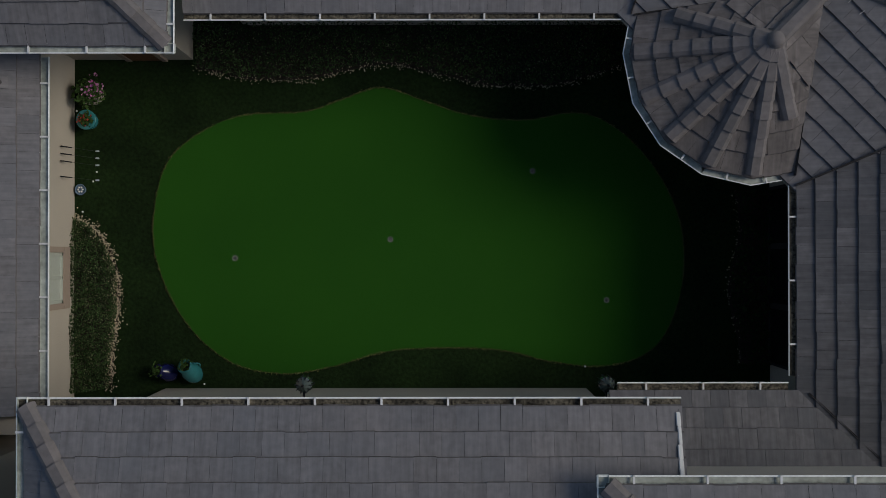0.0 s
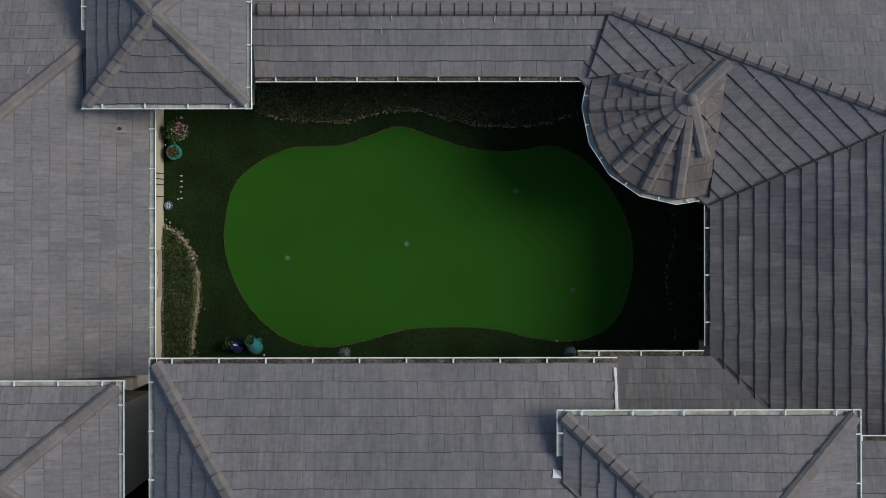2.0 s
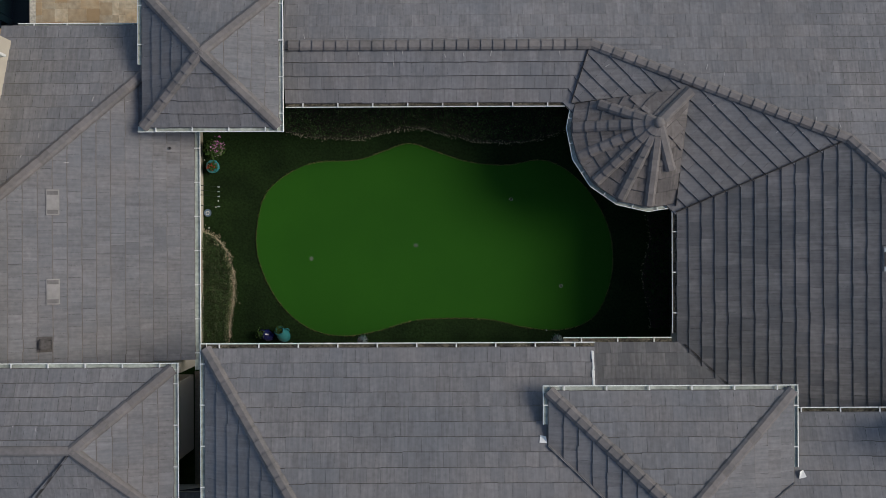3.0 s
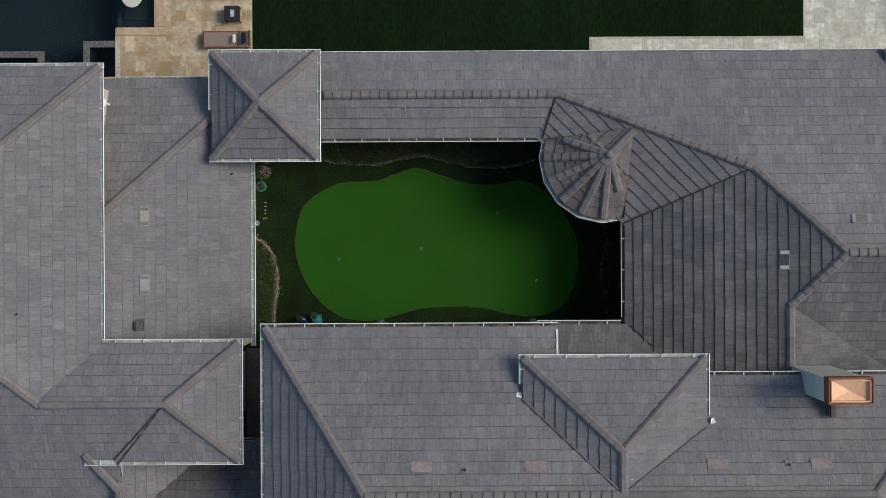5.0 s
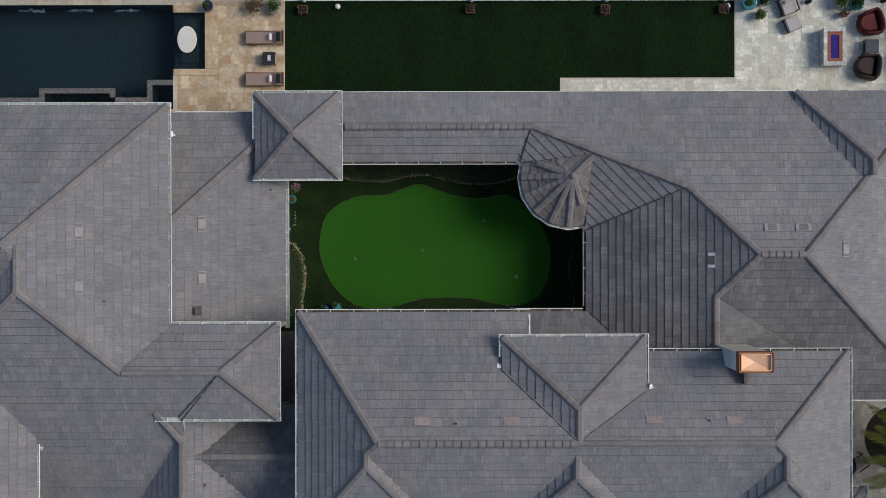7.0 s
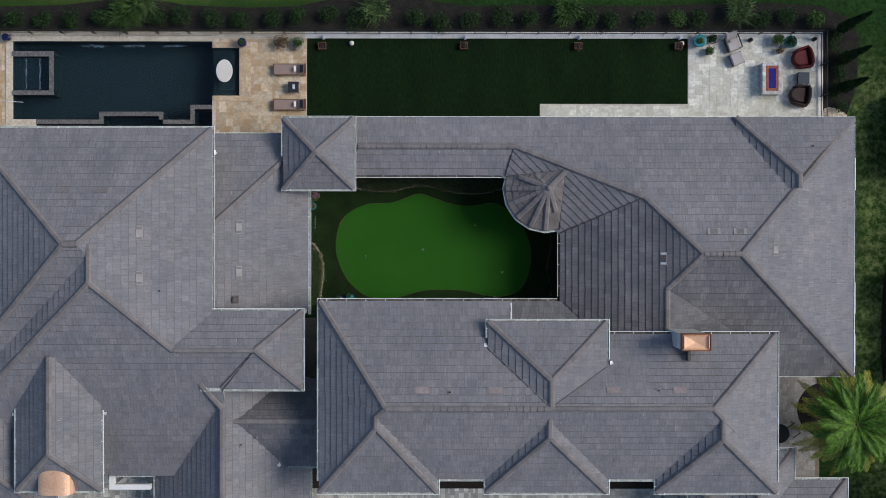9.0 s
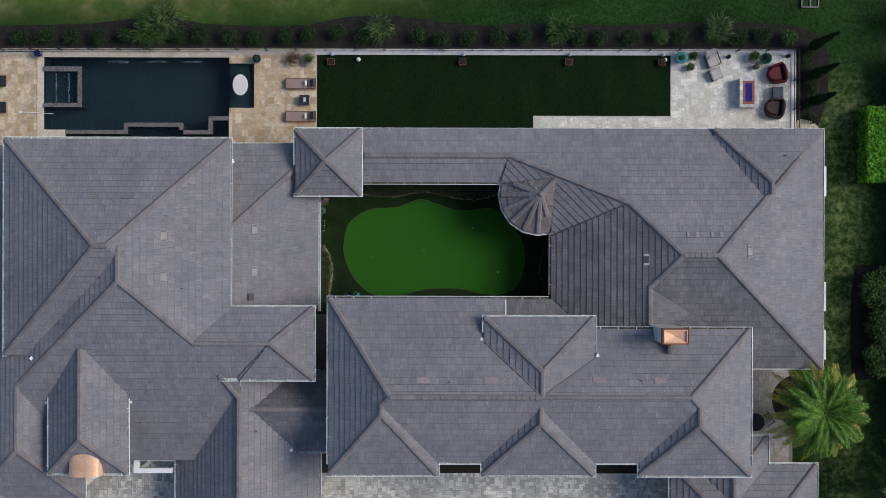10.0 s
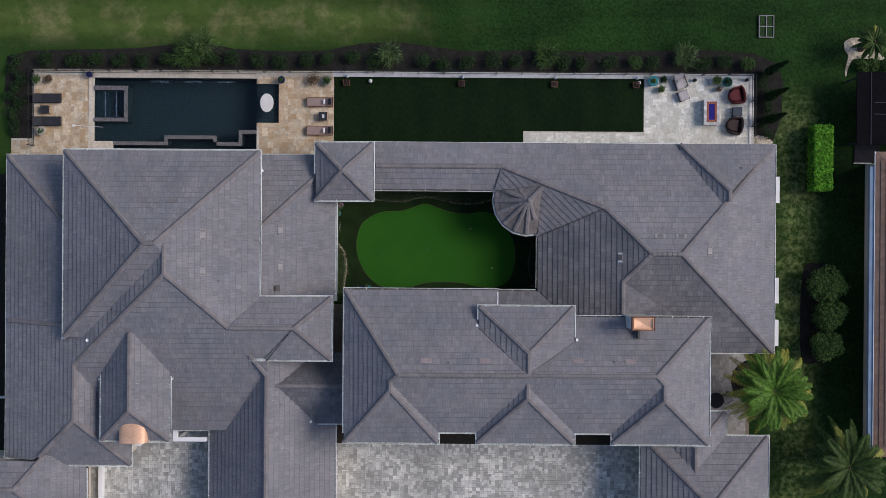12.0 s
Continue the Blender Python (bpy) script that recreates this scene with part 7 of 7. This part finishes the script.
def chimney():
    t = empty("chimney", 12.5, -4.2, 6, label="square flue with grey flashing and a bright copper cap", category="chimney")
    part("shaft", boxed(11.90, 13.27, -4.59, -3.81, 4.9, 8.02), M_stucco, t, "stucco shaft")
    part("side_flashing", boxed(11.87, 11.90, -4.59, -3.81, 5.4, 8.0), M_lead, t, "pale grey flashing")
    x0, x1, y0, y1, z0, z1 = 11.86, 13.31, -4.63, -3.77, 8.02, 8.42
    for a, b, c, d in ((x0, x1, y0, y0 + .05), (x0, x1, y1 - .05, y1), (x0, x0 + .05, y0 + .05, y1 - .05), (x1 - .05, x1, y0 + .05, y1 - .05)):
        part("cap_side", boxed(a, b, c, d, z0, z1, bevel=0.008), M_patina, t, "brown weathered copper side")
    for a, b, c, d in ((x0 + .09, x1 - .09, y0 + .09, y0 + .12), (x0 + .09, x1 - .09, y1 - .12, y1 - .09), (x0 + .09, x0 + .12, y0 + .12, y1 - .12), (x1 - .12, x1 - .09, y0 + .12, y1 - .12)):
        part("inner_rim", boxed(a, b, c, d, z1 - .2, z1 - .01, bevel=0.005), M_copper, t, "bright copper inner rim")
    bm = bmesh.new()
    cx, cy, zz = (x0 + x1) / 2, (y0 + y1) / 2, z1 - .10
    v = [bm.verts.new(p) for p in ((x0 + .05, y0 + .05, zz), (x1 - .05, y0 + .05, zz), (x1 - .05, y1 - .05, zz), (x0 + .05, y1 - .05, zz), (cx, cy, zz - .10))]
    for i in range(4):
        bm.faces.new((v[i], v[(i + 1) % 4], v[4]))
    part("cap_pan", bm, M_copper, t, "shallow copper pan")
    part("outlet", boxed(12.46, 12.66, -5.28, -4.60, 6.0, 7.0, bevel=0.04), M_slot, t, "small dark cricket behind the shaft")


chimney()


def entry_vault():
    t = empty("entry_vault", -20.5, -12, 4, label="bright copper barrel vault over the entry", category="canopy")
    bm = bmesh.new()
    n, r, x, z0 = 18, 0.93, -20.42, 5.28
    prev = None
    for i in range(-1, n + 2):
        u = 1 - 2 * min(max(i, 0), n) / n
        drop = 0.45 if i in (-1, n + 1) else 0.0
        zc = z0 + 0.42 * math.sqrt(max(0.0, 1 - abs(u) ** 2.6)) - drop
        row = [bm.verts.new((x + r * u * (1 - g), y, zc - g)) for g, y in ((.05, -12.52), (0, -12.52), (0, -11.0), (.05, -11.0))]
        if prev:
            for j in range(4):
                bm.faces.new((prev[j], prev[(j + 1) % 4], row[(j + 1) % 4], row[j]))
        prev = row
    part("vault", bm, M_copper, t, "copper sheet")
    for sx in (-.28,):
        part("column", boxed(x + sx - .19, x + sx + .19, -13.15, -12.75, 0.12, 3.30, bevel=0.02), M_white, t, "white square column")
        part("column_base", boxed(x + sx - .24, x + sx + .24, -13.25, -12.65, -0.03, 0.12, bevel=0.02), M_white, t)


entry_vault()
pg = empty("entry_beam", -17, -12.6, 2.5, label="white painted beam and ledge beside the entry", category="beam")
part("beam", boxed(-18.5, -16.2, -12.95, -12.66, 2.3, 2.62, bevel=0.02), M_white, pg)
part("return_beam", boxed(-18.5, -18.2, -12.66, -12.0, 2.3, 2.62, bevel=0.02), M_white, pg)
part("post", boxed(-18.48, -18.22, -12.93, -12.68, -0.03, 2.3), M_white, pg)


def flashing(x, y, size, turn, label="small folded white metal kick-out flashing"):
    """A little sheet folded along its middle, one wing on the tiles and one standing up."""
    m = slope_pose(top_block(x, y), x, y) @ Matrix.Rotation(radians(turn), 4, "Z")
    bm = bmesh.new()
    for tri in (((-1, 0, 0.06), (1, 0, 0.06), (0, 1.1, 0.065)), ((1, 0, 0.06), (-1, 0, 0.06), (0, -0.5, 0.16))):
        low_, high = [[bm.verts.new(m @ Vector((a * size, b * size, c + d))) for a, b, c in tri] for d in (0, 0.006)]
        bm.faces.new(high)
        bm.faces.new(low_[::-1])
        for q in range(3):
            bm.faces.new((low_[q], low_[(q + 1) % 3], high[(q + 1) % 3], high[q]))
    return tagged(part("flashing", bm, M_white), label=label, category="flashing", group="white flashings where roofs meet")


for x, y, turn in ((8.60, -5.42, 60), (2.20, -4.50, -50), (-17.95, -8.35, 60), (-22.85, -8.4, -60), (-23.3, -5.75, 0), (-8.99, -11.43, 0)):
    flashing(x, y, 0.13, turn)
rj = random.Random(3)
rake = empty("rake_flashing", 3.5, -2.8, 5.8, label="ragged white mortar strip along the roof edge", category="flashing")
y = -2.38
while y > -3.25:
    l = rj.uniform(0.18, 0.34)
    f = BLOCKS[0].faces[0]
    part("mortar_patch", boxed(-.028 - rj.uniform(0, .014), .028 + rj.uniform(0, .014), -l / 2, l / 2, 0.03, 0.062, slope_pose(f, 3.53 + rj.uniform(-.009, .009), y - l / 2), bevel=0.01), M_white, rake)
    y -= l * 0.93

gutter((-11.62, -7.07), (-12.75, -7.07), 5.47, S_, house)


def valley(a, b, w=0.10, mat=M_slot, label="dark folded metal valley"):
    """An open dark metal valley between two slopes, folded along its middle."""
    a, b = Vector(a), Vector(b)
    d = (b - a).normalized()
    s = Vector((-d.y, d.x, 0)).normalized()
    V = [p + s * k * w + Vector((0, 0, h)) for p in (a, b) for k, h in ((-1, 0.065), (-0.7, 0.072), (0, 0.05), (0.7, 0.072), (1, 0.065), (1, -0.02), (-1, -0.02))]
    F = [(i, (i + 1) % 7, 7 + (i + 1) % 7, 7 + i) for i in range(7)]
    return mesh_object("valley_flashing", V, F, mat, house, label)


valley((6.40, 1.28, 3.02), (10.70, 3.17, 4.49), 0.018)
valley((6.62, -2.50, 3.02), (9.7, -5.55, 4.06), 0.018)
valley((3.40, 4.42, 3.02), (3.84, 5.88, 3.50), 0.012)
valley((3.44, 4.40, 3.04), (6.50, 4.66, 3.86), 0.011)
valley((6.38, 1.46, 3.04), (6.56, 4.55, 3.86), 0.011)
valley((-9.80, -4.92, 6.33), (-11.62, -7.06, 5.40), 0.028)
valley((2.30, -4.62, 6.90), (5.36, -7.44, 7.92), 0.022, M_vent, "grey metal valley beside the dormer")
valley((8.40, -5.58, 6.90), (5.54, -7.44, 7.92), 0.016, M_vent, "grey metal valley beside the dormer")
tagged(part("garden_ledge", boxed(-24.36, -24.06, -19.4, -15.0, -0.05, 0.45, bevel=0.015), M_white, None), label="long white painted ledge beside the driveway", category="ledge")
# mortar smears and scuffs that the roofers left below the ridges
SMEAR_LINES = (((-4.4, 6.0), (3.4, 6.0)), ((3.9, 6.0), (10.8, 3.15)), ((-2.9, -7.6), (13.6, -7.58)), ((-11.72, -29), (-11.72, -8.2)), ((-17.0, -4.74), (-9.8, -4.74)),
               ((-7.3, 6.6), (-12.0, 2.1)), ((-20.4, -10.2), (-20.4, -5.6)), ((-25.0, 6.7), (-19.2, 0.8)), ((5.42, -9.1), (5.42, -8.0)), ((-3.4, -8.4), (-0.3, -12.2)))
rm = random.Random(77)
V, F = [], []
for p, q in SMEAR_LINES:
    p, q = Vector((*p, 0)), Vector((*q, 0))
    d = (q - p).normalized()
    s = Vector((-d.y, d.x, 0))
    for _ in range(int((q - p).length * 1.5)):
        c = p.lerp(q, rm.random()) + s * rm.choice((-1, 1)) * rm.uniform(0.17, 0.55)
        f = top_block(c.x, c.y)
        if f is None:
            continue
        m = slope_pose(f, c.x, c.y, 0.052)
        l, w = rm.uniform(0.02, 0.10), rm.uniform(0.004, 0.011)
        a = Matrix.Rotation(rm.uniform(-.35, .35), 4, "Z")
        i0 = len(V)
        V += [m @ a @ Vector(v) for v in ((-w, -l, 0), (w * .8, -l * .9, 0), (w, l * .7, 0), (-w * .5, l, 0), (-w * 1.4, 0, 0.004))]
        F += [(i0, i0 + 1, i0 + 2, i0 + 3, i0 + 4)]
tagged(mesh_object("mortar_smears", V, F, M_lime, house, "pale mortar smears below the ridges"), kind="stuff")

bm = bmesh.new()
lathe(bm, [(0.15, -0.05), (0.14, 0.09), (0.09, 0.125), (0.03, 0.135)], 8, Matrix.Translation((-6.79, 5.56, 4.83)))
part("apex_tile", bm, M_cap, house, "capping tile at the peak of the tower roof")

# turret knob
bm = bmesh.new()
lathe(bm, [(0.24, -0.02), (0.165, 0.06), (0.15, 0.13), (0.12, 0.19), (0.05, 0.22)], 18, Matrix.Translation((TX, TY, TZ - 0.02)))
part("turret_knob", bm, M_cap, house, "rounded mortar cap of the turret", True)


# ---- single tiles and pavers ----
def child(name, me, m, parent):
    o = new(name, me)
    o.parent = parent
    o.matrix_basis = m
    return o


for parent, items in SINGLES:
    for _, m, course in items:
        child("roof_tile", whole_tile(M_darktile if parent in (low.roof, ne2.roof) else M_turret if parent is turret.roof else M_tile, course), m, parent)
for parent, m in CAPS:
    child("ridge_tile", CAP_MESH, m, parent)
for name, me, at, parent in PAVERS:
    child(name, me, Matrix.Translation(at), parent)
